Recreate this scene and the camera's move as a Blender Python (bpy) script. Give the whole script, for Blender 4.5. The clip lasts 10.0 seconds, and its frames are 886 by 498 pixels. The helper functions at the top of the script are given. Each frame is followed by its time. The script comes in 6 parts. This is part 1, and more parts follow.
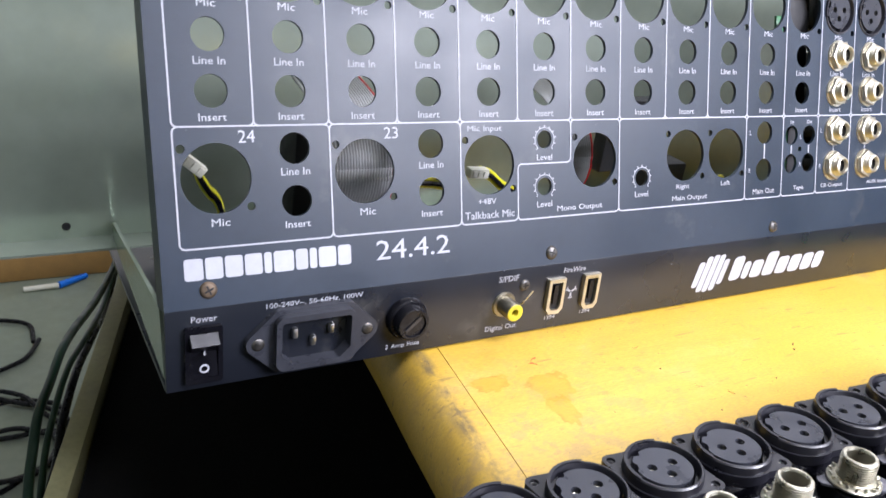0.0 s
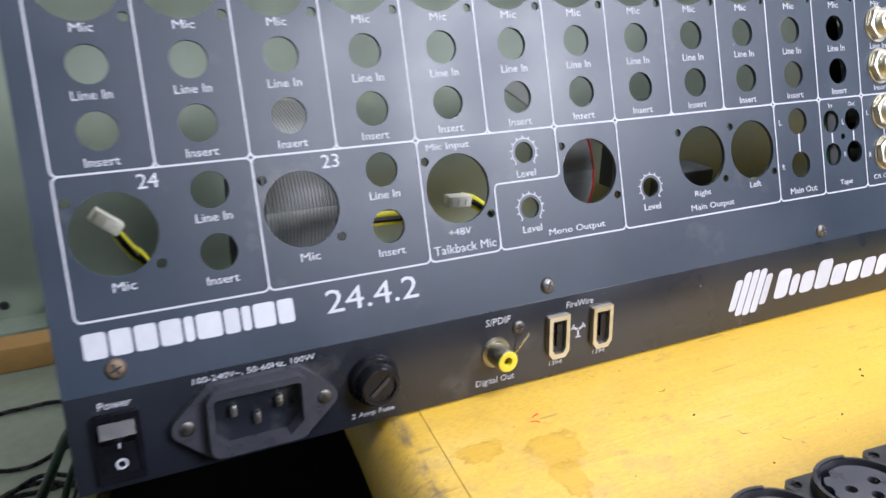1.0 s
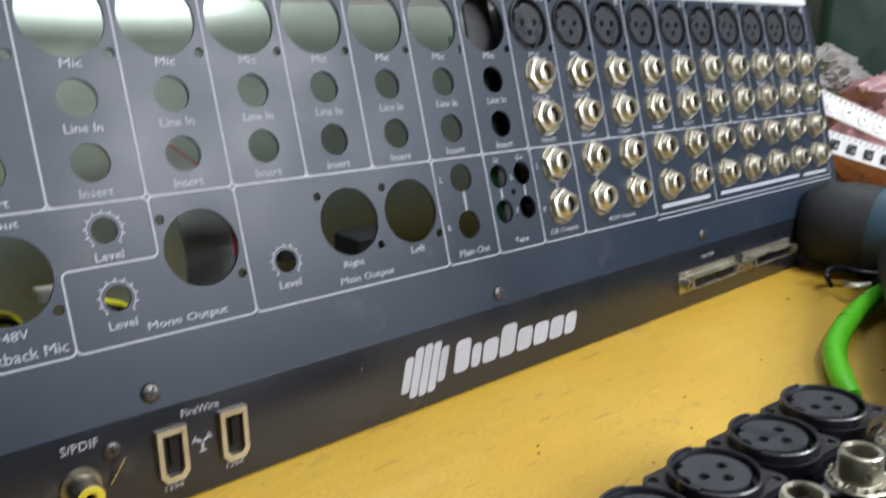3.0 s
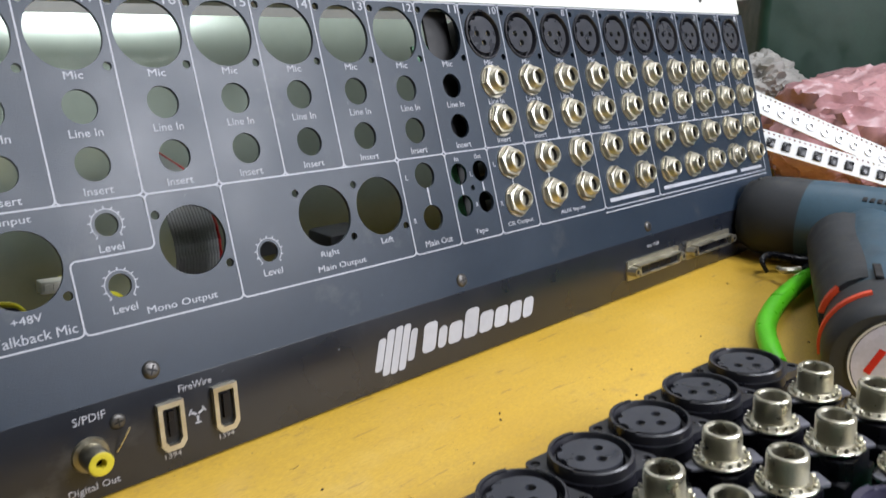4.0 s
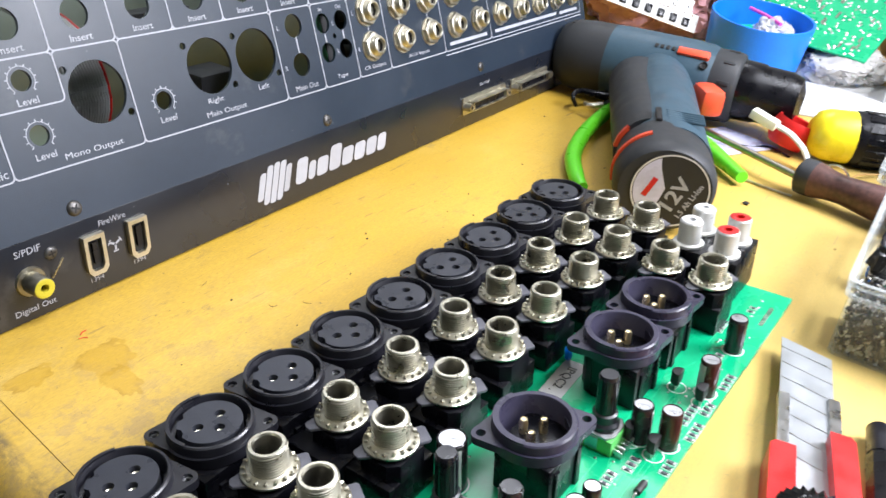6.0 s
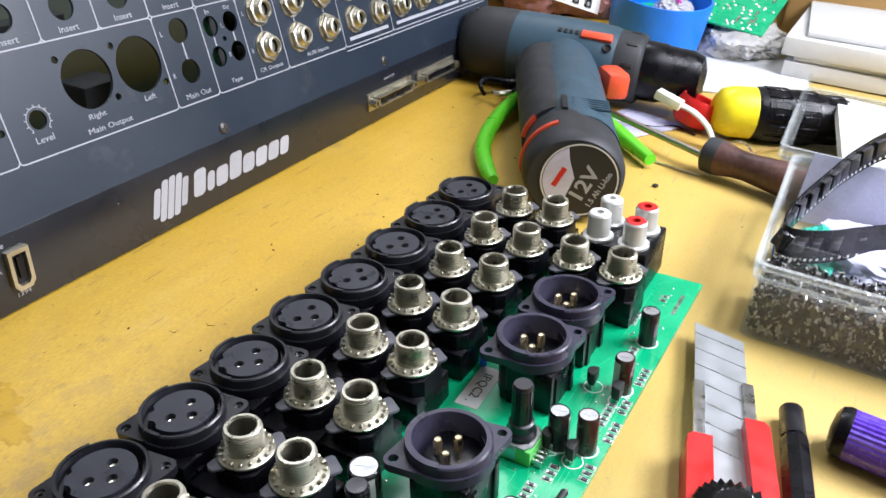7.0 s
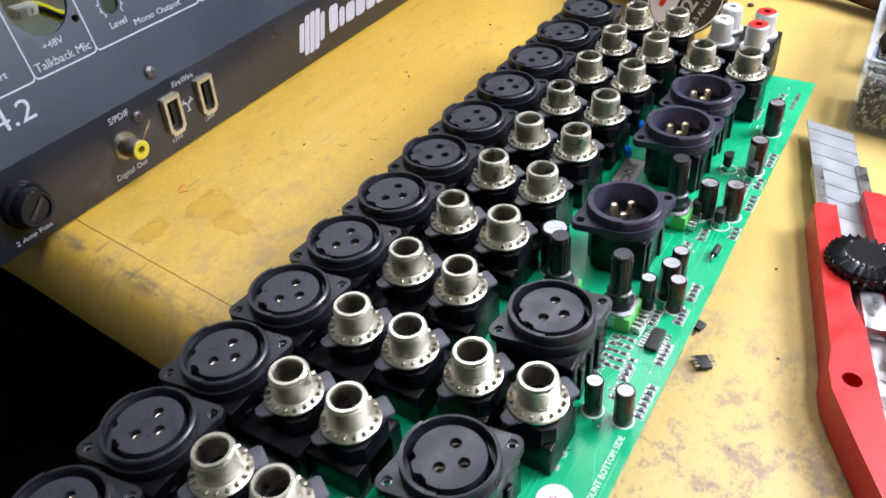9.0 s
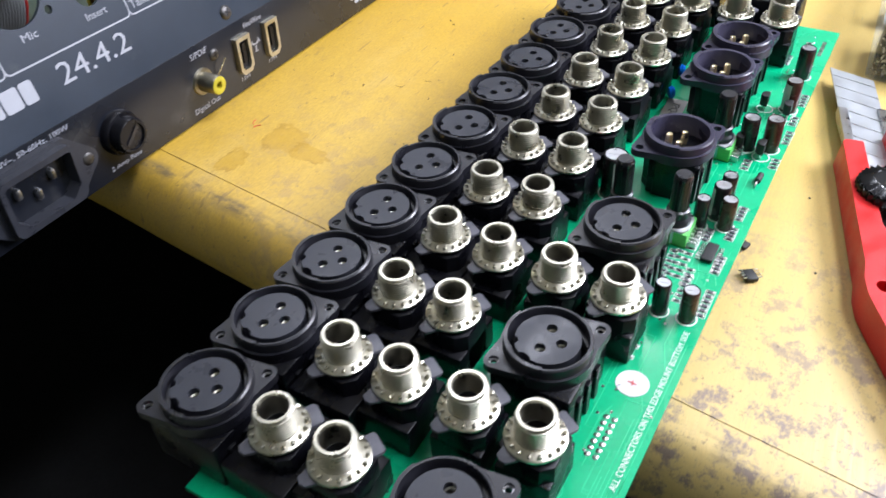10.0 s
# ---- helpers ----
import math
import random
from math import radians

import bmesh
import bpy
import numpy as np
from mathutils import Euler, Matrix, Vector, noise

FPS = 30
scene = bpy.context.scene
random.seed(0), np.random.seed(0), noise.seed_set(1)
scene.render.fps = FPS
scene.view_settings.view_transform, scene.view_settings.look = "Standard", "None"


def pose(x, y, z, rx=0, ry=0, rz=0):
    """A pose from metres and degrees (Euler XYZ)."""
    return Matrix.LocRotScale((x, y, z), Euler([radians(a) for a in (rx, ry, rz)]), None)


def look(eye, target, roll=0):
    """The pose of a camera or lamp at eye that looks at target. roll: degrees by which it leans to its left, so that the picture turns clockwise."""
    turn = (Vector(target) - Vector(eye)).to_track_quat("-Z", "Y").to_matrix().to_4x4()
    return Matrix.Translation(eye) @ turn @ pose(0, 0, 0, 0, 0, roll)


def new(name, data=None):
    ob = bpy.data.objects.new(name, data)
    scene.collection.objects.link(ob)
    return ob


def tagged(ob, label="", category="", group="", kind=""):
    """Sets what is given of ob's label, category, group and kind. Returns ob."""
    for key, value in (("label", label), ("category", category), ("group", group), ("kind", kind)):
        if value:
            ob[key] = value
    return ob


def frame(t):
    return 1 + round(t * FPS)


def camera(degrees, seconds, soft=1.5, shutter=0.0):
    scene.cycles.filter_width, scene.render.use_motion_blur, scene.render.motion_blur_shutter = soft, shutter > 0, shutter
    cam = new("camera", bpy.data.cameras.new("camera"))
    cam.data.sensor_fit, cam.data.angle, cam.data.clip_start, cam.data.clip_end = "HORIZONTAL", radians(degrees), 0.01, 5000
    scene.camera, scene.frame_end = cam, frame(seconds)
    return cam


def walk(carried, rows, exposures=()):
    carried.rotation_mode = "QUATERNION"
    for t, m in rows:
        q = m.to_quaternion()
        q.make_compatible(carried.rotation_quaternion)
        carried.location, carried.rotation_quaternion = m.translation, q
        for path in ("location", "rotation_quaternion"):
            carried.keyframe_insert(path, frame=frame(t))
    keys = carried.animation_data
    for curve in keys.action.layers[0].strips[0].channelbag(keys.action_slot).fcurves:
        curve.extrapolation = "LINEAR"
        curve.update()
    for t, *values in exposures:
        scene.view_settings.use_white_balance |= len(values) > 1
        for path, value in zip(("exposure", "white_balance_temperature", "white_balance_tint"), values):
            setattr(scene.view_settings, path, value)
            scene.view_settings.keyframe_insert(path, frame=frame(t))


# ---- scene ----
cam = camera(58.3, 10.0, 1.5, 0.4)
PATH = [
    (0, (-0.05075, -0.22589, 0.17112), (0.43184, 0.54612, -0.24253), 8.425),
    (0.5, (-0.02793, -0.22426, 0.16573), (0.41954, 0.58261, -0.21992), 5.415),
    (1, (0.00157, -0.20103, 0.15203), (0.42289, 0.62738, -0.21707), 1.116),
    (1.5, (0.03773, -0.18177, 0.13653), (0.48575, 0.63569, -0.22549), -0.252),
    (2, (0.06812, -0.18974, 0.13133), (0.55078, 0.59932, -0.24871), -0.362),
    (2.5, (0.07676, -0.18981, 0.13264), (0.62720, 0.56375, -0.22676), 0.656),
    (3, (0.07786, -0.19658, 0.14188), (0.71265, 0.52267, -0.14046), 1.471),
    (3.2, (0.07840, -0.20242, 0.14610), (0.72947, 0.51258, -0.10862), 1.354),
    (4.3, (0.04486, -0.22051, 0.13832), (0.72490, 0.45093, -0.15614), 0.538),
    (4.5, (0.03883, -0.21994, 0.13297), (0.72073, 0.42717, -0.20801), 0.786),
    (5, (0.03031, -0.22199, 0.13931), (0.73692, 0.33272, -0.30001), 2.806),
    (6.3, (-0.00121, -0.24045, 0.17962), (0.76568, 0.18886, -0.29742), 6.157),
    (6.5, (0.00569, -0.24081, 0.17726), (0.78369, 0.16888, -0.29906), 5.962),
    (7, (0.01670, -0.23754, 0.17922), (0.80741, 0.13167, -0.30910), 4.968),
    (7.5, (0.00280, -0.23666, 0.17489), (0.77965, 0.12755, -0.33879), 3.386),
    (8, (-0.01253, -0.23168, 0.17506), (0.74311, 0.13605, -0.36695), 2.493),
    (8.5, (-0.03061, -0.22402, 0.17548), (0.68905, 0.14673, -0.41157), 1.405),
    (9, (-0.04529, -0.21895, 0.17734), (0.64809, 0.13849, -0.44833), 1.263),
    (9.5, (-0.06329, -0.21233, 0.17933), (0.62218, 0.12305, -0.46693), 2.343),
    (10, (-0.08575, -0.20562, 0.17891), (0.59866, 0.12066, -0.47309), 2.760),
]
walk(cam, [(t, look(eye, target, roll)) for t, eye, target, roll in PATH],
     exposures=[(0, 0.82, 6350, 14), (0.5, 0.64, 6350, 13), (1, 0.56, 6350, 11), (1.5, 0.52, 6450, 8), (2, 0.02, 6500, 5), (2.5, -0.08, 6500, 6), (3, -0.20, 6550, 6), (4.5, 0.17, 6550, 8), (5, 0.60, 6500, 9), (6.5, 0.22, 6500, 8), (7, 0.04, 6450, 9), (8, 0.06, 6400, 11), (9, 0.11, 6350, 12), (9.5, 0.14, 6300, 12), (10, 0.26, 6250, 11)])

# ---- light ----
world = bpy.data.worlds.new("room_air")
world.use_nodes = True
world.node_tree.nodes["Background"].inputs[0].default_value = (0.83, 0.88, 1.0, 1)
world.node_tree.nodes["Background"].inputs[1].default_value = 0.20
scene.world = world


def area_lamp(name, eye, target, sx, sy, watts, colour):
    data = bpy.data.lights.new(name, "AREA")
    data.shape, data.size, data.size_y, data.energy, data.color = "RECTANGLE", sx, sy, watts, colour
    ob = new(name, data)
    ob.matrix_basis = look(eye, target)
    return ob


area_lamp("desk_lamp", (0.50, -0.58, 0.44), (0.27, -0.11, 0.02), 0.34, 0.22, 8.4, (0.885, 0.895, 1.0))
area_lamp("ceiling_lamp", (0.35, -0.80, 1.85), (0.35, 0.1, 0.0), 1.2, 0.25, 28, (0.875, 0.895, 1.0))
area_lamp("ceiling_lamp", (1.40, 0.70, 1.85), (0.6, 0.1, 0.0), 1.2, 0.45, 15, (0.875, 0.895, 1.0))

# ---- materials ----


def mat(name, col, rough=0.5, metal=0.0, var=0.18, scale=60, bump=0.12, bscale=900, coat=0.0, trans=0.0, ior=1.45, alpha=1.0, rand=0.06, rvar=0.12):
    m = bpy.data.materials.new(name)
    m.use_nodes = True
    nt = m.node_tree
    n, l = nt.nodes, nt.links
    b = n["Principled BSDF"]
    tc, oi = n.new("ShaderNodeTexCoord"), n.new("ShaderNodeObjectInfo")
    add = n.new("ShaderNodeVectorMath")
    add.operation = "MULTIPLY_ADD"
    add.inputs[1].default_value = (1, 1, 1)
    comb = n.new("ShaderNodeCombineXYZ")
    for i in range(3):
        l.new(oi.outputs["Random"], comb.inputs[i])
    l.new(tc.outputs["Object"], add.inputs[0])
    l.new(comb.outputs[0], add.inputs[2])
    n1, n2 = n.new("ShaderNodeTexNoise"), n.new("ShaderNodeTexNoise")
    n1.inputs["Scale"].default_value, n1.inputs["Detail"].default_value = scale, 4
    n2.inputs["Scale"].default_value, n2.inputs["Detail"].default_value = scale * 9, 3
    for q in (n1, n2):
        l.new(add.outputs[0], q.inputs["Vector"])
    mix = n.new("ShaderNodeMath")
    mix.operation = "MULTIPLY_ADD"
    mix.inputs[1].default_value = 0.6
    l.new(n1.outputs["Fac"], mix.inputs[0])
    half = n.new("ShaderNodeMath")
    half.operation = "MULTIPLY"
    half.inputs[1].default_value = 0.4
    l.new(n2.outputs["Fac"], half.inputs[0])
    l.new(half.outputs[0], mix.inputs[2])
    wide = n.new("ShaderNodeMapRange")
    wide.inputs[1].default_value, wide.inputs[2].default_value = 0.3, 0.7
    wide.inputs[3].default_value, wide.inputs[4].default_value = 1 - var, 1 + var
    l.new(mix.outputs[0], wide.inputs[0])
    rnd = n.new("ShaderNodeMapRange")
    rnd.inputs[3].default_value, rnd.inputs[4].default_value = 1 - rand, 1 + rand
    l.new(oi.outputs["Random"], rnd.inputs[0])
    fac = n.new("ShaderNodeMath")
    fac.operation = "MULTIPLY"
    l.new(wide.outputs[0], fac.inputs[0])
    l.new(rnd.outputs[0], fac.inputs[1])
    sc = n.new("ShaderNodeVectorMath")
    sc.operation = "SCALE"
    sc.inputs[0].default_value = col
    l.new(fac.outputs[0], sc.inputs["Scale"])
    l.new(sc.outputs[0], b.inputs["Base Color"])
    rr = n.new("ShaderNodeMapRange")
    rr.inputs[1].default_value, rr.inputs[2].default_value = 0.3, 0.7
    rr.inputs[3].default_value, rr.inputs[4].default_value = max(rough - rvar, 0.02), min(rough + rvar, 1)
    l.new(n1.outputs["Fac"], rr.inputs[0])
    l.new(rr.outputs[0], b.inputs["Roughness"])
    b.inputs["Metallic"].default_value = metal
    b.inputs["Coat Weight"].default_value = coat
    b.inputs["Coat Roughness"].default_value = 0.15
    b.inputs["Transmission Weight"].default_value = trans
    b.inputs["IOR"].default_value = ior
    b.inputs["Alpha"].default_value = alpha
    if bump:
        n3, bp = n.new("ShaderNodeTexNoise"), n.new("ShaderNodeBump")
        n3.inputs["Scale"].default_value, n3.inputs["Detail"].default_value = bscale, 3
        l.new(add.outputs[0], n3.inputs["Vector"])
        bp.inputs["Strength"].default_value, bp.inputs["Distance"].default_value = bump, 0.00022
        l.new(n3.outputs["Fac"], bp.inputs["Height"])
        l.new(bp.outputs[0], b.inputs["Normal"])
    return m


def table_material():
    """Yellow varnished board: fine grain along the bench, dark specks, oily rings and worn patches."""
    m = bpy.data.materials.new("yellow_varnished_wood")
    m.use_nodes = True
    n, l = m.node_tree.nodes, m.node_tree.links
    b = n["Principled BSDF"]
    tc = n.new("ShaderNodeTexCoord")

    def noise_at(scale, stretch, detail=5, rough=0.6):
        mp, q = n.new("ShaderNodeMapping"), n.new("ShaderNodeTexNoise")
        mp.inputs["Scale"].default_value = stretch
        mp.inputs["Rotation"].default_value = (0, 0, 0.09)
        l.new(tc.outputs["Object"], mp.inputs["Vector"])
        l.new(mp.outputs[0], q.inputs["Vector"])
        q.inputs["Scale"].default_value, q.inputs["Detail"].default_value, q.inputs["Roughness"].default_value = scale, detail, rough
        return q.outputs["Fac"]

    def ramp(src, a, c):
        r = n.new("ShaderNodeMapRange")
        r.inputs[1].default_value, r.inputs[2].default_value = a, c
        l.new(src, r.inputs[0])
        return r.outputs[0]

    def blend(fac, a, c):
        x = n.new("ShaderNodeMix")
        x.data_type = "RGBA"
        l.new(fac, x.inputs[0])
        for sock, v in ((x.inputs[6], a), (x.inputs[7], c)):
            if isinstance(v, tuple):
                sock.default_value = (*v, 1)
            else:
                l.new(v, sock)
        return x.outputs[2]

    def times(a, k):
        q = n.new("ShaderNodeMath")
        q.operation = "MULTIPLY"
        l.new(a, q.inputs[0])
        if isinstance(k, float):
            q.inputs[1].default_value = k
        else:
            l.new(k, q.inputs[1])
        return q.outputs[0]

    broad = ramp(noise_at(9, (1, 1, 1)), 0.35, 0.7)
    grain = ramp(noise_at(60, (0.25, 3.0, 1)), 0.35, 0.7)
    c = blend(broad, (0.57, 0.345, 0.030), (0.62, 0.400, 0.056))
    c = blend(times(grain, 0.55), c, (0.50, 0.31, 0.04))
    worn = ramp(noise_at(14, (1, 1.6, 1), 7, 0.7), 0.56, 0.72)
    c = blend(times(worn, 0.30), c, (0.68, 0.50, 0.18))
    grey = ramp(noise_at(33, (1, 1, 1), 8, 0.78), 0.595, 0.69)
    c = blend(times(grey, 0.60), c, (0.22, 0.15, 0.08))
    dirt = ramp(noise_at(90, (0.7, 1.3, 1), 8, 0.8), 0.57, 0.68)
    c = blend(times(dirt, times(broad, 0.85)), c, (0.20, 0.14, 0.07))
    fine = ramp(noise_at(900, (0.45, 1.5, 1), 4, 0.7), 0.38, 0.66)
    c = blend(times(fine, 0.46), c, (0.33, 0.21, 0.035))
    speck = ramp(noise_at(420, (1, 1, 1), 4, 0.7), 0.655, 0.70)
    c = blend(times(speck, 0.75), c, (0.06, 0.045, 0.03))
    scratch = ramp(noise_at(170, (0.22, 2.0, 1), 3, 0.5), 0.665, 0.71)
    c = blend(times(scratch, 0.5), c, (0.16, 0.10, 0.05))
    # paler towards the front
    sy = n.new("ShaderNodeSeparateXYZ")
    l.new(tc.outputs["Object"], sy.inputs[0])
    c = blend(times(ramp(sy.outputs[1], -0.10, -0.24), 0.55), c, (0.60, 0.47, 0.20))
    # grey-violet wear and ingrained dirt along the bench end
    sx = n.new("ShaderNodeSeparateXYZ")
    l.new(tc.outputs["Object"], sx.inputs[0])
    slant = n.new("ShaderNodeMath")
    slant.operation = "MULTIPLY_ADD"
    slant.inputs[1].default_value = -0.112
    l.new(sx.outputs[1], slant.inputs[0])
    l.new(sx.outputs[0], slant.inputs[2])
    end = times(ramp(slant.outputs[0], 0.235, 0.110), ramp(sx.outputs[1], 0.02, -0.19))
    c = blend(times(end, 0.30), c, (0.62, 0.50, 0.27))
    blot = ramp(noise_at(70, (1, 1, 1), 8, 0.8), 0.505, 0.585)
    c = blend(times(times(end, blot), 0.85), c, (0.19, 0.145, 0.14))
    nick = ramp(noise_at(330, (1, 1, 1), 5, 0.75), 0.58, 0.66)
    c = blend(times(times(end, nick), 0.7), c, (0.13, 0.09, 0.07))
    # dark grime rubbed into the lipping beside the joint
    band = times(ramp(slant.outputs[0], 0.0945, 0.0920), ramp(slant.outputs[0], 0.0865, 0.0895))
    grime = ramp(noise_at(55, (1.4, 0.6, 1), 7, 0.75), 0.46, 0.60)
    c = blend(times(times(band, grime), 0.8), c, (0.11, 0.085, 0.055))
    # oily spills between the mixer and the loose board
    for (x, y, rx, ry) in ((0.1315, -0.0290, 0.0105, 0.0095), (0.1270, -0.0430, 0.0060, 0.0090), (0.1085, -0.0200, 0.0095, 0.0050)):
        mp, ln = n.new("ShaderNodeMapping"), n.new("ShaderNodeVectorMath")
        mp.inputs["Location"].default_value = (-x / rx, -y / ry, 0)
        mp.inputs["Scale"].default_value = (1 / rx, 1 / ry, 1)
        l.new(tc.outputs["Object"], mp.inputs["Vector"])
        wob = n.new("ShaderNodeTexNoise")
        wob.inputs["Scale"].default_value = 1.6
        l.new(mp.outputs[0], wob.inputs["Vector"])
        sm = n.new("ShaderNodeVectorMath")
        sm.operation = "MULTIPLY_ADD"
        sm.inputs[1].default_value = (1.8, 1.8, 0)
        sm.inputs[2].default_value = (-0.9, -0.9, 0)
        l.new(wob.outputs["Color"], sm.inputs[0])
        ad = n.new("ShaderNodeVectorMath")
        l.new(mp.outputs[0], ad.inputs[0])
        l.new(sm.outputs[0], ad.inputs[1])
        flat = n.new("ShaderNodeVectorMath")
        flat.operation = "MULTIPLY"
        flat.inputs[1].default_value = (1, 1, 0)
        l.new(ad.outputs[0], flat.inputs[0])
        ln.operation = "LENGTH"
        l.new(flat.outputs[0], ln.inputs[0])
        inside = ramp(ln.outputs["Value"], 1.0, 0.86)
        rim = times(inside, ramp(ln.outputs["Value"], 0.6, 1.0))
        c = blend(times(inside, 0.45), c, (0.42, 0.24, 0.008))
        c = blend(times(times(rim, ramp(noise_at(120, (1, 1, 1)), 0.44, 0.62)), 0.62), c, (0.18, 0.09, 0.01))
    l.new(c, b.inputs["Base Color"])
    rg = n.new("ShaderNodeMapRange")
    rg.inputs[3].default_value, rg.inputs[4].default_value = 0.30, 0.62
    l.new(noise_at(40, (1, 1, 1)), rg.inputs[0])
    l.new(rg.outputs[0], b.inputs["Roughness"])
    bp = n.new("ShaderNodeBump")
    bp.inputs["Strength"].default_value, bp.inputs["Distance"].default_value = 0.25, 0.0006
    l.new(noise_at(220, (0.3, 2, 1)), bp.inputs["Height"])
    l.new(bp.outputs[0], b.inputs["Normal"])
    return m


M_TABLE = table_material()
M_NAVY = mat("navy_powder_paint", (0.010, 0.019, 0.034), 0.42, 0.0, 0.14, 30, 0.25, 2600, rvar=0.06)
M_NAVY.node_tree.nodes["Principled BSDF"].inputs["Specular IOR Level"].default_value = 0.58


def dusty(m, chips):
    """Pale dust smears and small paint chips over a painted sheet."""
    n, l = m.node_tree.nodes, m.node_tree.links
    b = n["Principled BSDF"]
    src = b.inputs["Base Color"].links[0].from_socket
    tc = n.new("ShaderNodeTexCoord")
    for scale, lo, hi, amount, col in ((24, 0.60, 0.76, 0.30, (0.16, 0.155, 0.14)), (300, 0.70, 0.735, chips, (0.34, 0.35, 0.36))):
        q, r, x = n.new("ShaderNodeTexNoise"), n.new("ShaderNodeMapRange"), n.new("ShaderNodeMix")
        q.inputs["Scale"].default_value, q.inputs["Detail"].default_value, q.inputs["Roughness"].default_value = scale, 6, 0.65
        l.new(tc.outputs["Object"], q.inputs["Vector"])
        r.inputs[1].default_value, r.inputs[2].default_value, r.inputs[4].default_value = lo, hi, amount
        l.new(q.outputs["Fac"], r.inputs[0])
        x.data_type = "RGBA"
        l.new(r.outputs[0], x.inputs[0])
        l.new(src, x.inputs[6])
        x.inputs[7].default_value = (*col, 1)
        src = x.outputs[2]
    l.new(src, b.inputs["Base Color"])


# The panel's navy paint again, darkened for the strip's shade and table reflection.
M_STRIP = mat("navy_paint_shaded", (0.010, 0.012, 0.018), 0.30, 0.0, 0.14, 30, 0.22, 2600, rvar=0.06)
M_STRIP.node_tree.nodes["Principled BSDF"].inputs["Specular IOR Level"].default_value = 0.75
dusty(M_NAVY, 0.6)
dusty(M_STRIP, 0.6)
M_PRINT = mat("white_print", (0.37, 0.38, 0.42), 0.55, 0, 0.08, 300, 0)
M_PLATE = mat("grey_green_zinc_sheet", (0.36, 0.42, 0.35), 0.22, 0.45, 0.10, 14, 0.03, 60, rvar=0.05)
M_RAIL = mat("pale_painted_steel", (0.70, 0.72, 0.68), 0.45, 0, 0.06, 40, 0.05)
M_BLACK = mat("black_plastic", (0.004, 0.004, 0.006), 0.30, 0, 0.25, 120, 0.10, 1500)
M_XLR = mat("slate_black_plastic", (0.010, 0.010, 0.014), 0.36, 0, 0.2, 150, 0.10, 1600)
M_XLR.node_tree.nodes["Principled BSDF"].inputs["Specular IOR Level"].default_value = 0.75
M_XLRL = mat("grey_plastic", (0.085, 0.085, 0.10), 0.45, 0, 0.15, 150, 0.08, 1600)
M_BLACK.node_tree.nodes["Principled BSDF"].inputs["Specular IOR Level"].default_value = 0.32
M_INSERT = mat("slate_grey_plastic", (0.030, 0.032, 0.040), 0.34, 0, 0.2, 150, 0.08, 1600)
M_WING = mat("dark_grey_plate", (0.085, 0.085, 0.100), 0.42, 0, 0.2, 150, 0.05, 1600)
M_XLRM = mat("violet_black_plastic", (0.034, 0.031, 0.054), 0.34, 0, 0.2, 150, 0.08, 1600)
# Near-black parts, and the shade drawn into bores, slots and voids.
M_DARK = mat("near_black_plastic_and_shade", (0.006, 0.006, 0.007), 0.6, 0, 0.2, 100, 0)
M_NICKEL = mat("nickel_plate", (0.57, 0.545, 0.45), 0.34, 1.0, 0.15, 200, 0.08, 1200)
M_BRASS = mat("dull_brass_nickel", (0.56, 0.53, 0.44), 0.42, 1.0, 0.18, 220, 0.10, 1200)
M_GOLD = mat("gold_contact", (0.85, 0.72, 0.45), 0.28, 1.0, 0.1, 300, 0)
M_STEEL = mat("steel", (0.55, 0.55, 0.56), 0.32, 1.0, 0.15, 200, 0.08, 700)
M_SCREW = mat("zinc_screw", (0.12, 0.115, 0.11), 0.5, 1.0, 0.3, 400, 0.2, 1500)
M_SCREWL = mat("dull_grey_plate", (0.30, 0.28, 0.22), 0.40, 1.0, 0.2, 400, 0.1, 1500)
M_RUST = mat("rusty_screw", (0.11, 0.08, 0.055), 0.55, 0.5, 0.4, 500, 0.3, 1500)
M_GREEN = mat("green_solder_mask", (0.004, 0.38, 0.165), 0.30, 0, 0.14, 70, 0.05, 700, coat=0.3)
M_TRACE = mat("green_mask_over_copper", (0.03, 0.50, 0.23), 0.32, 0, 0.1, 90, 0)
M_SILK = mat("white_silkscreen", (0.75, 0.82, 0.76), 0.6, 0, 0.06, 300, 0)
M_SOLDER = mat("solder", (0.62, 0.62, 0.60), 0.28, 1.0, 0.15, 500, 0.2, 2500)
M_ICBLK = mat("chip_epoxy", (0.02, 0.02, 0.02), 0.55, 0, 0.2, 300, 0.1, 2500)
M_CAPS = mat("capacitor_sleeve", (0.022, 0.018, 0.02), 0.22, 0, 0.25, 200, 0)
M_CAPB = mat("brown_capacitor_sleeve", (0.055, 0.026, 0.022), 0.22, 0, 0.25, 200, 0)
M_ALU = mat("aluminium_top", (0.50, 0.51, 0.53), 0.35, 0.9, 0.1, 400, 0.1, 1500)
M_SLEEVE = mat("satin_white_metal", (0.68, 0.68, 0.66), 0.38, 0.5, 0.1, 300, 0.1, 1500)
M_POTG = mat("bright_green_plastic", (0.12, 0.55, 0.12), 0.4, 0, 0.1, 200, 0)
M_PAPER = mat("white_paper", (0.64, 0.64, 0.63), 0.75, 0, 0.05, 30, 0.1, 300)
M_YELW = mat("yellow_wire", (0.75, 0.70, 0.03), 0.4, 0, 0.1, 100, 0)
M_CREAM = mat("cream_nylon", (0.78, 0.77, 0.66), 0.5, 0, 0.08, 100, 0)
M_RED = mat("red_plastic", (0.54, 0.013, 0.013), 0.42, 0, 0.12, 120, 0.35, 1700)
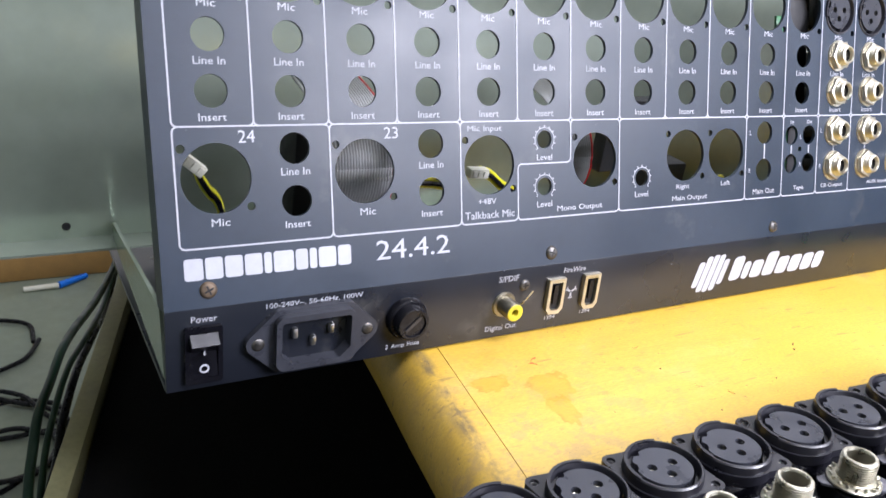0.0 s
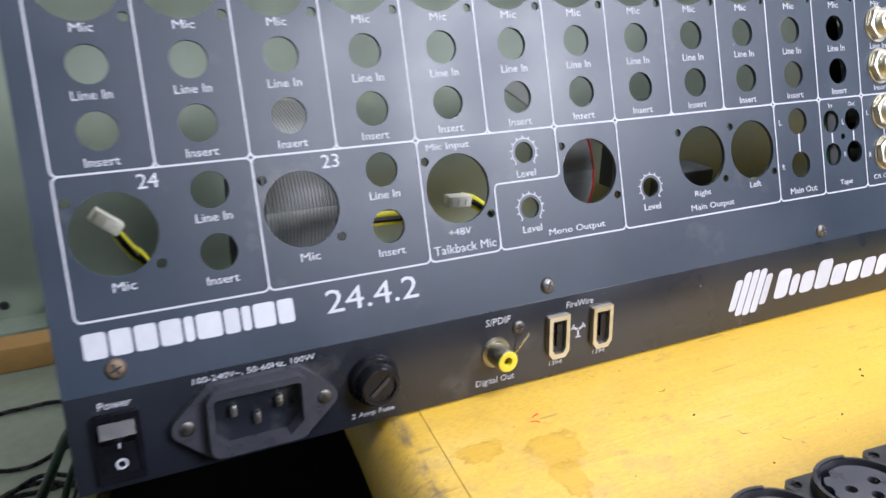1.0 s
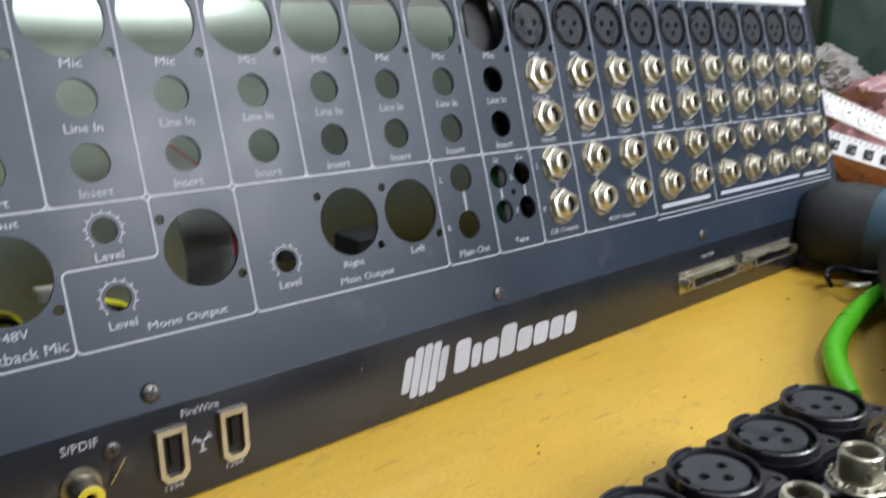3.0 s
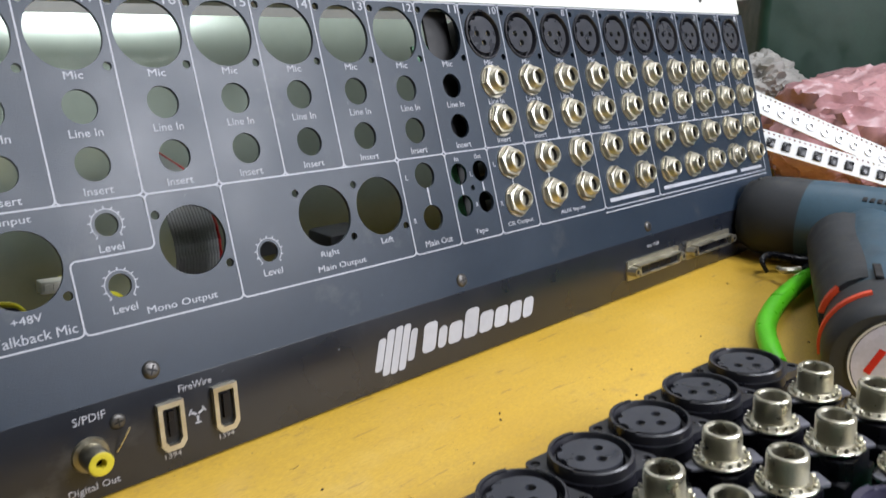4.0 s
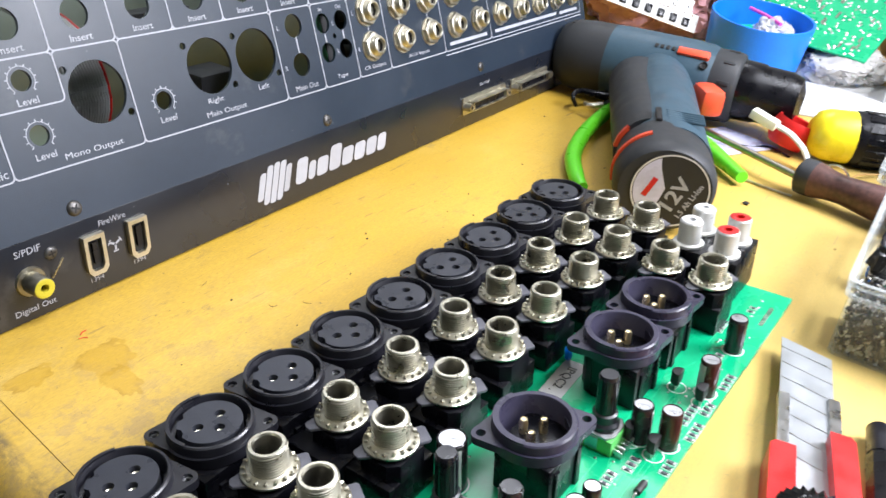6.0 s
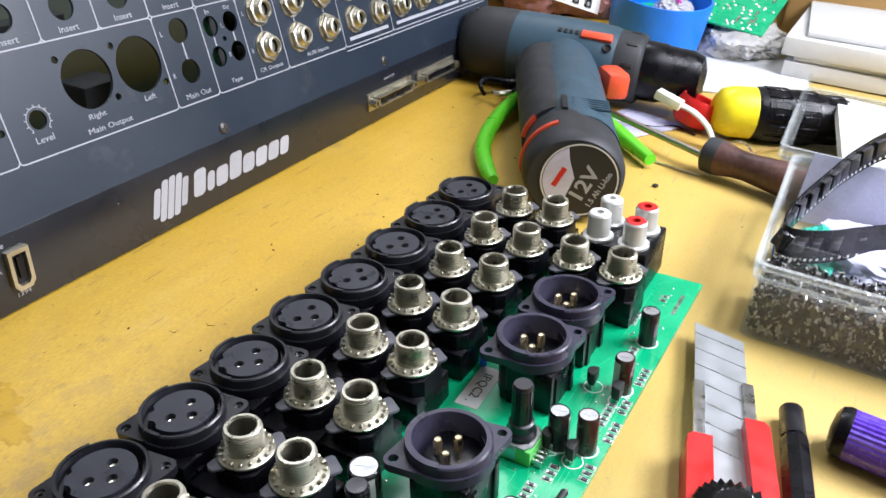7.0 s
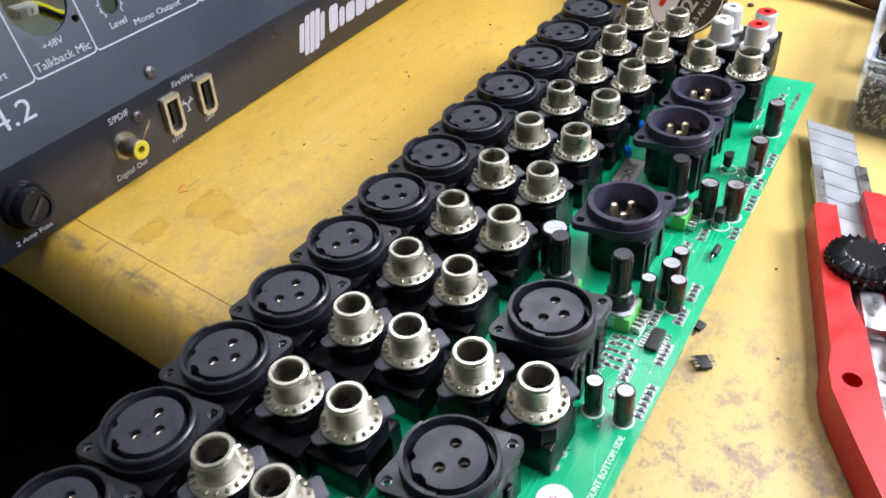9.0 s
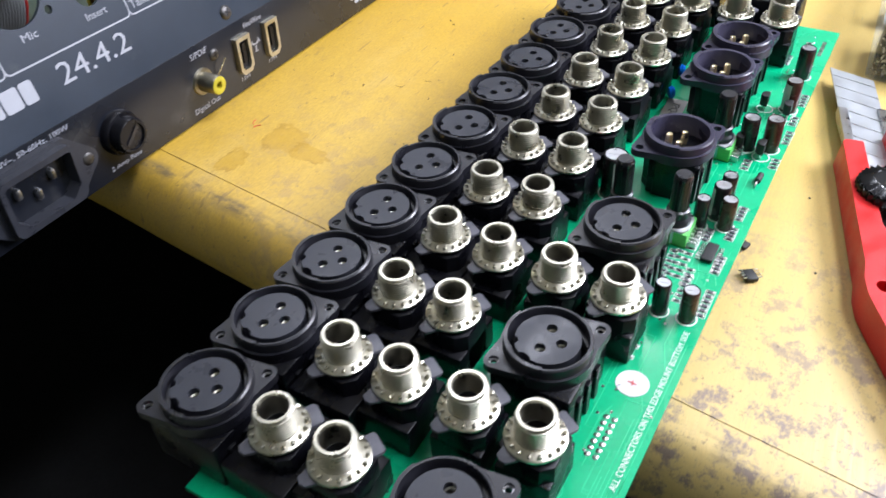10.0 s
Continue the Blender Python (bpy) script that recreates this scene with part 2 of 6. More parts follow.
M_REDO = mat("orange_red_plastic", (0.66, 0.075, 0.030), 0.42, 0, 0.12, 120, 0.15)
M_BLADE = mat("blade_steel", (0.42, 0.44, 0.46), 0.40, 0.6, 0.05, 120, 0.10, 900)
M_PURPLE = mat("purple_barrel", (0.10, 0.035, 0.48), 0.25, 0, 0.15, 200, 0, coat=0.5)
M_DRILLB = mat("blue_grey_drill_plastic", (0.034, 0.070, 0.098), 0.48, 0, 0.15, 60, 0.2, 1500)
M_DRILLK = mat("charcoal_rubber", (0.022, 0.024, 0.027), 0.60, 0, 0.2, 60, 0.25, 1300)
M_GRIP = mat("lime_green_grip", (0.12, 0.62, 0.02), 0.35, 0, 0.1, 60, 0.05)
M_YELP = mat("yellow_plastic", (0.80, 0.66, 0.02), 0.35, 0, 0.1, 60, 0.05)
M_YELC = mat("dull_yellow_core", (0.50, 0.42, 0.03), 0.45, 0, 0.2, 200, 0)
M_WOODH = mat("worn_brown_handle", (0.085, 0.040, 0.034), 0.5, 0, 0.7, 45, 0.2)


def clear_material(name, low, high):
    """Thin clear plastic: most light goes straight through, the rest is a soft gloss."""
    m = bpy.data.materials.new(name)
    m.use_nodes = True
    n, l = m.node_tree.nodes, m.node_tree.links
    b = n["Principled BSDF"]
    b.inputs["Base Color"].default_value = (0.80, 0.83, 0.83, 1)
    b.inputs["Roughness"].default_value = 0.16
    tr, mx, ns, mr = n.new("ShaderNodeBsdfTransparent"), n.new("ShaderNodeMixShader"), n.new("ShaderNodeTexNoise"), n.new("ShaderNodeMapRange")
    tr.inputs[0].default_value = (0.95, 0.96, 0.96, 1)
    ns.inputs["Scale"].default_value = 45
    mr.inputs[1].default_value, mr.inputs[2].default_value, mr.inputs[3].default_value, mr.inputs[4].default_value = 0.3, 0.7, low, high
    l.new(ns.outputs["Fac"], mr.inputs[0])
    l.new(mr.outputs[0], mx.inputs[0])
    l.new(tr.outputs[0], mx.inputs[1])
    l.new(b.outputs[0], mx.inputs[2])
    l.new(mx.outputs[0], n["Material Output"].inputs["Surface"])
    return m


M_CLEAR = clear_material("clear_plastic", 0.05, 0.15)
M_RIM = clear_material("milky_plastic", 0.14, 0.34)
M_BAG = mat("pink_film", (0.42, 0.22, 0.23), 0.25, 0, 0.2, 30, 0.3, 90)
M_FILM = mat("clear_film", (0.85, 0.83, 0.80), 0.18, 0, 0.1, 30, 0.3, 90, trans=0.55)
M_BLUE = mat("blue_plastic", (0.006, 0.19, 0.84), 0.42, 0, 0.1, 60, 0.05)
M_CARD = mat("tan_card", (0.36, 0.21, 0.07), 0.7, 0, 0.12, 50, 0.2, 500)
M_WHITE = mat("white_wall_paint", (0.80, 0.81, 0.79), 0.8, 0, 0.05, 6, 0.1, 200)
M_WALLG = mat("grey_green_wall_paint", (0.30, 0.33, 0.29), 0.8, 0, 0.06, 6, 0.1, 200)
M_FLOOR = mat("grey_green_floor", (0.21, 0.245, 0.19), 0.5, 0, 0.15, 6, 0.1, 150)
M_OLIVE = mat("olive_board", (0.25, 0.24, 0.12), 0.6, 0, 0.2, 30, 0.1)
M_TEAL = mat("teal_film", (0.03, 0.45, 0.32), 0.3, 0, 0.15, 60, 0.2, 200)
M_LILAC = mat("pale_lilac_film", (0.52, 0.52, 0.67), 0.3, 0, 0.12, 60, 0.2, 200)
M_CRATE = mat("green_black_plastic", (0.010, 0.034, 0.022), 0.4, 0, 0.2, 40, 0.1)
M_DEEPG = mat("deep_green_board", (0.012, 0.11, 0.035), 0.4, 0, 0.2, 80, 0)
M_GLOSS = mat("glossy_black_plastic", (0.012, 0.012, 0.013), 0.20, 0, 0.2, 100, 0)
M_GREYR = mat("grey_ribbon_cable", (0.42, 0.43, 0.43), 0.5, 0, 0.1, 80, 0)

# ---- mesh helpers ----
I4 = Matrix.Identity(4)


def T(x, y, z):
    return Matrix.Translation((x, y, z))


def box(bm, x0, x1, y0, y1, z0, z1, bev=0.0, m=I4, seg=2):
    k = bmesh.new()
    bmesh.ops.create_cube(k, size=1)
    for v in k.verts:
        v.co = Vector((x0 + (v.co.x + 0.5) * (x1 - x0), y0 + (v.co.y + 0.5) * (y1 - y0), z0 + (v.co.z + 0.5) * (z1 - z0)))
    if bev:
        bmesh.ops.bevel(k, geom=k.edges[:], offset=bev, segments=seg, profile=0.5, affect="EDGES")
    join(bm, k, m)


def join(bm, k, m=I4):
    vs = [bm.verts.new(m @ v.co) for v in k.verts]
    k.verts.index_update()
    for f in k.faces:
        try:
            bm.faces.new([vs[v.index] for v in f.verts])
        except ValueError:
            pass
    k.free()


def lathe(bm, prof, n=32, m=I4, arc=None):
    """Turns a profile of (radius, height) about z."""
    rings = []
    for r, z in prof:
        if r < 1e-7:
            rings.append([bm.verts.new(m @ Vector((0, 0, z)))])
        else:
            rings.append([bm.verts.new(m @ Vector((r * math.cos(2 * math.pi * i / n), r * math.sin(2 * math.pi * i / n), z))) for i in range(n)])
    for a, b in zip(rings, rings[1:]):
        for i in range(n):
            j = (i + 1) % n
            if arc and not (arc[0] <= i < arc[1]):
                continue
            q = [a[i % len(a)], a[j % len(a)], b[j % len(b)], b[i % len(b)]]
            q = [v for k, v in enumerate(q) if v not in q[:k]]
            if len(q) > 2:
                bm.faces.new(q)


def prism(bm, outline, z0, z1, m=I4, holes=(), bev=0.0):
    """A plate of the given outline, with holes that go through it."""
    loops = [list(outline)] + [list(h) for h in holes]
    if bev and not holes:
        k = bmesh.new()
        f = k.faces.new([k.verts.new((x, y, z0)) for x, y in outline])
        if f.normal.z < 0:
            f.normal_flip()
        ext = bmesh.ops.extrude_face_region(k, geom=[f])
        for v in ext["geom"]:
            if isinstance(v, bmesh.types.BMVert):
                v.co.z = z1
        bmesh.ops.bevel(k, geom=[e for e in k.edges if abs(e.verts[0].co.z - e.verts[1].co.z) < 1e-9], offset=bev, segments=2, profile=0.5, affect="EDGES")
        join(bm, k, m)
        return
    from mathutils.geometry import tessellate_polygon
    tris = tessellate_polygon([[Vector((x, y, 0)) for x, y in lp] for lp in loops])
    flat = [p for lp in loops for p in lp]
    lo = [bm.verts.new(m @ Vector((x, y, z0))) for x, y in flat]
    hi = [bm.verts.new(m @ Vector((x, y, z1))) for x, y in flat]
    for a, b, c in tris:
        for vs in ((hi[a], hi[b], hi[c]), (lo[c], lo[b], lo[a])):
            try:
                bm.faces.new(vs)
            except ValueError:
                pass
    k = 0
    for lp in loops:
        n = len(lp)
        for i in range(n):
            j = (i + 1) % n
            bm.faces.new((lo[k + i], lo[k + j], hi[k + j], hi[k + i]))
        k += n


def circle(x, y, r, n=28, a0=0.0):
    return [(x + r * math.cos(a0 + 2 * math.pi * i / n), y + r * math.sin(a0 + 2 * math.pi * i / n)) for i in range(n)]


def rounded(x0, x1, y0, y1, r, n=5):
    out = []
    for cx, cy, a in ((x1 - r, y1 - r, 0), (x0 + r, y1 - r, 90), (x0 + r, y0 + r, 180), (x1 - r, y0 + r, 270)):
        for i in range(n + 1):
            t = radians(a + 90 * i / n)
            out.append((cx + r * math.cos(t), cy + r * math.sin(t)))
    return out


def hull(points):
    pts = sorted(set(points))

    def half(ps):
        h = []
        for p in ps:
            while len(h) > 1 and (h[-1][0] - h[-2][0]) * (p[1] - h[-2][1]) - (h[-1][1] - h[-2][1]) * (p[0] - h[-2][0]) <= 0:
                h.pop()
            h.append(p)
        return h
    a, b = half(pts), half(pts[::-1])
    return a[:-1] + b[:-1]


def smooth_line(pts, sub=6):
    p = [Vector(q) for q in pts]
    if len(p) < 3:
        return p
    p = [2 * p[0] - p[1]] + p + [2 * p[-1] - p[-2]]
    out = []
    for i in range(1, len(p) - 2):
        a, b, c, d = p[i - 1:i + 3]
        for k in range(sub):
            t = k / sub
            out.append(0.5 * (2 * b + (c - a) * t + (2 * a - 5 * b + 4 * c - d) * t * t + (3 * b - a - 3 * c + d) * t ** 3))
    out.append(p[-2])
    return out


def sweep(bm, pts, radii, n=8, sub=6, flat=1.0):
    line = smooth_line(pts, sub)
    rad = radii if isinstance(radii, (list, tuple)) else [radii, radii]
    up, rings = Vector((0.123, 0.2, 0.97)), []
    for i, p in enumerate(line):
        d = (line[min(i + 1, len(line) - 1)] - line[max(i - 1, 0)]).normalized()
        s = d.cross(up).normalized()
        u = s.cross(d)
        f = i / (len(line) - 1) * (len(rad) - 1)
        r = rad[int(f)] + (rad[min(int(f) + 1, len(rad) - 1)] - rad[int(f)]) * (f - int(f))
        rings.append([bm.verts.new(p + s * (r * math.cos(2 * math.pi * k / n)) + u * (r * flat * math.sin(2 * math.pi * k / n))) for k in range(n)])
    for a, b in zip(rings, rings[1:]):
        for k in range(n):
            bm.faces.new((a[k], a[(k + 1) % n], b[(k + 1) % n], b[k]))
    bm.faces.new(rings[0][::-1])
    bm.faces.new(rings[-1])


def mesh(bm, name, material, angle=38):
    bmesh.ops.recalc_face_normals(bm, faces=bm.faces[:])
    me = bpy.data.meshes.new(name)
    bm.to_mesh(me)
    bm.free()
    me.materials.append(material)
    me.polygons.foreach_set("use_smooth", [True] * len(me.polygons))
    me.set_sharp_from_angle(angle=radians(angle))
    return me


def put(name, me, parent=None, m=I4, label=""):
    ob = new(name, me)
    ob.parent = parent
    ob.matrix_basis = m
    if label:
        ob["label"] = label
    return ob


def part(name, bm, material, parent=None, label="", m=I4):
    return put(name, mesh(bm, name, material), parent, m, label)


def thing(name, label, category, m=I4, group="", kind=""):
    ob = new(name)
    ob.empty_display_size = 0.02
    ob.matrix_basis = m
    return tagged(ob, label, category, group, kind)


def solo(name, bm, material, label, category, m=I4, group="", kind=""):
    return tagged(part(name, bm, material, None, "", m), label, category, group, kind)


TEXTS = {}


def text(body, width, height, parent, m, material=None, name="lettering"):
    """Raised print with its middle at the pose m, facing along that pose's +z."""
    key = (body, width, height)
    if key not in TEXTS:
        cu = bpy.data.curves.new("print", "FONT")
        cu.body, cu.align_x, cu.align_y, cu.size, cu.extrude, cu.resolution_u = body, "CENTER", "CENTER", 1.0, 0.0, 2
        cu.offset = 0.022 if body.startswith("1") and parent.name.startswith("battery") else 0.0
        tmp = bpy.data.objects.new("print", cu)
        me = bpy.data.meshes.new_from_object(tmp)
        bpy.data.objects.remove(tmp)
        co = np.empty(len(me.vertices) * 3)
        me.vertices.foreach_get("co", co)
        co = co.reshape(-1, 3)
        lo, hi = co.min(0), co.max(0)
        co = (co - (lo + hi) / 2) * np.array([width / (hi[0] - lo[0]), height / (hi[1] - lo[1]), 1])
        me.vertices.foreach_set("co", co.ravel())
        k = bmesh.new()
        k.from_mesh(me)
        bpy.data.meshes.remove(me)
        ext = bmesh.ops.extrude_face_region(k, geom=k.faces[:])
        for v in ext["geom"]:
            if isinstance(v, bmesh.types.BMVert):
                v.co.z = 0.00012
        TEXTS[key] = mesh(k, "print", material or M_PRINT)
    return put(name, TEXTS[key], parent, m)


# ---- room ----
def room():
    bm = bmesh.new()
    box(bm, -1.8, 2.6, -1.9, 2.2, -0.80, -0.75)
    tagged(part("floor", bm, M_FLOOR), "worn grey-green floor under the workbench", "floor", kind="structure")
    for name, b in (("wall_north", (-1.85, 2.65, 2.2, 2.25)), ("wall_south", (-1.85, 2.65, -1.95, -1.9)), ("wall_west", (-1.85, -1.8, -1.9, 2.2)), ("wall_east", (2.6, 2.65, -1.9, 2.2))):
        bm = bmesh.new()
        box(bm, *b, -0.80, 1.95)
        # West and south walls are unseen; their darker colour only cuts bounced light.
        white = name in ("wall_north", "wall_east")
        tagged(part(name, bm, M_WHITE if white else M_WALLG), "plain white painted wall of the workshop" if white else "unseen workshop wall, grey-green to cut bounced light", "wall", kind="structure")
    bm = bmesh.new()
    box(bm, -1.85, 2.65, -1.95, 2.25, 1.95, 2.0)
    tagged(part("ceiling", bm, M_WHITE), "plain white painted ceiling of the workshop", "ceiling", kind="structure")


room()


# ---- bench ----
def bench():
    t = thing("workbench", "yellow varnished wooden workbench, scratched, stained, with a rounded edge", "workbench")
    s, x0, y0, y1 = 0.112, 0.0995, -1.2, 1.25
    bm = bmesh.new()
    # main board, its end cut along the seam
    prism(bm, [(x0 + s * y0, y0), (2.4, y0), (2.4, y1), (x0 + s * y1, y1)], -0.030, 0.0)
    part("tabletop", bm, M_TABLE, t)
    # rounded lipping along the end, with a hair of a joint
    prof = [(-0.00018, -0.0300), (-0.00018, 0.0000), (-0.0082, -0.0003), (-0.0115, -0.0016), (-0.0148, -0.0046), (-0.0172, -0.0090), (-0.0186, -0.0145), (-0.0190, -0.0210), (-0.0186, -0.0270), (-0.0165, -0.0300)]
    bm = bmesh.new()
    rows = []
    n = 60
    for i in range(n + 1):
        y = y0 + (y1 - y0) * i / n
        w = noise.noise((y * 30, 0.3, 1.7)) * 0.0009
        rows.append([bm.verts.new((x0 + s * y + px + (w if px < -0.01 else 0), y, pz - (0.0002 if pz > -0.001 else 0))) for px, pz in prof])
    k = len(prof)
    for a, b in zip(rows, rows[1:]):
        for j in range(k):
            bm.faces.new((a[j], a[(j + 1) % k], b[(j + 1) % k], b[j]))
    bm.faces.new(rows[0][::-1])
    bm.faces.new(rows[-1])
    part("edge_lipping", bm, M_TABLE, t, "worn rounded yellow wooden edge strip")
    for x, y in ((0.35, -1.1), (2.3, -1.1), (0.35, 1.1), (2.3, 1.1)):
        bm = bmesh.new()
        box(bm, x - 0.03, x + 0.03, y - 0.03, y + 0.03, -0.75, -0.03, 0.003)
        part("leg", bm, M_OLIVE, t)


bench()

# ---- mixer ----
P = 0.027
LEAN_BACK = math.atan(0.332)
SY, CY = math.sin(LEAN_BACK), math.cos(LEAN_BACK)
FOLD = -0.0605
# panel pose: x along the panel, y up the panel, z out of its face
PANEL = T(0, SY * 0.0938, CY * 0.0938) @ Matrix(((1, 0, 0, 0), (0, SY, -CY, 0), (0, CY, SY, 0), (0, 0, 0, 1)))
fold_y, fold_z = SY * (0.0938 + FOLD), CY * (0.0938 + FOLD)
sl = Vector((0, 0.0022, fold_z - 0.0012)).normalized()
STRIP = T(0, fold_y, fold_z) @ Matrix(((1, 0, 0, 0), (0, sl.y, -sl.z, 0), (0, sl.z, sl.y, 0), (0, 0, 0, 1)))
STRIP_H = 0.0308
XLR_V, LI_V, IN_V = 0.053, 0.0297, 0.0115
LOW_V, LOWLI, LOWIN = -0.0172, -0.0080, -0.0263
MIXER = thing("digital_mixer", "navy steel digital mixing console, rear panel half stripped of sockets", "mixing console")


def on(m, x, v, z=0.0):
    return m @ T(x, v, z)


def lug_holes(x, v):
    return [circle(x - 0.0112, v + 0.0100, 0.0015, 10), circle(x + 0.0112, v - 0.0100, 0.0015, 10)]


def rear_panel():
    th = -0.0015
    bm = bmesh.new()
    for i in range(22):
        x = (i + 0.5) * P
        a, b = i * P, (i + 1) * P
        hs = [circle(x, XLR_V, 0.0118, 40), circle(x, LI_V, 0.0055), circle(x, IN_V, 0.0055)]
        hs += [circle(x + 0.0112, XLR_V - 0.0108, 0.0015, 10), circle(x - 0.0112, XLR_V + 0.0108, 0.0015, 10)]
        prism(bm, [(a, 0), (b, 0), (b, 0.0675), (a, 0.0675)], th, 0, holes=hs)
        low = []
        if i in (0, 2, 4, 6, 8, 9):
            low = [circle(x, LOW_V, 0.0118, 40)] + lug_holes(x, LOW_V)
        elif i in (1, 3):
            low = [circle(x + 0.0005, LOWLI, 0.0055), circle(x + 0.0005, LOWIN, 0.0055)]
        elif i == 5:
            low = [circle(x, -0.0078, 0.0037, 20), circle(x, -0.0272, 0.0037, 20)]
        elif i == 7:
            low = [circle(x, -0.0263, 0.0037, 20)]
        elif i == 11:
            low = [circle(a + P * fx, fv, 0.0048, 24) for fx in (0.25, 0.75) for fv in (-0.0097, -0.0240)] + [circle(x, -0.0168, 0.0013, 10)]
        else:
            low = [circle(x, LOWLI, 0.0055), circle(x, LOWIN, 0.0055)]
        prism(bm, [(a, FOLD), (b, FOLD), (b, 0), (a, 0)], th, 0, holes=low)
    for a, b in ((-0.0065, 0), (22 * P, 22 * P + 0.0075)):
        prism(bm, [(a, FOLD), (b, FOLD), (b, 0.0675), (a, 0.0675)], th, 0)
    # folded side returns
    box(bm, -0.0065, -0.0050, FOLD, 0.0675, -0.012, th)
    box(bm, 22 * P + 0.0060, 22 * P + 0.0075, FOLD, 0.0675, -0.012, th)
    bmesh.ops.remove_doubles(bm, verts=bm.verts[:], dist=0.00002)
    part("rear_panel", bm, M_NAVY, MIXER, "navy panel punched with socket holes", PANEL)
    bm = bmesh.new()
    box(bm, -0.0065, 22 * P + 0.0075, -STRIP_H, 0.0, -0.0015, 0.0, 0.0003)
    box(bm, -0.0065, 22 * P + 0.0075, -STRIP_H, -STRIP_H + 0.0015, -0.55, -0.0016)
    part("lower_strip", bm, M_STRIP, MIXER, "navy strip with mains and data sockets, darkened for its shade", STRIP)
    bm = bmesh.new()
    box(bm, -0.0065, 22 * P + 0.0075, 0.0682, 0.0840, -0.016, -0.001, 0.0008)
    part("top_rail", bm, M_RAIL, MIXER, "pale grey steel rail along the top", PANEL)
    for i in range(5):
        bm = bmesh.new()
        lathe(bm, [(0, 0.0006), (0.0012, 0.0005), (0.0016, 0), (0.0016, -0.0006)], 12)
        part("rail_screw", bm, M_SCREW, MIXER, "", on(PANEL, 0.05 + i * 0.125, 0.0765, -0.0008))
    # chassis: low side cheeks and the raised inner sheet
    for x in (-0.0060, 22 * P + 0.0055):
        bm = bmesh.new()
        prism(bm, [(fold_y + 0.004, 0.0028), (0.132, 0.0028), (0.132, 0.0115), (fold_y + 0.012, 0.027)], 0, 0.0015, Matrix(((0, 0, 1, x), (1, 0, 0, 0), (0, 1, 0, 0), (0, 0, 0, 1))))
        part("side_cheek", bm, M_PLATE, MIXER, "pale grey steel side of the tray")
    bm = bmesh.new()
    box(bm, -0.36, 0.585, 0.134, 0.1352, 0.003, 0.146, 0.0003)
    box(bm, -0.36, 0.585, 0.120, 0.134, 0.003, 0.0042)
    part("inner_sheet", bm, M_PLATE, MIXER, "grey-green zinc sheet standing behind the panel")
    for x, z in ((-0.025, 0.010), (-0.125, 0.012), (0.075, 0.012)):
        bm = bmesh.new()
        lathe(bm, [(0, 0.0010), (0.0014, 0.0008), (0.0019, 0), (0.0019, -0.0005)], 14)
        part("sheet_screw", bm, M_DARK, MIXER, "", T(x, 0.1338, z) @ pose(0, 0, 0, 90))


rear_panel()


def line(x0, v0, x1, v1, w=0.00060):
    """A printed white rule on the panel."""
    bm = bmesh.new()
    d = Vector((x1 - x0, v1 - v0))
    a = math.atan2(d.y, d.x)
    prism(bm, rounded(-w / 2, d.length + w / 2, -w / 2, w / 2, w * 0.45, 3), 0, 0.00012)
    part("printed_rule", bm, M_PRINT, MIXER, "", on(PANEL, x0, v0) @ Matrix.Rotation(a, 4, "Z"))


def field(corners, lift, r=0.0019, w=0.00056):
    """A printed outline round a field of the panel, its corners rounded."""
    def rim(inset):
        out, n = [], len(corners)
        for k in range(n):
            p, c, q = (Vector(corners[(k + d) % n]) for d in (-1, 0, 1))
            a, b = (p - c).normalized(), (q - c).normalized()
            turn = a.x * b.y - a.y * b.x
            inward = (a + b) * (inset if turn < 0 else -inset)
            rr = r - inset if turn < 0 else r + inset
            o = c + inward + (a + b) * rr
            for m in range(6):
                t = math.pi / 2 * m / 5
                out.append(tuple(o - b * (rr * math.cos(t)) - a * (rr * math.sin(t))))
        return out
    bm = bmesh.new()
    prism(bm, rim(-w / 2), 0, 0.00012 + lift, holes=[rim(w / 2)])
    part("printed_outline", bm, M_PRINT, MIXER, "", PANEL)


def rules():
    bot = -0.0403
    for i in range(22):
        a, b = i * P, (i + 1) * P
        field([(a, 0), (b, 0), (b, 0.0672), (a, 0.0672)], 0.00002 * (i % 2))
    for k, (a, b) in enumerate(((0, 2), (2, 4), (7, 10), (10, 11), (11, 12), (12, 13), (13, 15), (15, 17), (17, 22))):
        field([(a * P, bot), (b * P, bot), (b * P, 0), (a * P, 0)], 0.00004 + 0.00002 * (k % 2))
    # talkback and mono fields, with a step between them
    field([(4 * P, bot), (5 * P, bot), (5 * P, -0.0175), (6 * P, -0.0175), (6 * P, 0), (4 * P, 0)], 0.00008)
    field([(5 * P, bot), (7 * P, bot), (7 * P, 0), (6 * P, 0), (6 * P, -0.0175), (5 * P, -0.0175)], 0.00010)
    line(15 * P, bot - 0.0022, 22 * P, bot - 0.0022)
    # ties between stereo pairs
    for x in (10.5, 12.5, 13.5, 14.5):
        line(x * P, -0.0135, x * P, -0.0205, 0.0008)
    for fx in (11.25, 11.75):
        line(fx * P, -0.0150, fx * P, -0.0187, 0.0007)


rules()


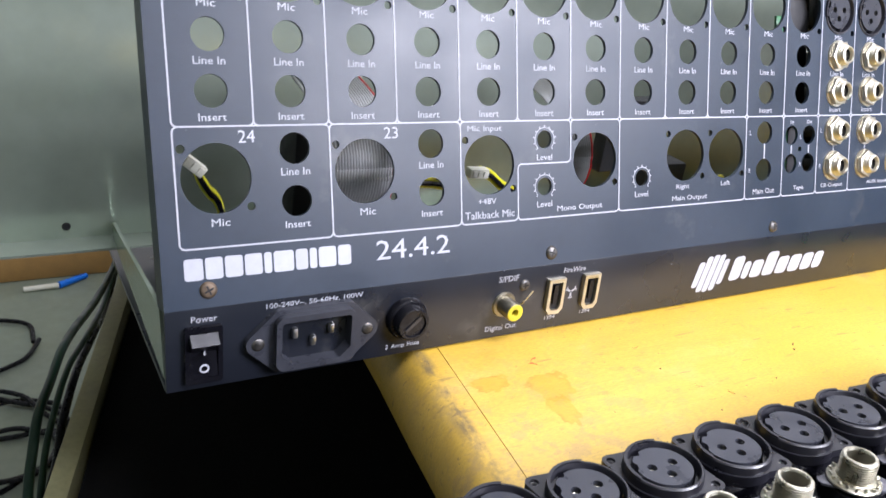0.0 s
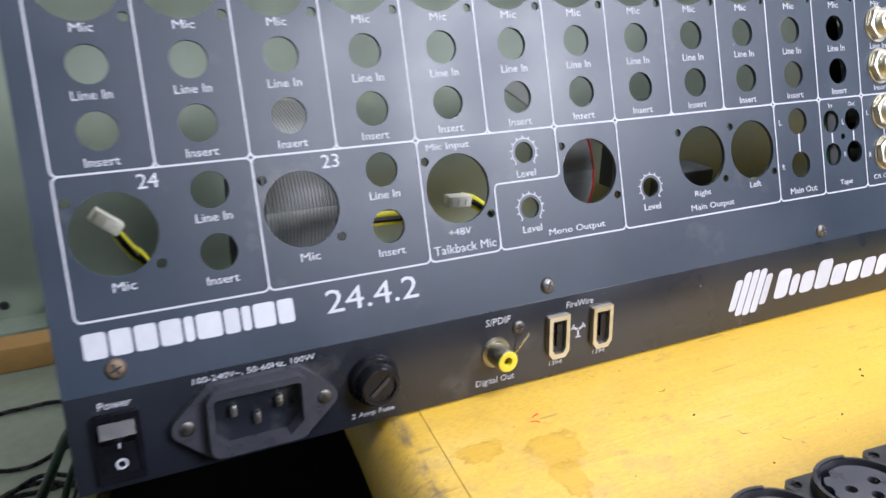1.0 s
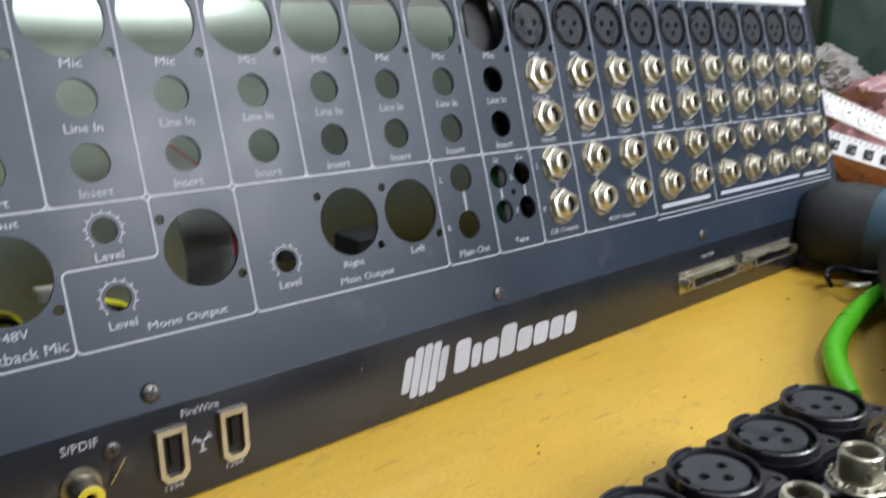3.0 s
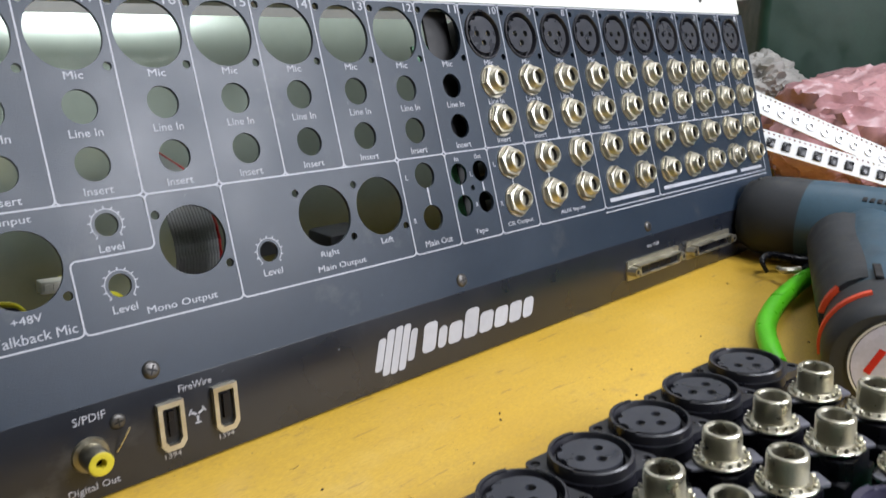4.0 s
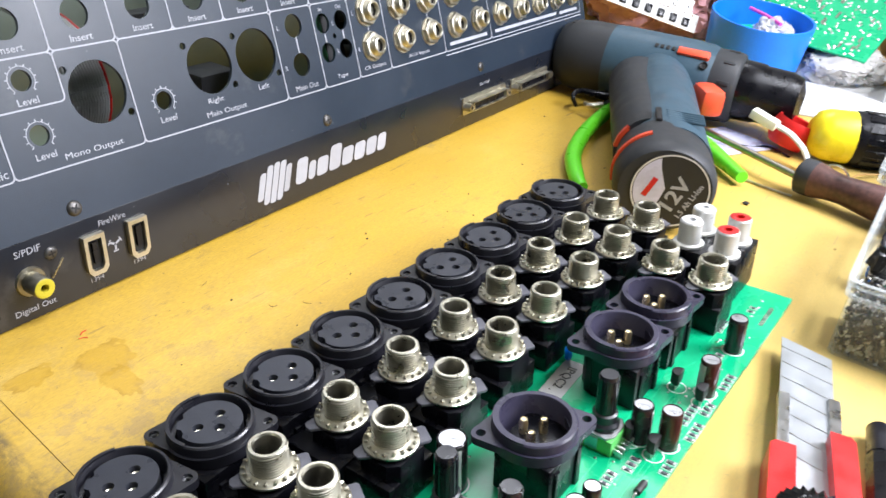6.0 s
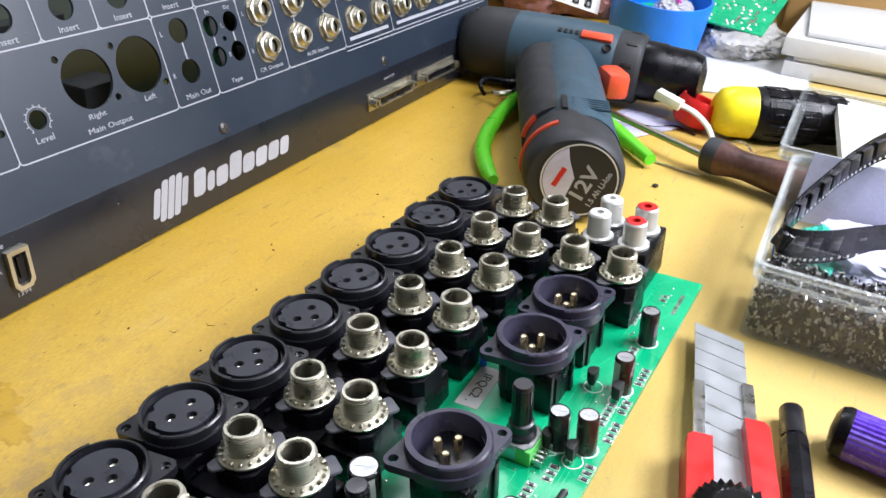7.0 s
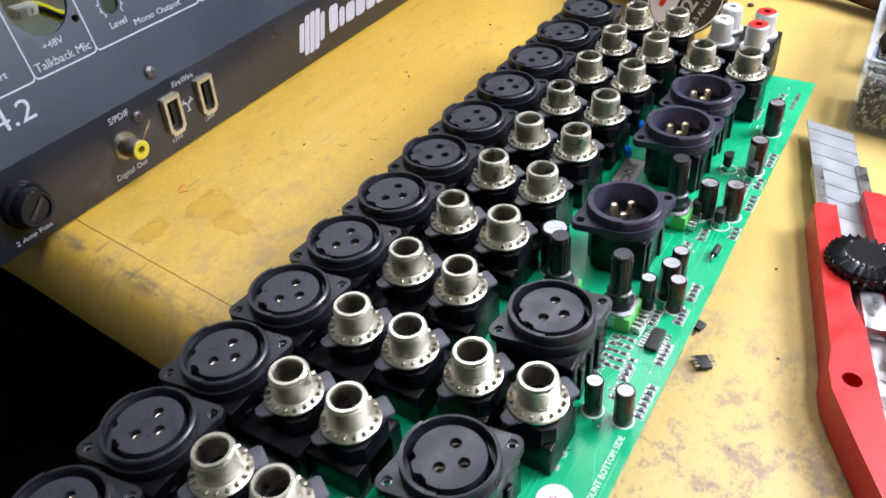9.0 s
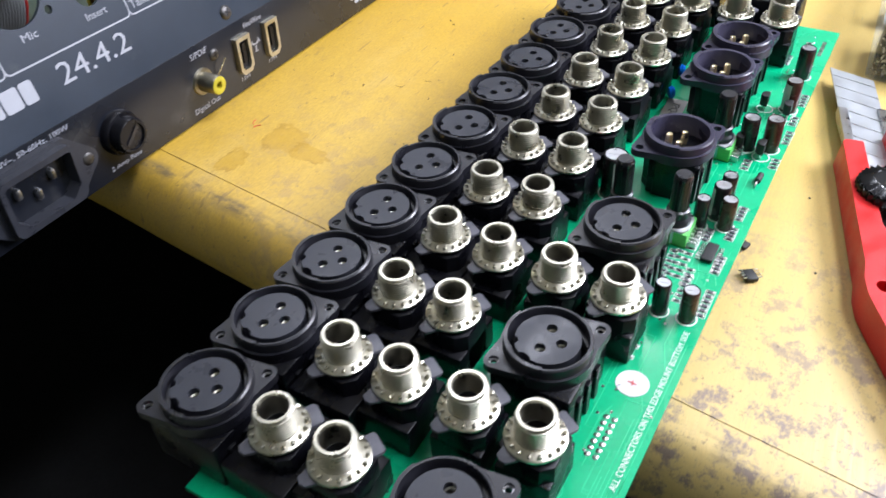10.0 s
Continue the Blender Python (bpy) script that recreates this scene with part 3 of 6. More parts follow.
def print_words():
    for i in range(22):
        x = (i + 0.5) * P
        text("Mic", 0.0060, 0.0025, MIXER, on(PANEL, x, 0.0396))
        text("Line In", 0.0105, 0.0026, MIXER, on(PANEL, x, 0.0213))
        text("Insert", 0.0092, 0.0025, MIXER, on(PANEL, x, 0.0030))
        text(str(22 - i), 0.0048 if i < 13 else 0.0026, 0.0035, MIXER, on(PANEL, x + 0.0098, 0.0646))
    for n, i in (("24", 0), ("23", 2)):
        x = (i + 0.5) * P
        text(n, 0.0057, 0.0042, MIXER, on(PANEL, x + 0.0108, -0.0035))
        text("Mic", 0.0062, 0.0026, MIXER, on(PANEL, x + 0.0005, -0.0320))
        text("Line In", 0.0105, 0.0026, MIXER, on(PANEL, x + P + 0.0005, -0.0160))
        text("Insert", 0.0092, 0.0025, MIXER, on(PANEL, x + P + 0.0005, -0.0345))
    text("Mic Input", 0.0160, 0.0028, MIXER, on(PANEL, 4.42 * P, -0.0030))
    text("+48V", 0.0085, 0.0024, MIXER, on(PANEL, 4.45 * P, -0.0316))
    text("Talkback Mic", 0.0236, 0.0030, MIXER, on(PANEL, 4.5 * P, -0.0370))
    for x, v in ((5.5, -0.0150), (5.5, -0.0345), (7.5, -0.0336)):
        text("Level", 0.0078, 0.0025, MIXER, on(PANEL, x * P, v))
        bm = bmesh.new()
        for k in range(11):
            a = radians(225 - 27 * k)
            r0 = 0.0050
            prism(bm, [(-0.0002, 0), (0.0002, 0), (0.0002, 0.0008), (-0.0002, 0.0008)], 0, 0.00012, Matrix.Rotation(a - math.pi / 2, 4, "Z") @ T(0, r0, 0))
        part("dial_ticks", bm, M_PRINT, MIXER, "", on(PANEL, x * P, v + 0.0073))
        bm = bmesh.new()
        o = [(0.0050 * math.cos(radians(225 - 5 * k)), 0.0050 * math.sin(radians(225 - 5 * k))) for k in range(55)]
        prism(bm, o + [(q[0] * 0.94, q[1] * 0.94) for q in o[::-1]], 0, 0.00012)
        part("dial_arc", bm, M_PRINT, MIXER, "", on(PANEL, x * P, v + 0.0073))
    text("Mono Output", 0.0245, 0.0030, MIXER, on(PANEL, 6.2 * P, -0.0372))
    text("Right", 0.0084, 0.0028, MIXER, on(PANEL, 8.45 * P, -0.0318))
    text("Left", 0.0062, 0.0024, MIXER, on(PANEL, 9.5 * P, -0.0313))
    text("Main Output", 0.0226, 0.0030, MIXER, on(PANEL, 8.62 * P, -0.0372))
    text("Main Out", 0.0158, 0.0026, MIXER, on(PANEL, 10.52 * P, -0.0368))
    text("Tape", 0.0080, 0.0028, MIXER, on(PANEL, 11.5 * P, -0.0368))
    text("CR Output", 0.0180, 0.0026, MIXER, on(PANEL, 12.5 * P, -0.0368))
    text("AUX Inputs", 0.0200, 0.0026, MIXER, on(PANEL, 14.0 * P, -0.0368))
    for s, x, v in (("L", 10.12, -0.0078), ("R", 10.12, -0.0263), ("L", 11.52, -0.0105), ("R", 11.52, -0.0245), ("L", 12.12, -0.0078), ("R", 12.12, -0.0263)):
        text(s, 0.0014, 0.0022, MIXER, on(PANEL, x * P, v))
    text("In", 0.0024, 0.0020, MIXER, on(PANEL, 11.25 * P, -0.0030))
    text("Out", 0.0042, 0.0020, MIXER, on(PANEL, 11.75 * P, -0.0030))
    # lettering too small to read, as bars
    for x0, x1, v in ((15.2, 16.8, -0.0366), (17.2, 20.5, -0.0366), (20.7, 21.8, -0.0370)):
        bm = bmesh.new()
        prism(bm, [(x0 * P, v - 0.0010), (x1 * P, v - 0.0010), (x1 * P, v + 0.0010), (x0 * P, v + 0.0010)], 0, 0.00012)
        part("unread_print", bm, M_PRINT, MIXER, "", PANEL)
    # model mark: heavy letter blocks, then the number
    x = 0.0008
    for w in (0.0070, 0.0066, 0.0068, 0.0068, 0.0034, 0.0080, 0.0052, 0.0034, 0.0074, 0.0058):
        bm = bmesh.new()
        prism(bm, rounded(0, w - 0.0007, -0.0037, 0.0037, 0.0010, 3), 0, 0.00012)
        part("model_mark", bm, M_PRINT, MIXER, "", on(PANEL, x, -0.0472))
        x += w
    text("24.4.2", 0.0315, 0.0074, MIXER, on(PANEL, 0.0865, -0.0470))
    # strip
    text("Power", 0.0088, 0.0024, MIXER, on(STRIP, 0.0065, -0.0040))
    text("100-240V~, 50-60Hz, 100W", 0.0370, 0.0022, MIXER, on(STRIP, 0.0465, -0.0026))
    text("2 Amp Fuse", 0.0150, 0.0024, MIXER, on(STRIP, 0.0835, -0.0272))
    text("S/PDIF", 0.0098, 0.0026, MIXER, on(STRIP, 0.1310, -0.0042))
    text("Digital Out", 0.0156, 0.0030, MIXER, on(STRIP, 0.1300, -0.0268))
    text("FireWire", 0.0118, 0.0024, MIXER, on(STRIP, 0.1655, -0.0038))
    text("1394", 0.0056, 0.0018, MIXER, on(STRIP, 0.1555, -0.0255))
    text("1394", 0.0056, 0.0018, MIXER, on(STRIP, 0.1750, -0.0252))
    text("Out 17-24", 0.0120, 0.0020, MIXER, on(STRIP, 0.4440, -0.0060), name="lettering")
    # three-legged data symbol
    bm = bmesh.new()
    for a in (30, 150, 270):
        r = Matrix.Rotation(radians(a), 4, "Z")
        prism(bm, [(0.0004, -0.0004), (0.0024, -0.0004), (0.0024, 0.0004), (0.0004, 0.0004)], 0, 0.00012, r)
        prism(bm, [(0.0026, -0.0011), (0.0031, -0.0011), (0.0031, 0.0011), (0.0026, 0.0011)], 0, 0.00012, r)
    part("data_symbol", bm, M_PRINT, MIXER, "", on(STRIP, 0.1652, -0.0145))
    # maker's mark: slashed round block and plain letter blocks, leaning
    for k in range(5):
        h = (0.0066, 0.0092, 0.0096, 0.0094, 0.0066)[k]
        bm = bmesh.new()
        prism(bm, [(p[0] + 0.24 * p[1], p[1]) for p in rounded(-0.0019, 0.0019, -h, h, 0.0013, 3)], 0, 0.00012)
        part("maker_mark", bm, M_PRINT, MIXER, "", on(STRIP, 0.2440 + 0.0043 * k, -0.0160))
    x = 0.2660
    for w, h, d in ((0.0090, 0.0128, 0), (0.0062, 0.0094, 0), (0.0094, 0.0094, 0), (0.0100, 0.0130, 0), (0.0100, 0.0094, 0), (0.0100, 0.0094, 0), (0.0098, 0.0094, 0), (0.0084, 0.0094, 0)):
        bm = bmesh.new()
        r = min(0.0022, w / 2 - 0.0008)
        prism(bm, [(p[0] + 0.18 * p[1], p[1]) for p in rounded(0, w - 0.0012, 0, h, r, 4)], 0, 0.00012)
        part("maker_mark", bm, M_PRINT, MIXER, "", on(STRIP, x, -0.0218))
        x += w


print_words()


def screw_mesh(material):
    bm = bmesh.new()
    lathe(bm, [(0, 0.00125), (0.0018, 0.0012), (0.0025, 0.0009), (0.0029, 0.0003), (0.0030, 0), (0.0030, -0.0010)], 20)
    return mesh(bm, "screw", material)


def cross_mesh():
    """The cross recess of a screw head, its shade drawn as dark bars."""
    bm = bmesh.new()
    for a in (0.4, 0.4 + math.pi / 2):
        box(bm, -0.0017, 0.0017, -0.0003, 0.0003, 0.0008, 0.00132 + 0.00002 * (a > 1), 0, Matrix.Rotation(a, 4, "Z"))
    return mesh(bm, "cross_slot", M_DARK)


def screw_at(name, head, m, label=""):
    ob = put(name, head, MIXER, m, label)
    put("cross_slot", CROSS, ob, Matrix.Rotation(random.random() * 1.5, 4, "Z"))


CROSS = cross_mesh()


def xlr_face(bm, male=False):
    """Thin ring, flange with two lugs, and socket body below the face at z = 0."""
    deep = -0.0165 if male else -0.0100
    ri, ro = (0.0098, 0.0118) if male else (0.0106, 0.0118)
    lathe(bm, [(0, deep), (ri - 0.0002, deep), (ri, deep + 0.0003), (ri, -0.0004), (ri + 0.0003, 0), (ro - 0.0004, 0), (ro, -0.0004), (ro + 0.0002, -0.0034)], 44)
    # flange: a squared plate under the ring with a lug at two corners
    plate = circle(0, 0, 0.0127, 40)
    prism(bm, plate, -0.0064, -0.0030, holes=[circle(0, 0, 0.0112, 30)])
    for k in (-1, 1):
        arm = hull(circle(k * 0.0112, -k * 0.0102, 0.0027, 16) + [(k * 0.0112 * f - k * dy, -k * 0.0102 * f - k * dx) for f, dx, dy in ((0.62, 0.0056, 0.0056), (0.62, -0.0056, -0.0056))])
        prism(bm, arm, -0.0054, -0.0029, holes=[circle(k * 0.0112, -k * 0.0102, 0.0014, 12)])
    # the ring stands a little higher beside the latch
    lathe(bm, [(ri + 0.0001, -0.0006), (ri + 0.0001, 0.0004), (ro - 0.0001, 0.0004), (ro - 0.0001, -0.0006)], 44, arc=(8, 24))


PIN_AT = ((-0.0037, 0.0006), (0.0038, 0.0006), (0.0, -0.0038))


def xlr_insert():
    """Three-hole face with a key on one side."""
    bm = bmesh.new()
    o = []
    for x, y in circle(0, 0, 0.0087, 56):
        a = math.degrees(math.atan2(y, x)) % 360
        k = 0.90 if 112 < a < 128 or 150 < a < 168 else 1.035 if 128 <= a <= 150 else 1.0
        o.append((x * k, y * k))
    prism(bm, o, -0.0098, -0.0007, holes=[circle(x, y, 0.00150, 16) for x, y in PIN_AT])
    return mesh(bm, "insert", M_INSERT)


def xlr_contacts():
    bm = bmesh.new()
    for x, y in PIN_AT:
        lathe(bm, [(0.00148, -0.0090), (0.00148, -0.0026), (0.00112, -0.0029), (0.00112, -0.0090)], 14, T(x, y, 0))
    return mesh(bm, "contact", M_NICKEL)


INSERT, CONTACTS = xlr_insert(), xlr_contacts()


def female_face_mesh():
    bm = bmesh.new()
    xlr_face(bm)
    return mesh(bm, "shell", M_XLR)


FEMALE = female_face_mesh()


def hex_jack():
    """Hexagon nut on a threaded neck, as fitted through the panel."""
    bm = bmesh.new()
    lathe(bm, [(0.0060, 0.0004), (0.0078, 0.0005), (0.0080, 0.0), (0.0080, -0.0004)], 24)
    prism(bm, circle(0, 0, 0.0075, 6, 0.3), 0.0004, 0.0030, bev=0.0005)
    lathe(bm, [(0.0033, -0.008), (0.0033, 0.0060), (0.0037, 0.0065), (0.0045, 0.0062), (0.0049, 0.0055), (0.0047, 0.0050), (0.0051, 0.0045), (0.0049, 0.0040), (0.0054, 0.0035), (0.0056, 0.0028)], 24)
    return mesh(bm, "nut", M_BRASS)


def panel_sockets():
    nut = hex_jack()
    # Dark plug near the mouth, for the shade inside the nut's neck.
    bm = bmesh.new()
    lathe(bm, [(0.0, 0.0010), (0.0028, 0.0012), (0.00325, 0.0046), (0.0034, 0.0046), (0.0034, -0.020), (0.0, -0.020)], 18)
    plug = mesh(bm, "barrel", M_DARK)
    bm = bmesh.new()
    lathe(bm, [(0.0, -0.0045), (0.0116, -0.0045), (0.0116, -0.024), (0.0, -0.024)], 28)
    back = mesh(bm, "socket_body", M_BLACK)
    for i in range(12, 22):
        x = (i + 0.5) * P
        s = put("microphone_socket", FEMALE, MIXER, on(PANEL, x, XLR_V, 0.0006), "black three-hole round socket")
        put("insert", INSERT, s, I4, "slate grey three-hole face")
        put("contact", CONTACTS, s, I4, "nickel contacts in the holes")
        put("socket_body", back, s)
        for v in (LI_V + 0.0008, IN_V + 0.0008, LOWLI, LOWIN):
            j = put("jack_nut", nut, MIXER, on(PANEL, x, v, 0.0002) @ Matrix.Rotation(random.random() * 1.0, 4, "Z"), "dull brass hexagon nut")
            put("barrel", plug, j)


panel_sockets()


def strip_sockets():
    sm, rust = screw_mesh(M_SCREW), screw_mesh(M_RUST)
    screw_at("panel_screw", rust, on(PANEL, 0.0083, -0.0545), "rusty cross-head screw")
    for x in (0.152, 0.292, 0.440, 0.585):
        screw_at("panel_screw", sm, on(PANEL, x, -0.0555))
    # power switch
    bm = bmesh.new()
    prism(bm, rounded(-0.0064, 0.0064, -0.0108, 0.0108, 0.0010), 0, 0.0018, holes=[rounded(-0.0048, 0.0048, -0.0088, 0.0088, 0.0006)])
    sw = part("power_switch", bm, M_BLACK, MIXER, "black rocker switch", on(STRIP, 0.0060, -0.0172))
    bm = bmesh.new()
    prism(bm, [(-0.0086, -0.002), (0.0086, -0.002), (0.0086, 0.0012), (0.0052, 0.0050), (0.0012, 0.0010), (-0.0086, 0.0016)], -0.0047, 0.0047, Matrix(((0, 0, 1, 0), (1, 0, 0, 0), (0, 1, 0, 0), (0, 0, 0, 1))))
    part("rocker", bm, M_BLACK, sw)
    bm = bmesh.new()
    prism(bm, circle(0, -0.0050, 0.0017, 18), 0.0017, 0.0019, holes=[circle(0, -0.0050, 0.0011, 14)])
    prism(bm, [(-0.0003, 0.0002), (0.0003, 0.0002), (0.0003, 0.0019), (-0.0003, 0.0019)], 0.0019, 0.0021)
    part("switch_marks", bm, M_PRINT, sw)
    # mains inlet
    bm = bmesh.new()
    outl = hull(rounded(-0.0160, 0.0160, -0.0122, 0.0122, 0.0030) + circle(-0.0210, 0, 0.0043, 16) + circle(0.0210, 0, 0.0043, 16))
    mouth = [(-0.0088, -0.0086), (0.0088, -0.0086), (0.0132, -0.0046), (0.0132, 0.0076), (0.0122, 0.0084), (-0.0122, 0.0084), (-0.0132, 0.0076), (-0.0132, -0.0046)]
    prism(bm, outl, 0, 0.0026, holes=[mouth])
    body = rounded(-0.0152, 0.0152, -0.0108, 0.0106, 0.0034)
    prism(bm, body, 0.0026, 0.0056, holes=[mouth])
    inlet = part("mains_inlet", bm, M_INSERT, MIXER, "black three-pin mains inlet", on(STRIP, 0.0455, -0.0158))
    # One black plastic: flange colour lightened as lit, well blackened as shaded.
    bm = bmesh.new()
    for q in (((-0.0140, -0.0133), (-0.0092, 0.0090)), ((0.0133, 0.0140), (-0.0092, 0.0090)), ((-0.0133, 0.0133), (-0.0092, -0.0087)), ((-0.0133, 0.0133), (0.0085, 0.0090))):
        box(bm, *q[0], *q[1], -0.015, 0.001)
    box(bm, -0.0140, 0.0140, -0.0092, 0.0090, -0.0161, -0.0150)
    part("inlet_well", bm, M_BLACK, inlet)
    for x, y in ((-0.0070, 0.0018), (0.0070, 0.0018), (0.0, -0.0022)):
        bm = bmesh.new()
        box(bm, x - 0.0010, x + 0.0010, y - 0.0020, y + 0.0020, -0.015, 0.0020, 0.0006)
        part("mains_pin", bm, M_STEEL, inlet)
    for x in (-0.0210, 0.0210):
        put("inlet_screw", sm, inlet, T(x, 0, 0.0020) @ Matrix.Diagonal((0.9, 0.9, 0.9, 1)))
    # fuse holder
    bm = bmesh.new()
    lathe(bm, [(0.0085, 0), (0.0085, 0.0020), (0.0078, 0.0030), (0.0070, 0.0032), (0.0068, 0.0068), (0.0062, 0.0076), (0.0052, 0.0076), (0.0050, 0.0068), (0, 0.0068)], 36)
    fuse = part("fuse_holder", bm, M_BLACK, MIXER, "round black fuse holder", on(STRIP, 0.0838, -0.0148))
    bm = bmesh.new()
    box(bm, -0.0040, 0.0040, -0.0007, 0.0007, 0.0066, 0.0073, 0, Matrix.Rotation(0.7, 4, "Z"))
    part("slot", bm, M_XLR, fuse)
    # digital out
    bm = bmesh.new()
    lathe(bm, [(0.0058, 0), (0.0054, 0.0008), (0.0040, 0.0010), (0.0040, 0.0082), (0.0037, 0.0086)], 28)
    dig = part("digital_socket", bm, M_SCREWL, MIXER, "phono socket with a yellow core", on(STRIP, 0.1300, -0.0158))
    bm = bmesh.new()
    lathe(bm, [(0.0037, 0.0074), (0.0037, 0.0088), (0.0033, 0.0090), (0.0016, 0.0088), (0.0015, 0.0055)], 24)
    part("core", bm, M_YELC, dig, "yellow plastic core")
    bm = bmesh.new()
    lathe(bm, [(0.0, 0.0040), (0.0016, 0.0040), (0.0016, 0.0065)], 12)
    part("bore", bm, M_DARK, dig)
    screw_at("panel_screw", sm, on(STRIP, 0.1392, -0.0080) @ Matrix.Diagonal((0.85, 0.85, 0.85, 1)))
    bm = bmesh.new()
    sweep(bm, [(0.1378, -0.0175, 0.0006), (0.1402, -0.0120, 0.0030), (0.1412, -0.0095, 0.0040)], 0.00035, 6, 3)
    part("earth_wire", bm, M_NICKEL, MIXER, "short bare earth wire", STRIP)
    # two data ports
    for x in (0.1556, 0.1750):
        o = [(-0.0026, -0.0085), (0.0026, -0.0085), (0.0044, -0.0062), (0.0044, 0.0080), (-0.0044, 0.0080), (-0.0044, -0.0062)]
        k = 0.66
        inn = [(px * k, py * 0.78) for px, py in o]
        bm = bmesh.new()
        prism(bm, o, 0.0, 0.0022, holes=[inn])
        port = part("data_port", bm, M_BRASS, MIXER, "six-pin data port in a brassy shell", on(STRIP, x, -0.0146))
        bm = bmesh.new()
        prism(bm, [(px * 1.02, py * 1.02) for px, py in inn], 0.0003, 0.0006)
        part("port_floor", bm, M_DARK, port)
        bm = bmesh.new()
        box(bm, -0.0010, 0.0010, -0.0036, 0.0050, 0.0006, 0.0018)
        part("tongue", bm, M_BLACK, port)
    # two long multi-pin sockets
    for x in (0.4440, 0.5060):
        o = [(-0.0205, -0.0030), (0.0205, -0.0030), (0.0215, 0.0030), (-0.0215, 0.0030)]
        bm = bmesh.new()
        prism(bm, rounded(-0.0265, 0.0265, -0.0056, 0.0056, 0.0012), 0, 0.0010)
        prism(bm, o, 0.0010, 0.0060, holes=[[(px * 0.96, py * 0.8) for px, py in o]])
        d = part("multipin_socket", bm, M_BRASS, MIXER, "long brassy multi-pin socket", on(STRIP, x, -0.0165))
        bm = bmesh.new()
        prism(bm, [(px * 0.96, py * 0.8) for px, py in o], 0.0012, 0.0040)
        part("socket_core", bm, M_BLACK, d)
        for sx in (-0.0240, 0.0240):
            bm = bmesh.new()
            lathe(bm, [(0.0014, 0.0060), (0.0014, 0.0062), (0.0026, 0.0062), (0.0028, 0.0010)], 6, T(sx, 0, 0))
            part("jack_post", bm, M_BRASS, d)


strip_sockets()


def inside():
    """Looms and flat cable that show through the empty holes."""
    def loom(name, pts, r, material, label):
        bm = bmesh.new()
        sweep(bm, pts, r, 8, 8)
        part(name, bm, material, MIXER, label)
    runs = [[(0.015, 0.060, 0.063), (0.017, 0.060, 0.058), (0.020, 0.060, 0.053), (0.025, 0.061, 0.045), (0.034, 0.070, 0.010)],
            [(0.066, 0.066, 0.022), (0.072, 0.063, 0.040), (0.078, 0.063, 0.047), (0.085, 0.063, 0.0485), (0.095, 0.063, 0.051)],
            [(0.097, 0.065, 0.0500), (0.113, 0.064, 0.0500), (0.124, 0.063, 0.0490), (0.132, 0.066, 0.044), (0.138, 0.072, 0.025)],
            [(0.144, 0.063, 0.0540), (0.150, 0.063, 0.0520), (0.158, 0.063, 0.046), (0.167, 0.064, 0.040), (0.180, 0.070, 0.015)],
            [(0.275, 0.075, 0.014), (0.284, 0.066, 0.028), (0.296, 0.064, 0.036), (0.310, 0.066, 0.040), (0.325, 0.075, 0.034)]]
    for run in runs:
        for k in range(3):
            o = (k - 1) * 0.0017
            loom("loom_wire", [(x, y + abs(o), z + o) for x, y, z in run], 0.00105, M_BLACK if k == 1 else M_YELW, "yellow and black hook-up wire")
    for (x, y, z, r) in ((0.0135, 0.059, 0.0650, 40), (0.0965, 0.062, 0.0515, -10), (0.1415, 0.062, 0.0545, 4)):
        bm = bmesh.new()
        box(bm, -0.005, 0.005, -0.0025, 0.0025, -0.0022, 0.0022, 0.0004)
        for k in range(3):
            box(bm, -0.004 + 0.003 * k, -0.0025 + 0.003 * k, -0.0030, -0.0024, -0.0012, 0.0012)
        part("wire_plug", bm, M_CREAM, MIXER, "cream nylon plug", pose(x, y, z, 0, r, 0))
    # flat cables: ribs side by side
    for x0, y0, ribs in ((0.064, 0.060, 24), (0.184, 0.062, 14)):
        bm = bmesh.new()
        for k in range(ribs):
            x = x0 + 0.00127 * k
            sweep(bm, [(x, y0 + 0.03, 0.022), (x, y0, 0.040), (x, y0 - 0.006, 0.062), (x, y0 + 0.010, 0.082), (x, y0 + 0.045, 0.090)], 0.00064, 6, 4)
        bmesh.ops.remove_doubles(bm, verts=bm.verts[:], dist=0.0001)
        tagged(part("flat_cable", bm, M_GREYR, MIXER, "grey ribbed flat cable"), kind="stuff")
        bm = bmesh.new()
        x = x0 + 0.00127 * ribs
        sweep(bm, [(x, y0 + 0.03, 0.022), (x, y0, 0.040), (x, y0 - 0.006, 0.062), (x, y0 + 0.010, 0.082), (x, y0 + 0.045, 0.090)], 0.00064, 6, 4)
        part("flat_cable_stripe", bm, M_RED, MIXER, "red edge wire of the flat cable")
    bm = bmesh.new()
    box(bm, 0.345, 0.60, 0.058, 0.0596, 0.020, 0.136, 0.0002)
    part("inner_board", bm, M_CRATE, MIXER, "dark green circuit board behind the fitted sockets")
    # Green pieces are boards; black plates are added for the shade behind the holes.
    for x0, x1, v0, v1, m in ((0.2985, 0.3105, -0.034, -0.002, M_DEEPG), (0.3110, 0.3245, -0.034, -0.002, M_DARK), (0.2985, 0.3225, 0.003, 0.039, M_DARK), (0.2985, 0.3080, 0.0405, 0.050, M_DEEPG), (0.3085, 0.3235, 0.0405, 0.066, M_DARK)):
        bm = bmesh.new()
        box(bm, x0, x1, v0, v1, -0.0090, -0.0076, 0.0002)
        part("inner_daughter_board", bm, m, MIXER, "backing behind empty holes, green board and black plates for void shade", PANEL)
    # brackets and a dark module that show behind the main outputs
    bm = bmesh.new()
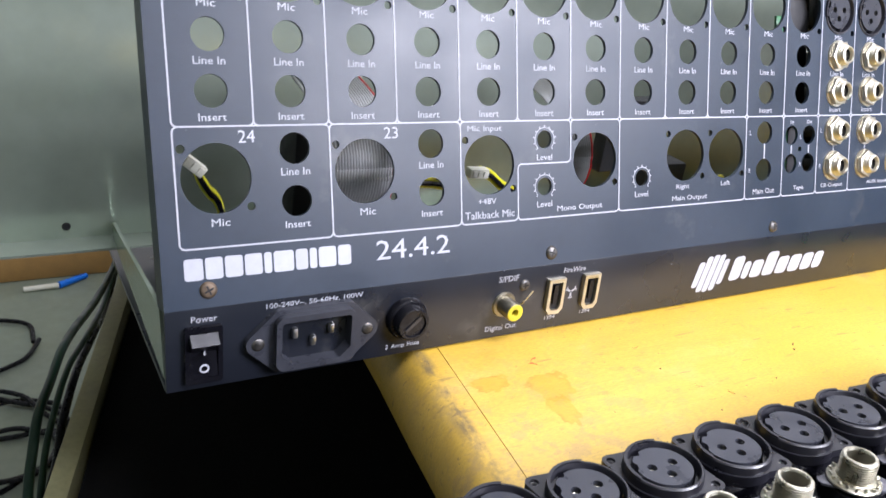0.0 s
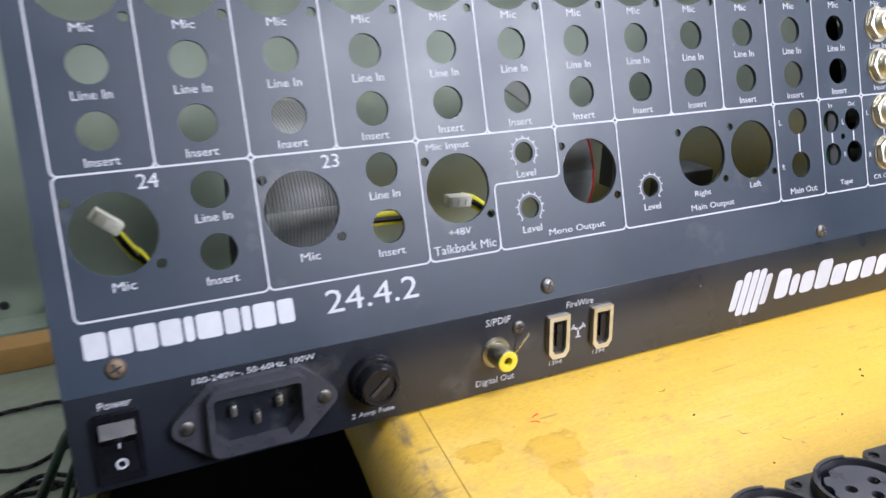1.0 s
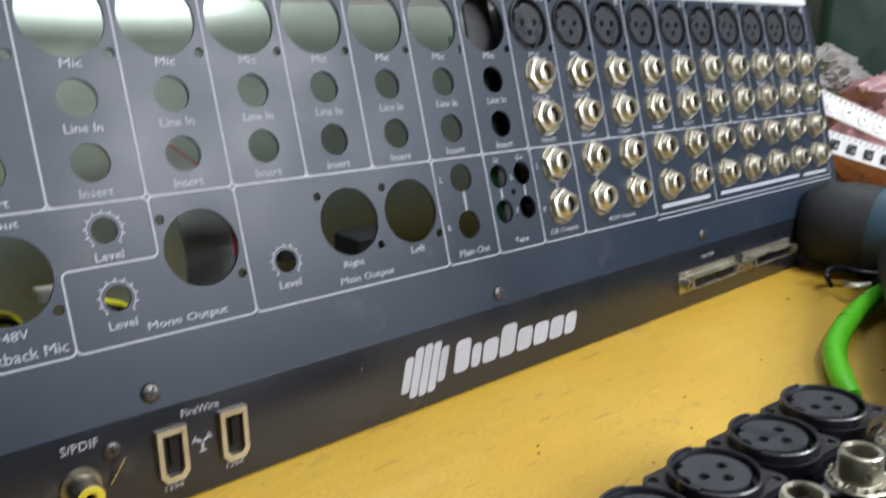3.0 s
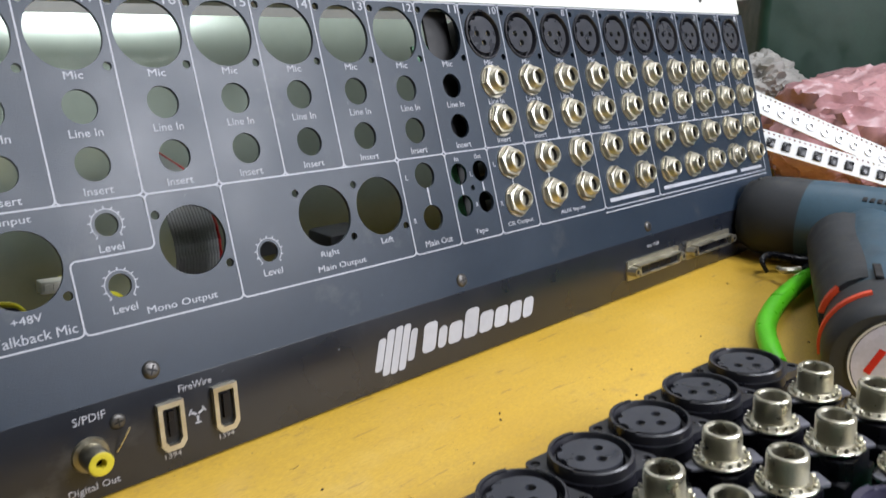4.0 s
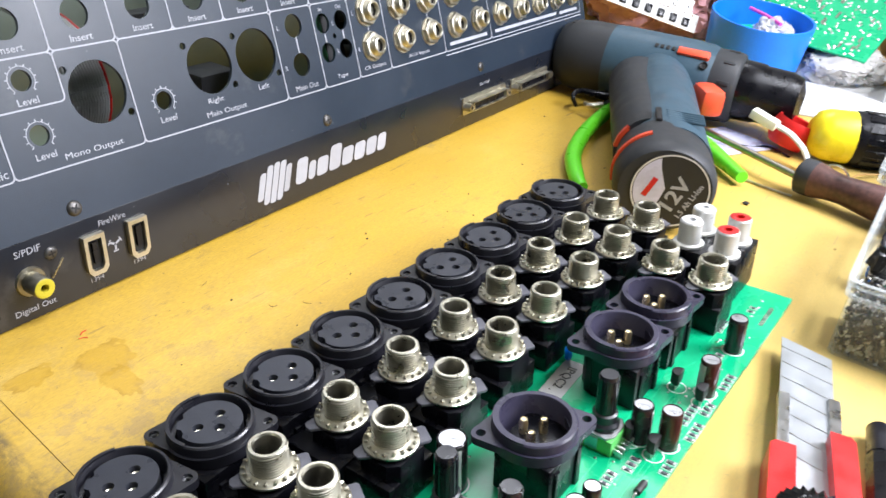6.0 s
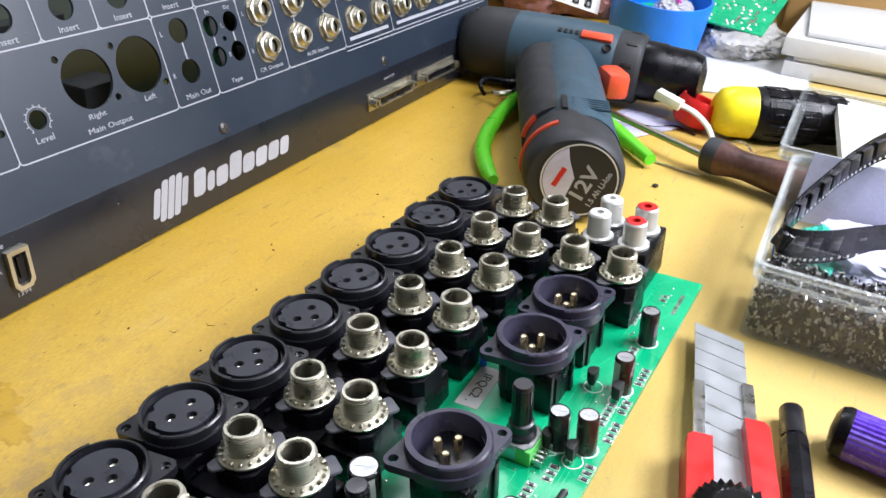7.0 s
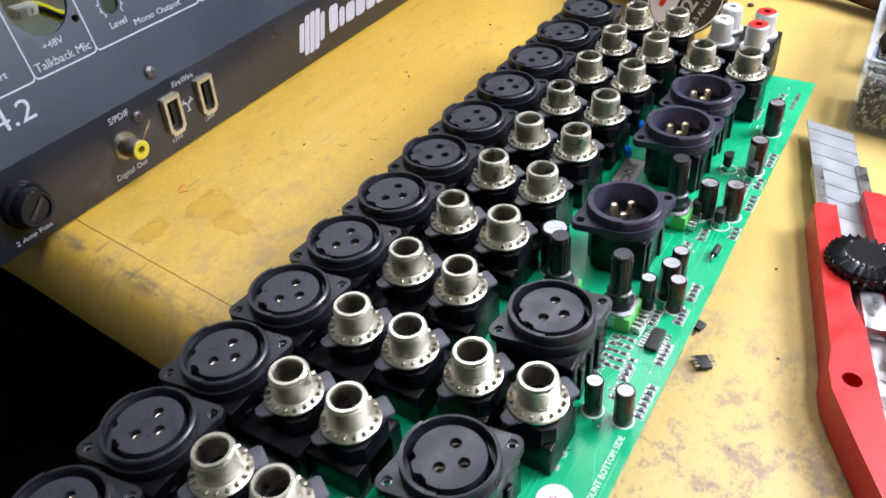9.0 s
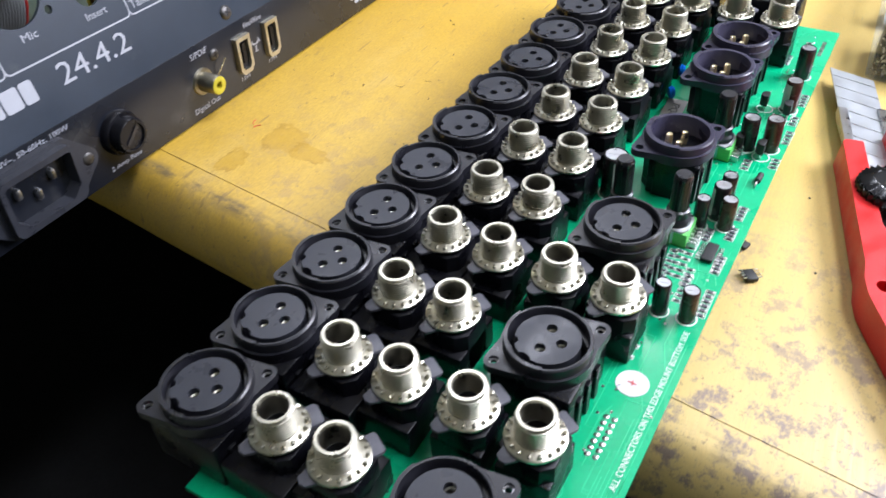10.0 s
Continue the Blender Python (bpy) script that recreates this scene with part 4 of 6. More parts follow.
    prism(bm, [(0.0, 0.0), (0.014, 0.0), (0.014, 0.030), (0.036, 0.030), (0.036, 0.040), (0.0, 0.040)], 0, 0.010, T(0.238, 0.098, 0.040) @ pose(0, 0, 0, 90), bev=0.0008)
    part("inner_bracket", bm, M_DRILLK, MIXER, "dark bracket inside the tray")
    bm = bmesh.new()
    box(bm, 0.272, 0.296, 0.080, 0.100, 0.010, 0.046, 0.002)
    part("inner_module", bm, M_DRILLK, MIXER, "dark moulded part inside the tray")
    bm = bmesh.new()
    box(bm, 0.057, 0.068, 0.070, 0.090, 0.004, 0.074, 0.001)
    part("inner_post", bm, M_DARK, MIXER, "black upright inside the tray")


inside()

# ---- loose circuit board ----
BOARD_AT = Matrix(((0.99702739, 0.05666237, -0.05220876, -0.0110811), (-0.05275198, 0.99590237, 0.07345546, -0.14924873), (0.05615699, -0.07048299, 0.99593099, 0.02287129), (0, 0, 0, 1)))
BT = -0.0222
BOARD = thing("circuit_board", "green circuit board populated with black and nickel audio sockets", "circuit board", BOARD_AT)


def female_body_mesh():
    bm = bmesh.new()
    lathe(bm, [(0.0112, -0.0060), (0.0112, BT + 0.001), (0.0105, BT)], 28)
    box(bm, -0.0126, 0.0126, -0.0120, 0.0110, BT, -0.0066, 0.0010)
    for k in range(3):
        box(bm, -0.0085 + 0.006 * k, -0.0060 + 0.006 * k, -0.0130, -0.0115, BT, -0.010, 0.0003)
    return mesh(bm, "socket_body", M_BLACK)


def male_face_mesh():
    bm = bmesh.new()
    xlr_face(bm, True)
    return mesh(bm, "shell", M_XLRM)


def jack_body(x, y0, y1):
    """Eight-sided tower on a base, widest where it puts shade between columns."""
    bm = bmesh.new()
    o = [(-0.0076, -0.0046), (-0.0050, -0.0074), (0.0050, -0.0074), (0.0076, -0.0046), (0.0076, 0.0046), (0.0050, 0.0074), (-0.0050, 0.0074), (-0.0076, 0.0046)]
    prism(bm, o, BT + 0.0008, -0.0058, bev=0.0005)
    box(bm, -x, x, y0, y1, BT, -0.0115, 0.0006)
    return mesh(bm, "jack_body", M_BLACK)


def jack_meshes():
    bm = bmesh.new()
    # two grey ears that stick out past the washer at opposite corners
    u, n = Vector((0.855, -0.520)), Vector((0.520, 0.855))
    for ear in (((0.0040, 0.0034), (0.0100, 0.0034), (0.0107, 0.0026), (0.0107, -0.0026), (0.0100, -0.0032), (0.0040, -0.0032)), ((-0.0040, 0.0040), (-0.0040, -0.0040), (-0.0100, -0.0024), (-0.0108, -0.0010), (-0.0105, 0.0008))):
        prism(bm, [tuple(u * p + n * q) for p, q in ear], -0.0060, -0.0050, bev=0.0002)
    wing = mesh(bm, "jack_plate", M_WING)
    bm = bmesh.new()
    prof = [(0.0036, -0.012), (0.0037, 0.0036), (0.0040, 0.0042), (0.0048, 0.0042), (0.0051, 0.0039)]
    z = 0.0036
    while z > -0.0028:
        prof += [(0.00470, z), (0.00470, z - 0.00022), (0.00528, z - 0.00044), (0.00528, z - 0.00062)]
        z -= 0.00082
    prof += [(0.0052, -0.0036)]
    lathe(bm, prof, 28)
    neck = mesh(bm, "threaded_neck", M_NICKEL, 25)
    bm = bmesh.new()
    lathe(bm, [(0.0050, -0.0030), (0.0058, -0.0034), (0.0074, -0.0038), (0.0078, -0.0041), (0.0078, -0.0047), (0.0058, -0.0048)], 36)
    for k in range(17):
        a = 2 * math.pi * k / 17
        box(bm, 0.0061, 0.0072, -0.00045, 0.00045, -0.0039, -0.0032, 0.00015, Matrix.Rotation(a, 4, "Z") @ Matrix.Rotation(0.5, 4, "X"), 1)
    washer = mesh(bm, "washer", M_NICKEL, 25)
    # The neck's inner shade, drawn as a dark plug.
    bm = bmesh.new()
    lathe(bm, [(0, -0.0050), (0.0030, -0.0060), (0.0034, -0.0030), (0.00365, -0.0030), (0.0035, -0.0115)], 18)
    bore = mesh(bm, "bore", M_DARK)
    return (jack_body(0.0122, -0.0092, 0.0110), jack_body(0.0096, -0.0074, 0.0088), jack_body(0.0078, -0.0074, 0.0074)), wing, neck, washer, bore


def populate():
    th = 0.0016
    bm = bmesh.new()
    prism(bm, [(-0.004, -0.0480), (0.3190, -0.0490), (0.3190, 0.0520), (-0.004, 0.0510)], BT - th, BT)
    part("board", bm, M_GREEN, BOARD, "bare green board with white print")
    body, shell_m = female_body_mesh(), male_face_mesh()
    def female(x, v, r=0.0):
        s = put("microphone_socket", FEMALE, BOARD, T(x, v, 0) @ Matrix.Rotation(r, 4, "Z"), "black three-hole round socket")
        put("insert", INSERT, s, I4, "slate grey three-hole face")
        put("contact", CONTACTS, s, I4, "nickel contacts in the holes")
        put("socket_body", body, s)
        for k in (-1, 1):
            put("lug_rivet", RIVET, s, T(k * 0.0112, -k * 0.0102, -0.0040), "bright rivet in the lug")
    bm = bmesh.new()
    lathe(bm, [(0.0008, 0.0), (0.0009, 0.0002), (0.0013, 0.0002), (0.00138, 0.0), (0.00138, -0.0010)], 12)
    RIVET = mesh(bm, "lug_rivet", M_STEEL)
    for i in range(12):
        female((i + 0.5) * P, XLR_V)
    for i in (0, 2, 4):
        female((i + 0.5) * P, LOW_V)
    bm = bmesh.new()
    lathe(bm, [(0.0108, -0.0060), (0.0108, BT)], 8, Matrix.Rotation(0.39, 4, "Z"))
    box(bm, -0.0095, 0.0095, -0.0108, 0.0070, BT, -0.0068, 0.0008)
    for k in (-1, 1):
        box(bm, k * 0.0060 - 0.0012, k * 0.0060 + 0.0012, -0.0116, -0.0100, BT, -0.009, 0.0003)
    mbody = mesh(bm, "socket_body", M_BLACK)
    bm = bmesh.new()
    lathe(bm, [(0.0013, -0.0165), (0.0013, -0.0032), (0.0010, -0.0022), (0, -0.0019)], 12)
    pin = mesh(bm, "contact_pin", M_GOLD)
    for x in (6.5 * P, 8.47 * P, 9.47 * P):
        s = put("output_socket", shell_m, BOARD, T(x, LOW_V, 0), "violet-black round socket with three gold pins")
        put("socket_body", mbody, s)
        for a, b in ((-0.0034, -0.0010), (0.0034, -0.0010), (0.0, 0.0034)):
            put("contact_pin", pin, s, T(a, b, 0), "gold pin")
    jb, wing, neck, washer, bore = jack_meshes()
    spots = [((i + 0.5) * P, v) for i in range(12) for v in (LI_V, IN_V)]
    spots += [(1.52 * P, LOWLI), (1.52 * P, LOWIN), (3.5 * P, LOWLI), (3.5 * P, LOWIN), (10.5 * P, LOWLI), (10.5 * P, LOWIN)]
    random.seed(11)
    for x, v in spots:
        j = put("jack_socket", jb[0 if v == LI_V else 1 if v == IN_V else 2], BOARD, T(x, v, 0), "black jack socket with a threaded nickel neck")
        put("jack_plate", wing, j, I4, "grey ears under the washer")
        put("threaded_neck", neck, j, Matrix.Rotation(random.random() * 6, 4, "Z"), "nickel neck")
        put("washer", washer, j, Matrix.Rotation(random.random() * 6, 4, "Z"), "toothed nickel washer")
        put("bore", bore, j)
    # phono block
    bm = bmesh.new()
    box(bm, 11.02 * P, 11.98 * P, -0.0310, -0.0030, BT, -0.0035, 0.0006)
    blk = part("phono_block", bm, M_BLACK, BOARD, "black block of four phono sockets")
    for fx in (11.25, 11.75):
        for v in (-0.0097, -0.0240):
            bm = bmesh.new()
            lathe(bm, [(0.0060, -0.0036), (0.0060, -0.0026), (0.0046, -0.0022), (0.0045, -0.0020), (0.0044, 0.0062), (0.0039, 0.0068)], 26, T(fx * P, v, 0))
            part("phono_sleeve", bm, M_SLEEVE, blk, "satin white metal sleeve")
            bm = bmesh.new()
            lathe(bm, [(0.0039, 0.0056), (0.0039, 0.0068), (0.0034, 0.0071), (0.0016, 0.0070), (0.0014, 0.0030), (0, 0.0030)], 22, T(fx * P, v, 0))
            part("phono_core", bm, M_PAPER if v > -0.015 else M_RED, blk, "white core" if v > -0.015 else "red core")
    # three trim pots
    for k, (x, v, mt) in enumerate(((5.47 * P, -0.0078, 0), (5.47 * P, -0.0272, 0), (7.47 * P, -0.0263, 0))):
        bm = bmesh.new()
        box(bm, x - 0.0055, x + 0.0055, v - 0.0055, v + 0.0050, BT, BT + 0.0055, 0.0004)
        pot = part("trim_pot", bm, M_POTG, BOARD, "small pot on a bright green base")
        bm = bmesh.new()
        prism(bm, [(x - 0.0056, v - 0.0036), (x - 0.0030, v - 0.0052), (x + 0.0030, v - 0.0052), (x + 0.0056, v - 0.0036), (x + 0.0056, v + 0.0052), (x - 0.0056, v + 0.0052)], BT + 0.0055, BT + 0.0064, bev=0.0002)
        for q in (-1, 1):
            box(bm, x + q * 0.0056 - 0.0003, x + q * 0.0056 + 0.0003, v - 0.0010, v + 0.0030, BT + 0.0010, BT + 0.0056, 0.0001)
        part("pot_plate", bm, M_ALU, pot, "steel plate")
        bm = bmesh.new()
        lathe(bm, [(0.0046, BT + 0.0063), (0.0046, BT + 0.0080), (0.0038, BT + 0.0090), (0.0038, BT + 0.0115), (0.0030, BT + 0.0120)], 20, T(x, v, 0))
        for q in range(18):
            a = 2 * math.pi * q / 18
            box(bm, 0.0026, 0.0031, -0.0003, 0.0003, BT + 0.0118, 0.0020, 0, T(x, v, 0) @ Matrix.Rotation(a, 4, "Z"))
        lathe(bm, [(0.0029, BT + 0.0118), (0.0029, 0.0022), (0.0026, 0.0030), (0, 0.0030)], 20, T(x, v, 0))
        part("pot_shaft", bm, M_XLR, pot, "ribbed black shaft")
        for q in range(5):
            bm = bmesh.new()
            box(bm, x - 0.0044 + 0.002 * q, x - 0.0034 + 0.002 * q, v - 0.0085, v - 0.0054, BT + 0.0002, BT + 0.0026, 0.0002)
            part("pot_leg", bm, M_SOLDER, pot)
    # electrolytic capacitors
    def cap(x, v, r, top, sleeve):
        bm = bmesh.new()
        h = top
        lathe(bm, [(r * 0.96, BT), (r, BT + 0.0006), (r, h - 0.0012), (r * 0.97, h - 0.0004), (r * 0.86, h), (r * 0.82, h - 0.0003)], 24, T(x, v, 0))
        c = part("capacitor", bm, sleeve, BOARD, "glossy sleeved capacitor")
        bm = bmesh.new()
        lathe(bm, [(0, h - 0.0003), (r * 0.84, h - 0.0003)], 24, T(x, v, 0))
        for a in (0.3, 0.3 + math.pi / 2):
            box(bm, -r * 0.6, r * 0.6, -0.00012, 0.00012, h - 0.0003, h - 0.0002, 0, T(x, v, 0) @ Matrix.Rotation(a, 4, "Z"))
        part("capacitor_top", bm, M_ALU, c, "bare aluminium top")
        bm = bmesh.new()
        lathe(bm, [(r * 1.01, BT + 0.0012), (r * 1.01, h - 0.0014)], 24, T(x, v, 0) @ Matrix.Rotation(random.random() * 6, 4, "Z"), arc=(0, 4))
        part("polarity_stripe", bm, M_PAPER, c)
        bm = bmesh.new()
        prism(bm, circle(x, v, r + 0.0007, 28), BT, BT + 0.0001, holes=[circle(x, v, r + 0.0002, 28)])
        part("print_ring", bm, M_SILK, c)
    for x, v, r, h, s in ((0.2715, -0.0420, 0.0032, -0.0085, M_CAPS), (0.2425, -0.0430, 0.0032, -0.0085, M_CAPB), (0.2115, -0.0430, 0.0032, -0.0085, M_CAPB), (0.2090, -0.0350, 0.0032, -0.0085, M_CAPS), (0.1722, -0.0375, 0.0026, -0.0100, M_CAPS), (0.1636, -0.0372, 0.0030, -0.0085, M_CAPS), (0.1590, -0.0410, 0.0026, -0.0100, M_CAPB), (0.1560, -0.0330, 0.0024, -0.0100, M_CAPS), (0.1115, -0.0345, 0.0025, -0.0100, M_CAPS), (0.1120, -0.0428, 0.0026, -0.0100, M_CAPB), (0.1600, -0.0005, 0.0045, -0.0050, M_CAPS)):
        cap(x, v, r, h, s)
    # three-leg transistors
    for x, v in ((0.2395, -0.0345), (0.2365, -0.0440), (0.2065, -0.0335), (0.2050, -0.0415)):
        bm = bmesh.new()
        o = [q for q in circle(0, 0, 0.0024, 20) if q[1] > -0.0013]
        prism(bm, hull(o), BT + 0.0022, BT + 0.0068, T(x, v, 0), bev=0.0002)
        tr = part("transistor", bm, M_ICBLK, BOARD, "small black half-round transistor")
        for k in (-1, 0, 1):
            bm = bmesh.new()
            box(bm, x + k * 0.0013 - 0.0003, x + k * 0.0013 + 0.0003, v - 0.0003, v + 0.0003, BT, BT + 0.0024)
            part("transistor_leg", bm, M_SOLDER, tr)
        bm = bmesh.new()
        prism(bm, circle(x, v, 0.0033, 22), BT, BT + 0.0001, holes=[circle(x, v, 0.0029, 22)])
        part("print_ring", bm, M_SILK, tr)
    # chip with gull-wing legs
    bm = bmesh.new()
    box(bm, 0.1385, 0.1475, -0.0425, -0.0387, BT + 0.0003, BT + 0.0017, 0.0003)
    ic = part("chip", bm, M_ICBLK, BOARD, "black fourteen-leg chip")
    for k in range(7):
        for s in (-1, 1):
            bm = bmesh.new()
            box(bm, 0.1391 + 0.00127 * k, 0.1396 + 0.00127 * k, -0.0406 + s * 0.0030 - 0.0008, -0.0406 + s * 0.0030 + 0.0008, BT + 0.0001, BT + 0.0006)
            part("chip_leg", bm, M_SOLDER, ic)
    # tiny resistors with their printed frames, in rows
    random.seed(21)
    rows = [(0.1285, -0.0345, 8, 0.0030, 0), (0.1285, -0.0318, 6, 0.0030, 0), (0.1355, -0.0445, 5, 0.0019, 1), (0.1535, -0.0440, 4, 0.0019, 1), (0.1495, -0.0372, 4, 0.0019, 1), (0.2240, -0.0430, 5, 0.0024, 1), (0.2560, -0.0395, 5, 0.0024, 1), (0.2320, -0.0468, 3, 0.0026, 1), (0.2000, -0.0470, 3, 0.0026, 1), (0.1180, -0.0380, 6, 0.0024, 0), (0.0900, -0.0330, 2, 0.0045, 0), (0.1860, -0.0350, 3, 0.0024, 1), (0.3000, -0.0390, 2, 0.0030, 0), (0.1240, -0.0300, 7, 0.0026, 0), (0.1150, -0.0460, 6, 0.0022, 1), (0.1440, -0.0345, 5, 0.0020, 1), (0.1650, -0.0440, 4, 0.0022, 1), (0.1260, -0.0375, 4, 0.0024, 0), (0.2180, -0.0475, 4, 0.0026, 1), (0.2480, -0.0470, 4, 0.0026, 1), (0.1950, -0.0380, 3, 0.0026, 1), (0.2800, -0.0335, 4, 0.0024, 1)]
    for x, v, n, step, turn in rows:
        for k in range(n):
            cx, cv = (x + step * k, v)
            bm = bmesh.new()
            w, d = (0.0006, 0.0010) if turn else (0.0005, 0.0009)
            box(bm, cx - w, cx + w, cv - d * 0.7, cv + d * 0.7, BT, BT + 0.0005, 0.0001, seg=1)
            r = part("chip_resistor", bm, M_XLRL, BOARD, "tiny grey chip resistor")
            for s in (-1, 1):
                bm = bmesh.new()
                box(bm, cx - w, cx + w, cv + s * d - 0.0003, cv + s * d + 0.0003, BT, BT + 0.00045, 0.0001, seg=1)
                part("solder_end", bm, M_SOLDER, r)
            bm = bmesh.new()
            e, g = w + 0.00035, d + 0.0006
            prism(bm, [(cx - e, cv - g), (cx + e, cv - g), (cx + e, cv + g), (cx - e, cv + g)], BT, BT + 0.0001, holes=[[(cx - e + 0.00015, cv - g + 0.00015), (cx + e - 0.00015, cv - g + 0.00015), (cx + e - 0.00015, cv + g - 0.00015), (cx - e + 0.00015, cv + g - 0.00015)]])
            part("print_frame", bm, M_SILK, r)
    # standing glass diode
    bm = bmesh.new()
    sweep(bm, [(0.1850, -0.0444, BT), (0.1855, -0.0444, BT + 0.0018), (0.1925, -0.0448, BT + 0.0018), (0.1930, -0.0448, BT)], 0.0003, 6, 3)
    di = part("diode", bm, M_SOLDER, BOARD, "small axial diode")
    bm = bmesh.new()
    sweep(bm, [(0.1868, -0.0445, BT + 0.0018), (0.1915, -0.0447, BT + 0.0018)], 0.0011, 10)
    part("diode_body", bm, M_ICBLK, di)
    # blue disc capacitor pair
    for x, v in ((0.2305, 0.0016), (0.2500, 0.0035)):
        bm = bmesh.new()
        lathe(bm, [(0, -0.0014), (0.0020, -0.0012), (0.0027, 0), (0.0020, 0.0012), (0, 0.0014)], 18, T(x, v, BT + 0.0034) @ pose(0, 0, 0, 90, 0, 30))
        part("disc_capacitor", bm, M_BLUE, BOARD, "blue disc capacitor")
    # paper labels and print
    bm = bmesh.new()
    prism(bm, rounded(-0.0105, 0.0105, -0.0040, 0.0040, 0.0004), 0, 0.00015)
    lab = part("paper_label", bm, M_PAPER, BOARD, "white paper label", T(0.2210, -0.0022, BT) @ Matrix.Rotation(math.pi + 0.05, 4, "Z"))
    text("IPQC2", 0.0125, 0.0038, lab, T(-0.0005, 0, 0.00015), M_ICBLK)
    bm = bmesh.new()
    prism(bm, circle(0, 0, 0.0047, 36), 0, 0.00015)
    dot = part("round_sticker", bm, M_PAPER, BOARD, "round white sticker with a red tick", T(0.0811, -0.0374, BT))
    bm = bmesh.new()
    prism(bm, [(-0.0008, -0.0003), (0.0012, 0.0002), (0.0012, 0.0004), (-0.0006, 0.0000)], 0.00015, 0.00025)
    prism(bm, [(-0.0002, -0.0012), (0.0001, -0.0012), (0.0003, 0.0014), (0.0, 0.0014)], 0.00015, 0.00026)
    part("tick", bm, M_RED, dot)
    text("ALL CONNECTORS ON THIS EDGE MOUNT BOTTOM SIDE", 0.0600, 0.0018, BOARD, T(0.0768, -0.0447, BT), M_SILK)
    # row of plated holes and a two-row header footprint
    bm = bmesh.new()
    for k in range(9):
        lathe(bm, [(0.0004, BT + 0.0002), (0.0008, BT + 0.0002), (0.0009, BT)], 10, T(0.2935 + 0.0016 * k, -0.0448, 0))
    for k in range(7):
        for s in (0, 1):
            lathe(bm, [(0, BT + 0.0004), (0.0006, BT + 0.0003), (0.0009, BT)], 10, T(0.0540 + 0.0022 * k, -0.0352 - 0.0024 * s, 0))
    for k in range(120):
        lathe(bm, [(0, BT + 0.0002), (0.0003, BT + 0.0002), (0.0005, BT)], 8, T(random.uniform(0.0, 0.312), random.uniform(-0.0465, -0.0290) if k % 3 else random.uniform(-0.0290, 0.012), 0))
    tagged(part("solder_layer", bm, M_SOLDER, BOARD, "solder points and vias"), kind="stuff")
    # copper runs under the mask
    bm = bmesh.new()
    for k in range(46):
        x, v = random.uniform(0.0, 0.300), random.uniform(-0.0470, -0.0290)
        if k < 12:
            x, v = 0.040 + 0.002 * (k % 3), -0.0475 + 0.0011 * (k % 6)
        for q in range(random.randint(2, 5)):
            ln = random.uniform(0.003, 0.022)
            a = random.choice((0, 0, 0, 0.785, -0.785, 1.571))
            x1, v1 = x + ln * math.cos(a), v + (0.25 if abs(a) > 1 else 0.35) * ln * math.sin(a)
            if not (-0.0472 < v1 < 0.02 and x1 < 0.316):
                break
            aa = math.atan2(v1 - v, x1 - x)
            d = math.hypot(x1 - x, v1 - v)
            prism(bm, [(0, -0.00014), (d, -0.00014), (d, 0.00014), (0, 0.00014)], BT, BT + 0.00006, T(x, v, 0) @ Matrix.Rotation(aa, 4, "Z"))
            x, v = x1, v1
    tagged(part("copper_layer", bm, M_TRACE, BOARD, "paler green tracks"), kind="stuff")
    # headers on the underside, on which the board sits
    for x, v, d in ((0.300, -0.040, 0.0175), (0.300, 0.040, 0.0125), (0.140, -0.040, 0.0085), (0.140, 0.040, 0.0030)):
        bm = bmesh.new()
        box(bm, x - 0.010, x + 0.010, v - 0.004, v + 0.004, BT - th - d, BT - th, 0.0004)
        part("underside_header", bm, M_BLACK, BOARD, "black header under the board")


populate()


# ---- tools and clutter on the bench ----
def frame_on(p, d, up=(0, 0, 1)):
    """A pose at p whose x axis points along d, z as near to up as it can be."""
    x = Vector(d).normalized()
    y = Vector(up).cross(x).normalized()
    z = x.cross(y)
    return Matrix(((x.x, y.x, z.x, p[0]), (x.y, y.y, z.y, p[1]), (x.z, y.z, z.z, p[2]), (0, 0, 0, 1)))


TURN_X = Matrix(((0, 0, 1, 0), (1, 0, 0, 0), (0, 1, 0, 0), (0, 0, 0, 1)))  # lathe axis z laid along x


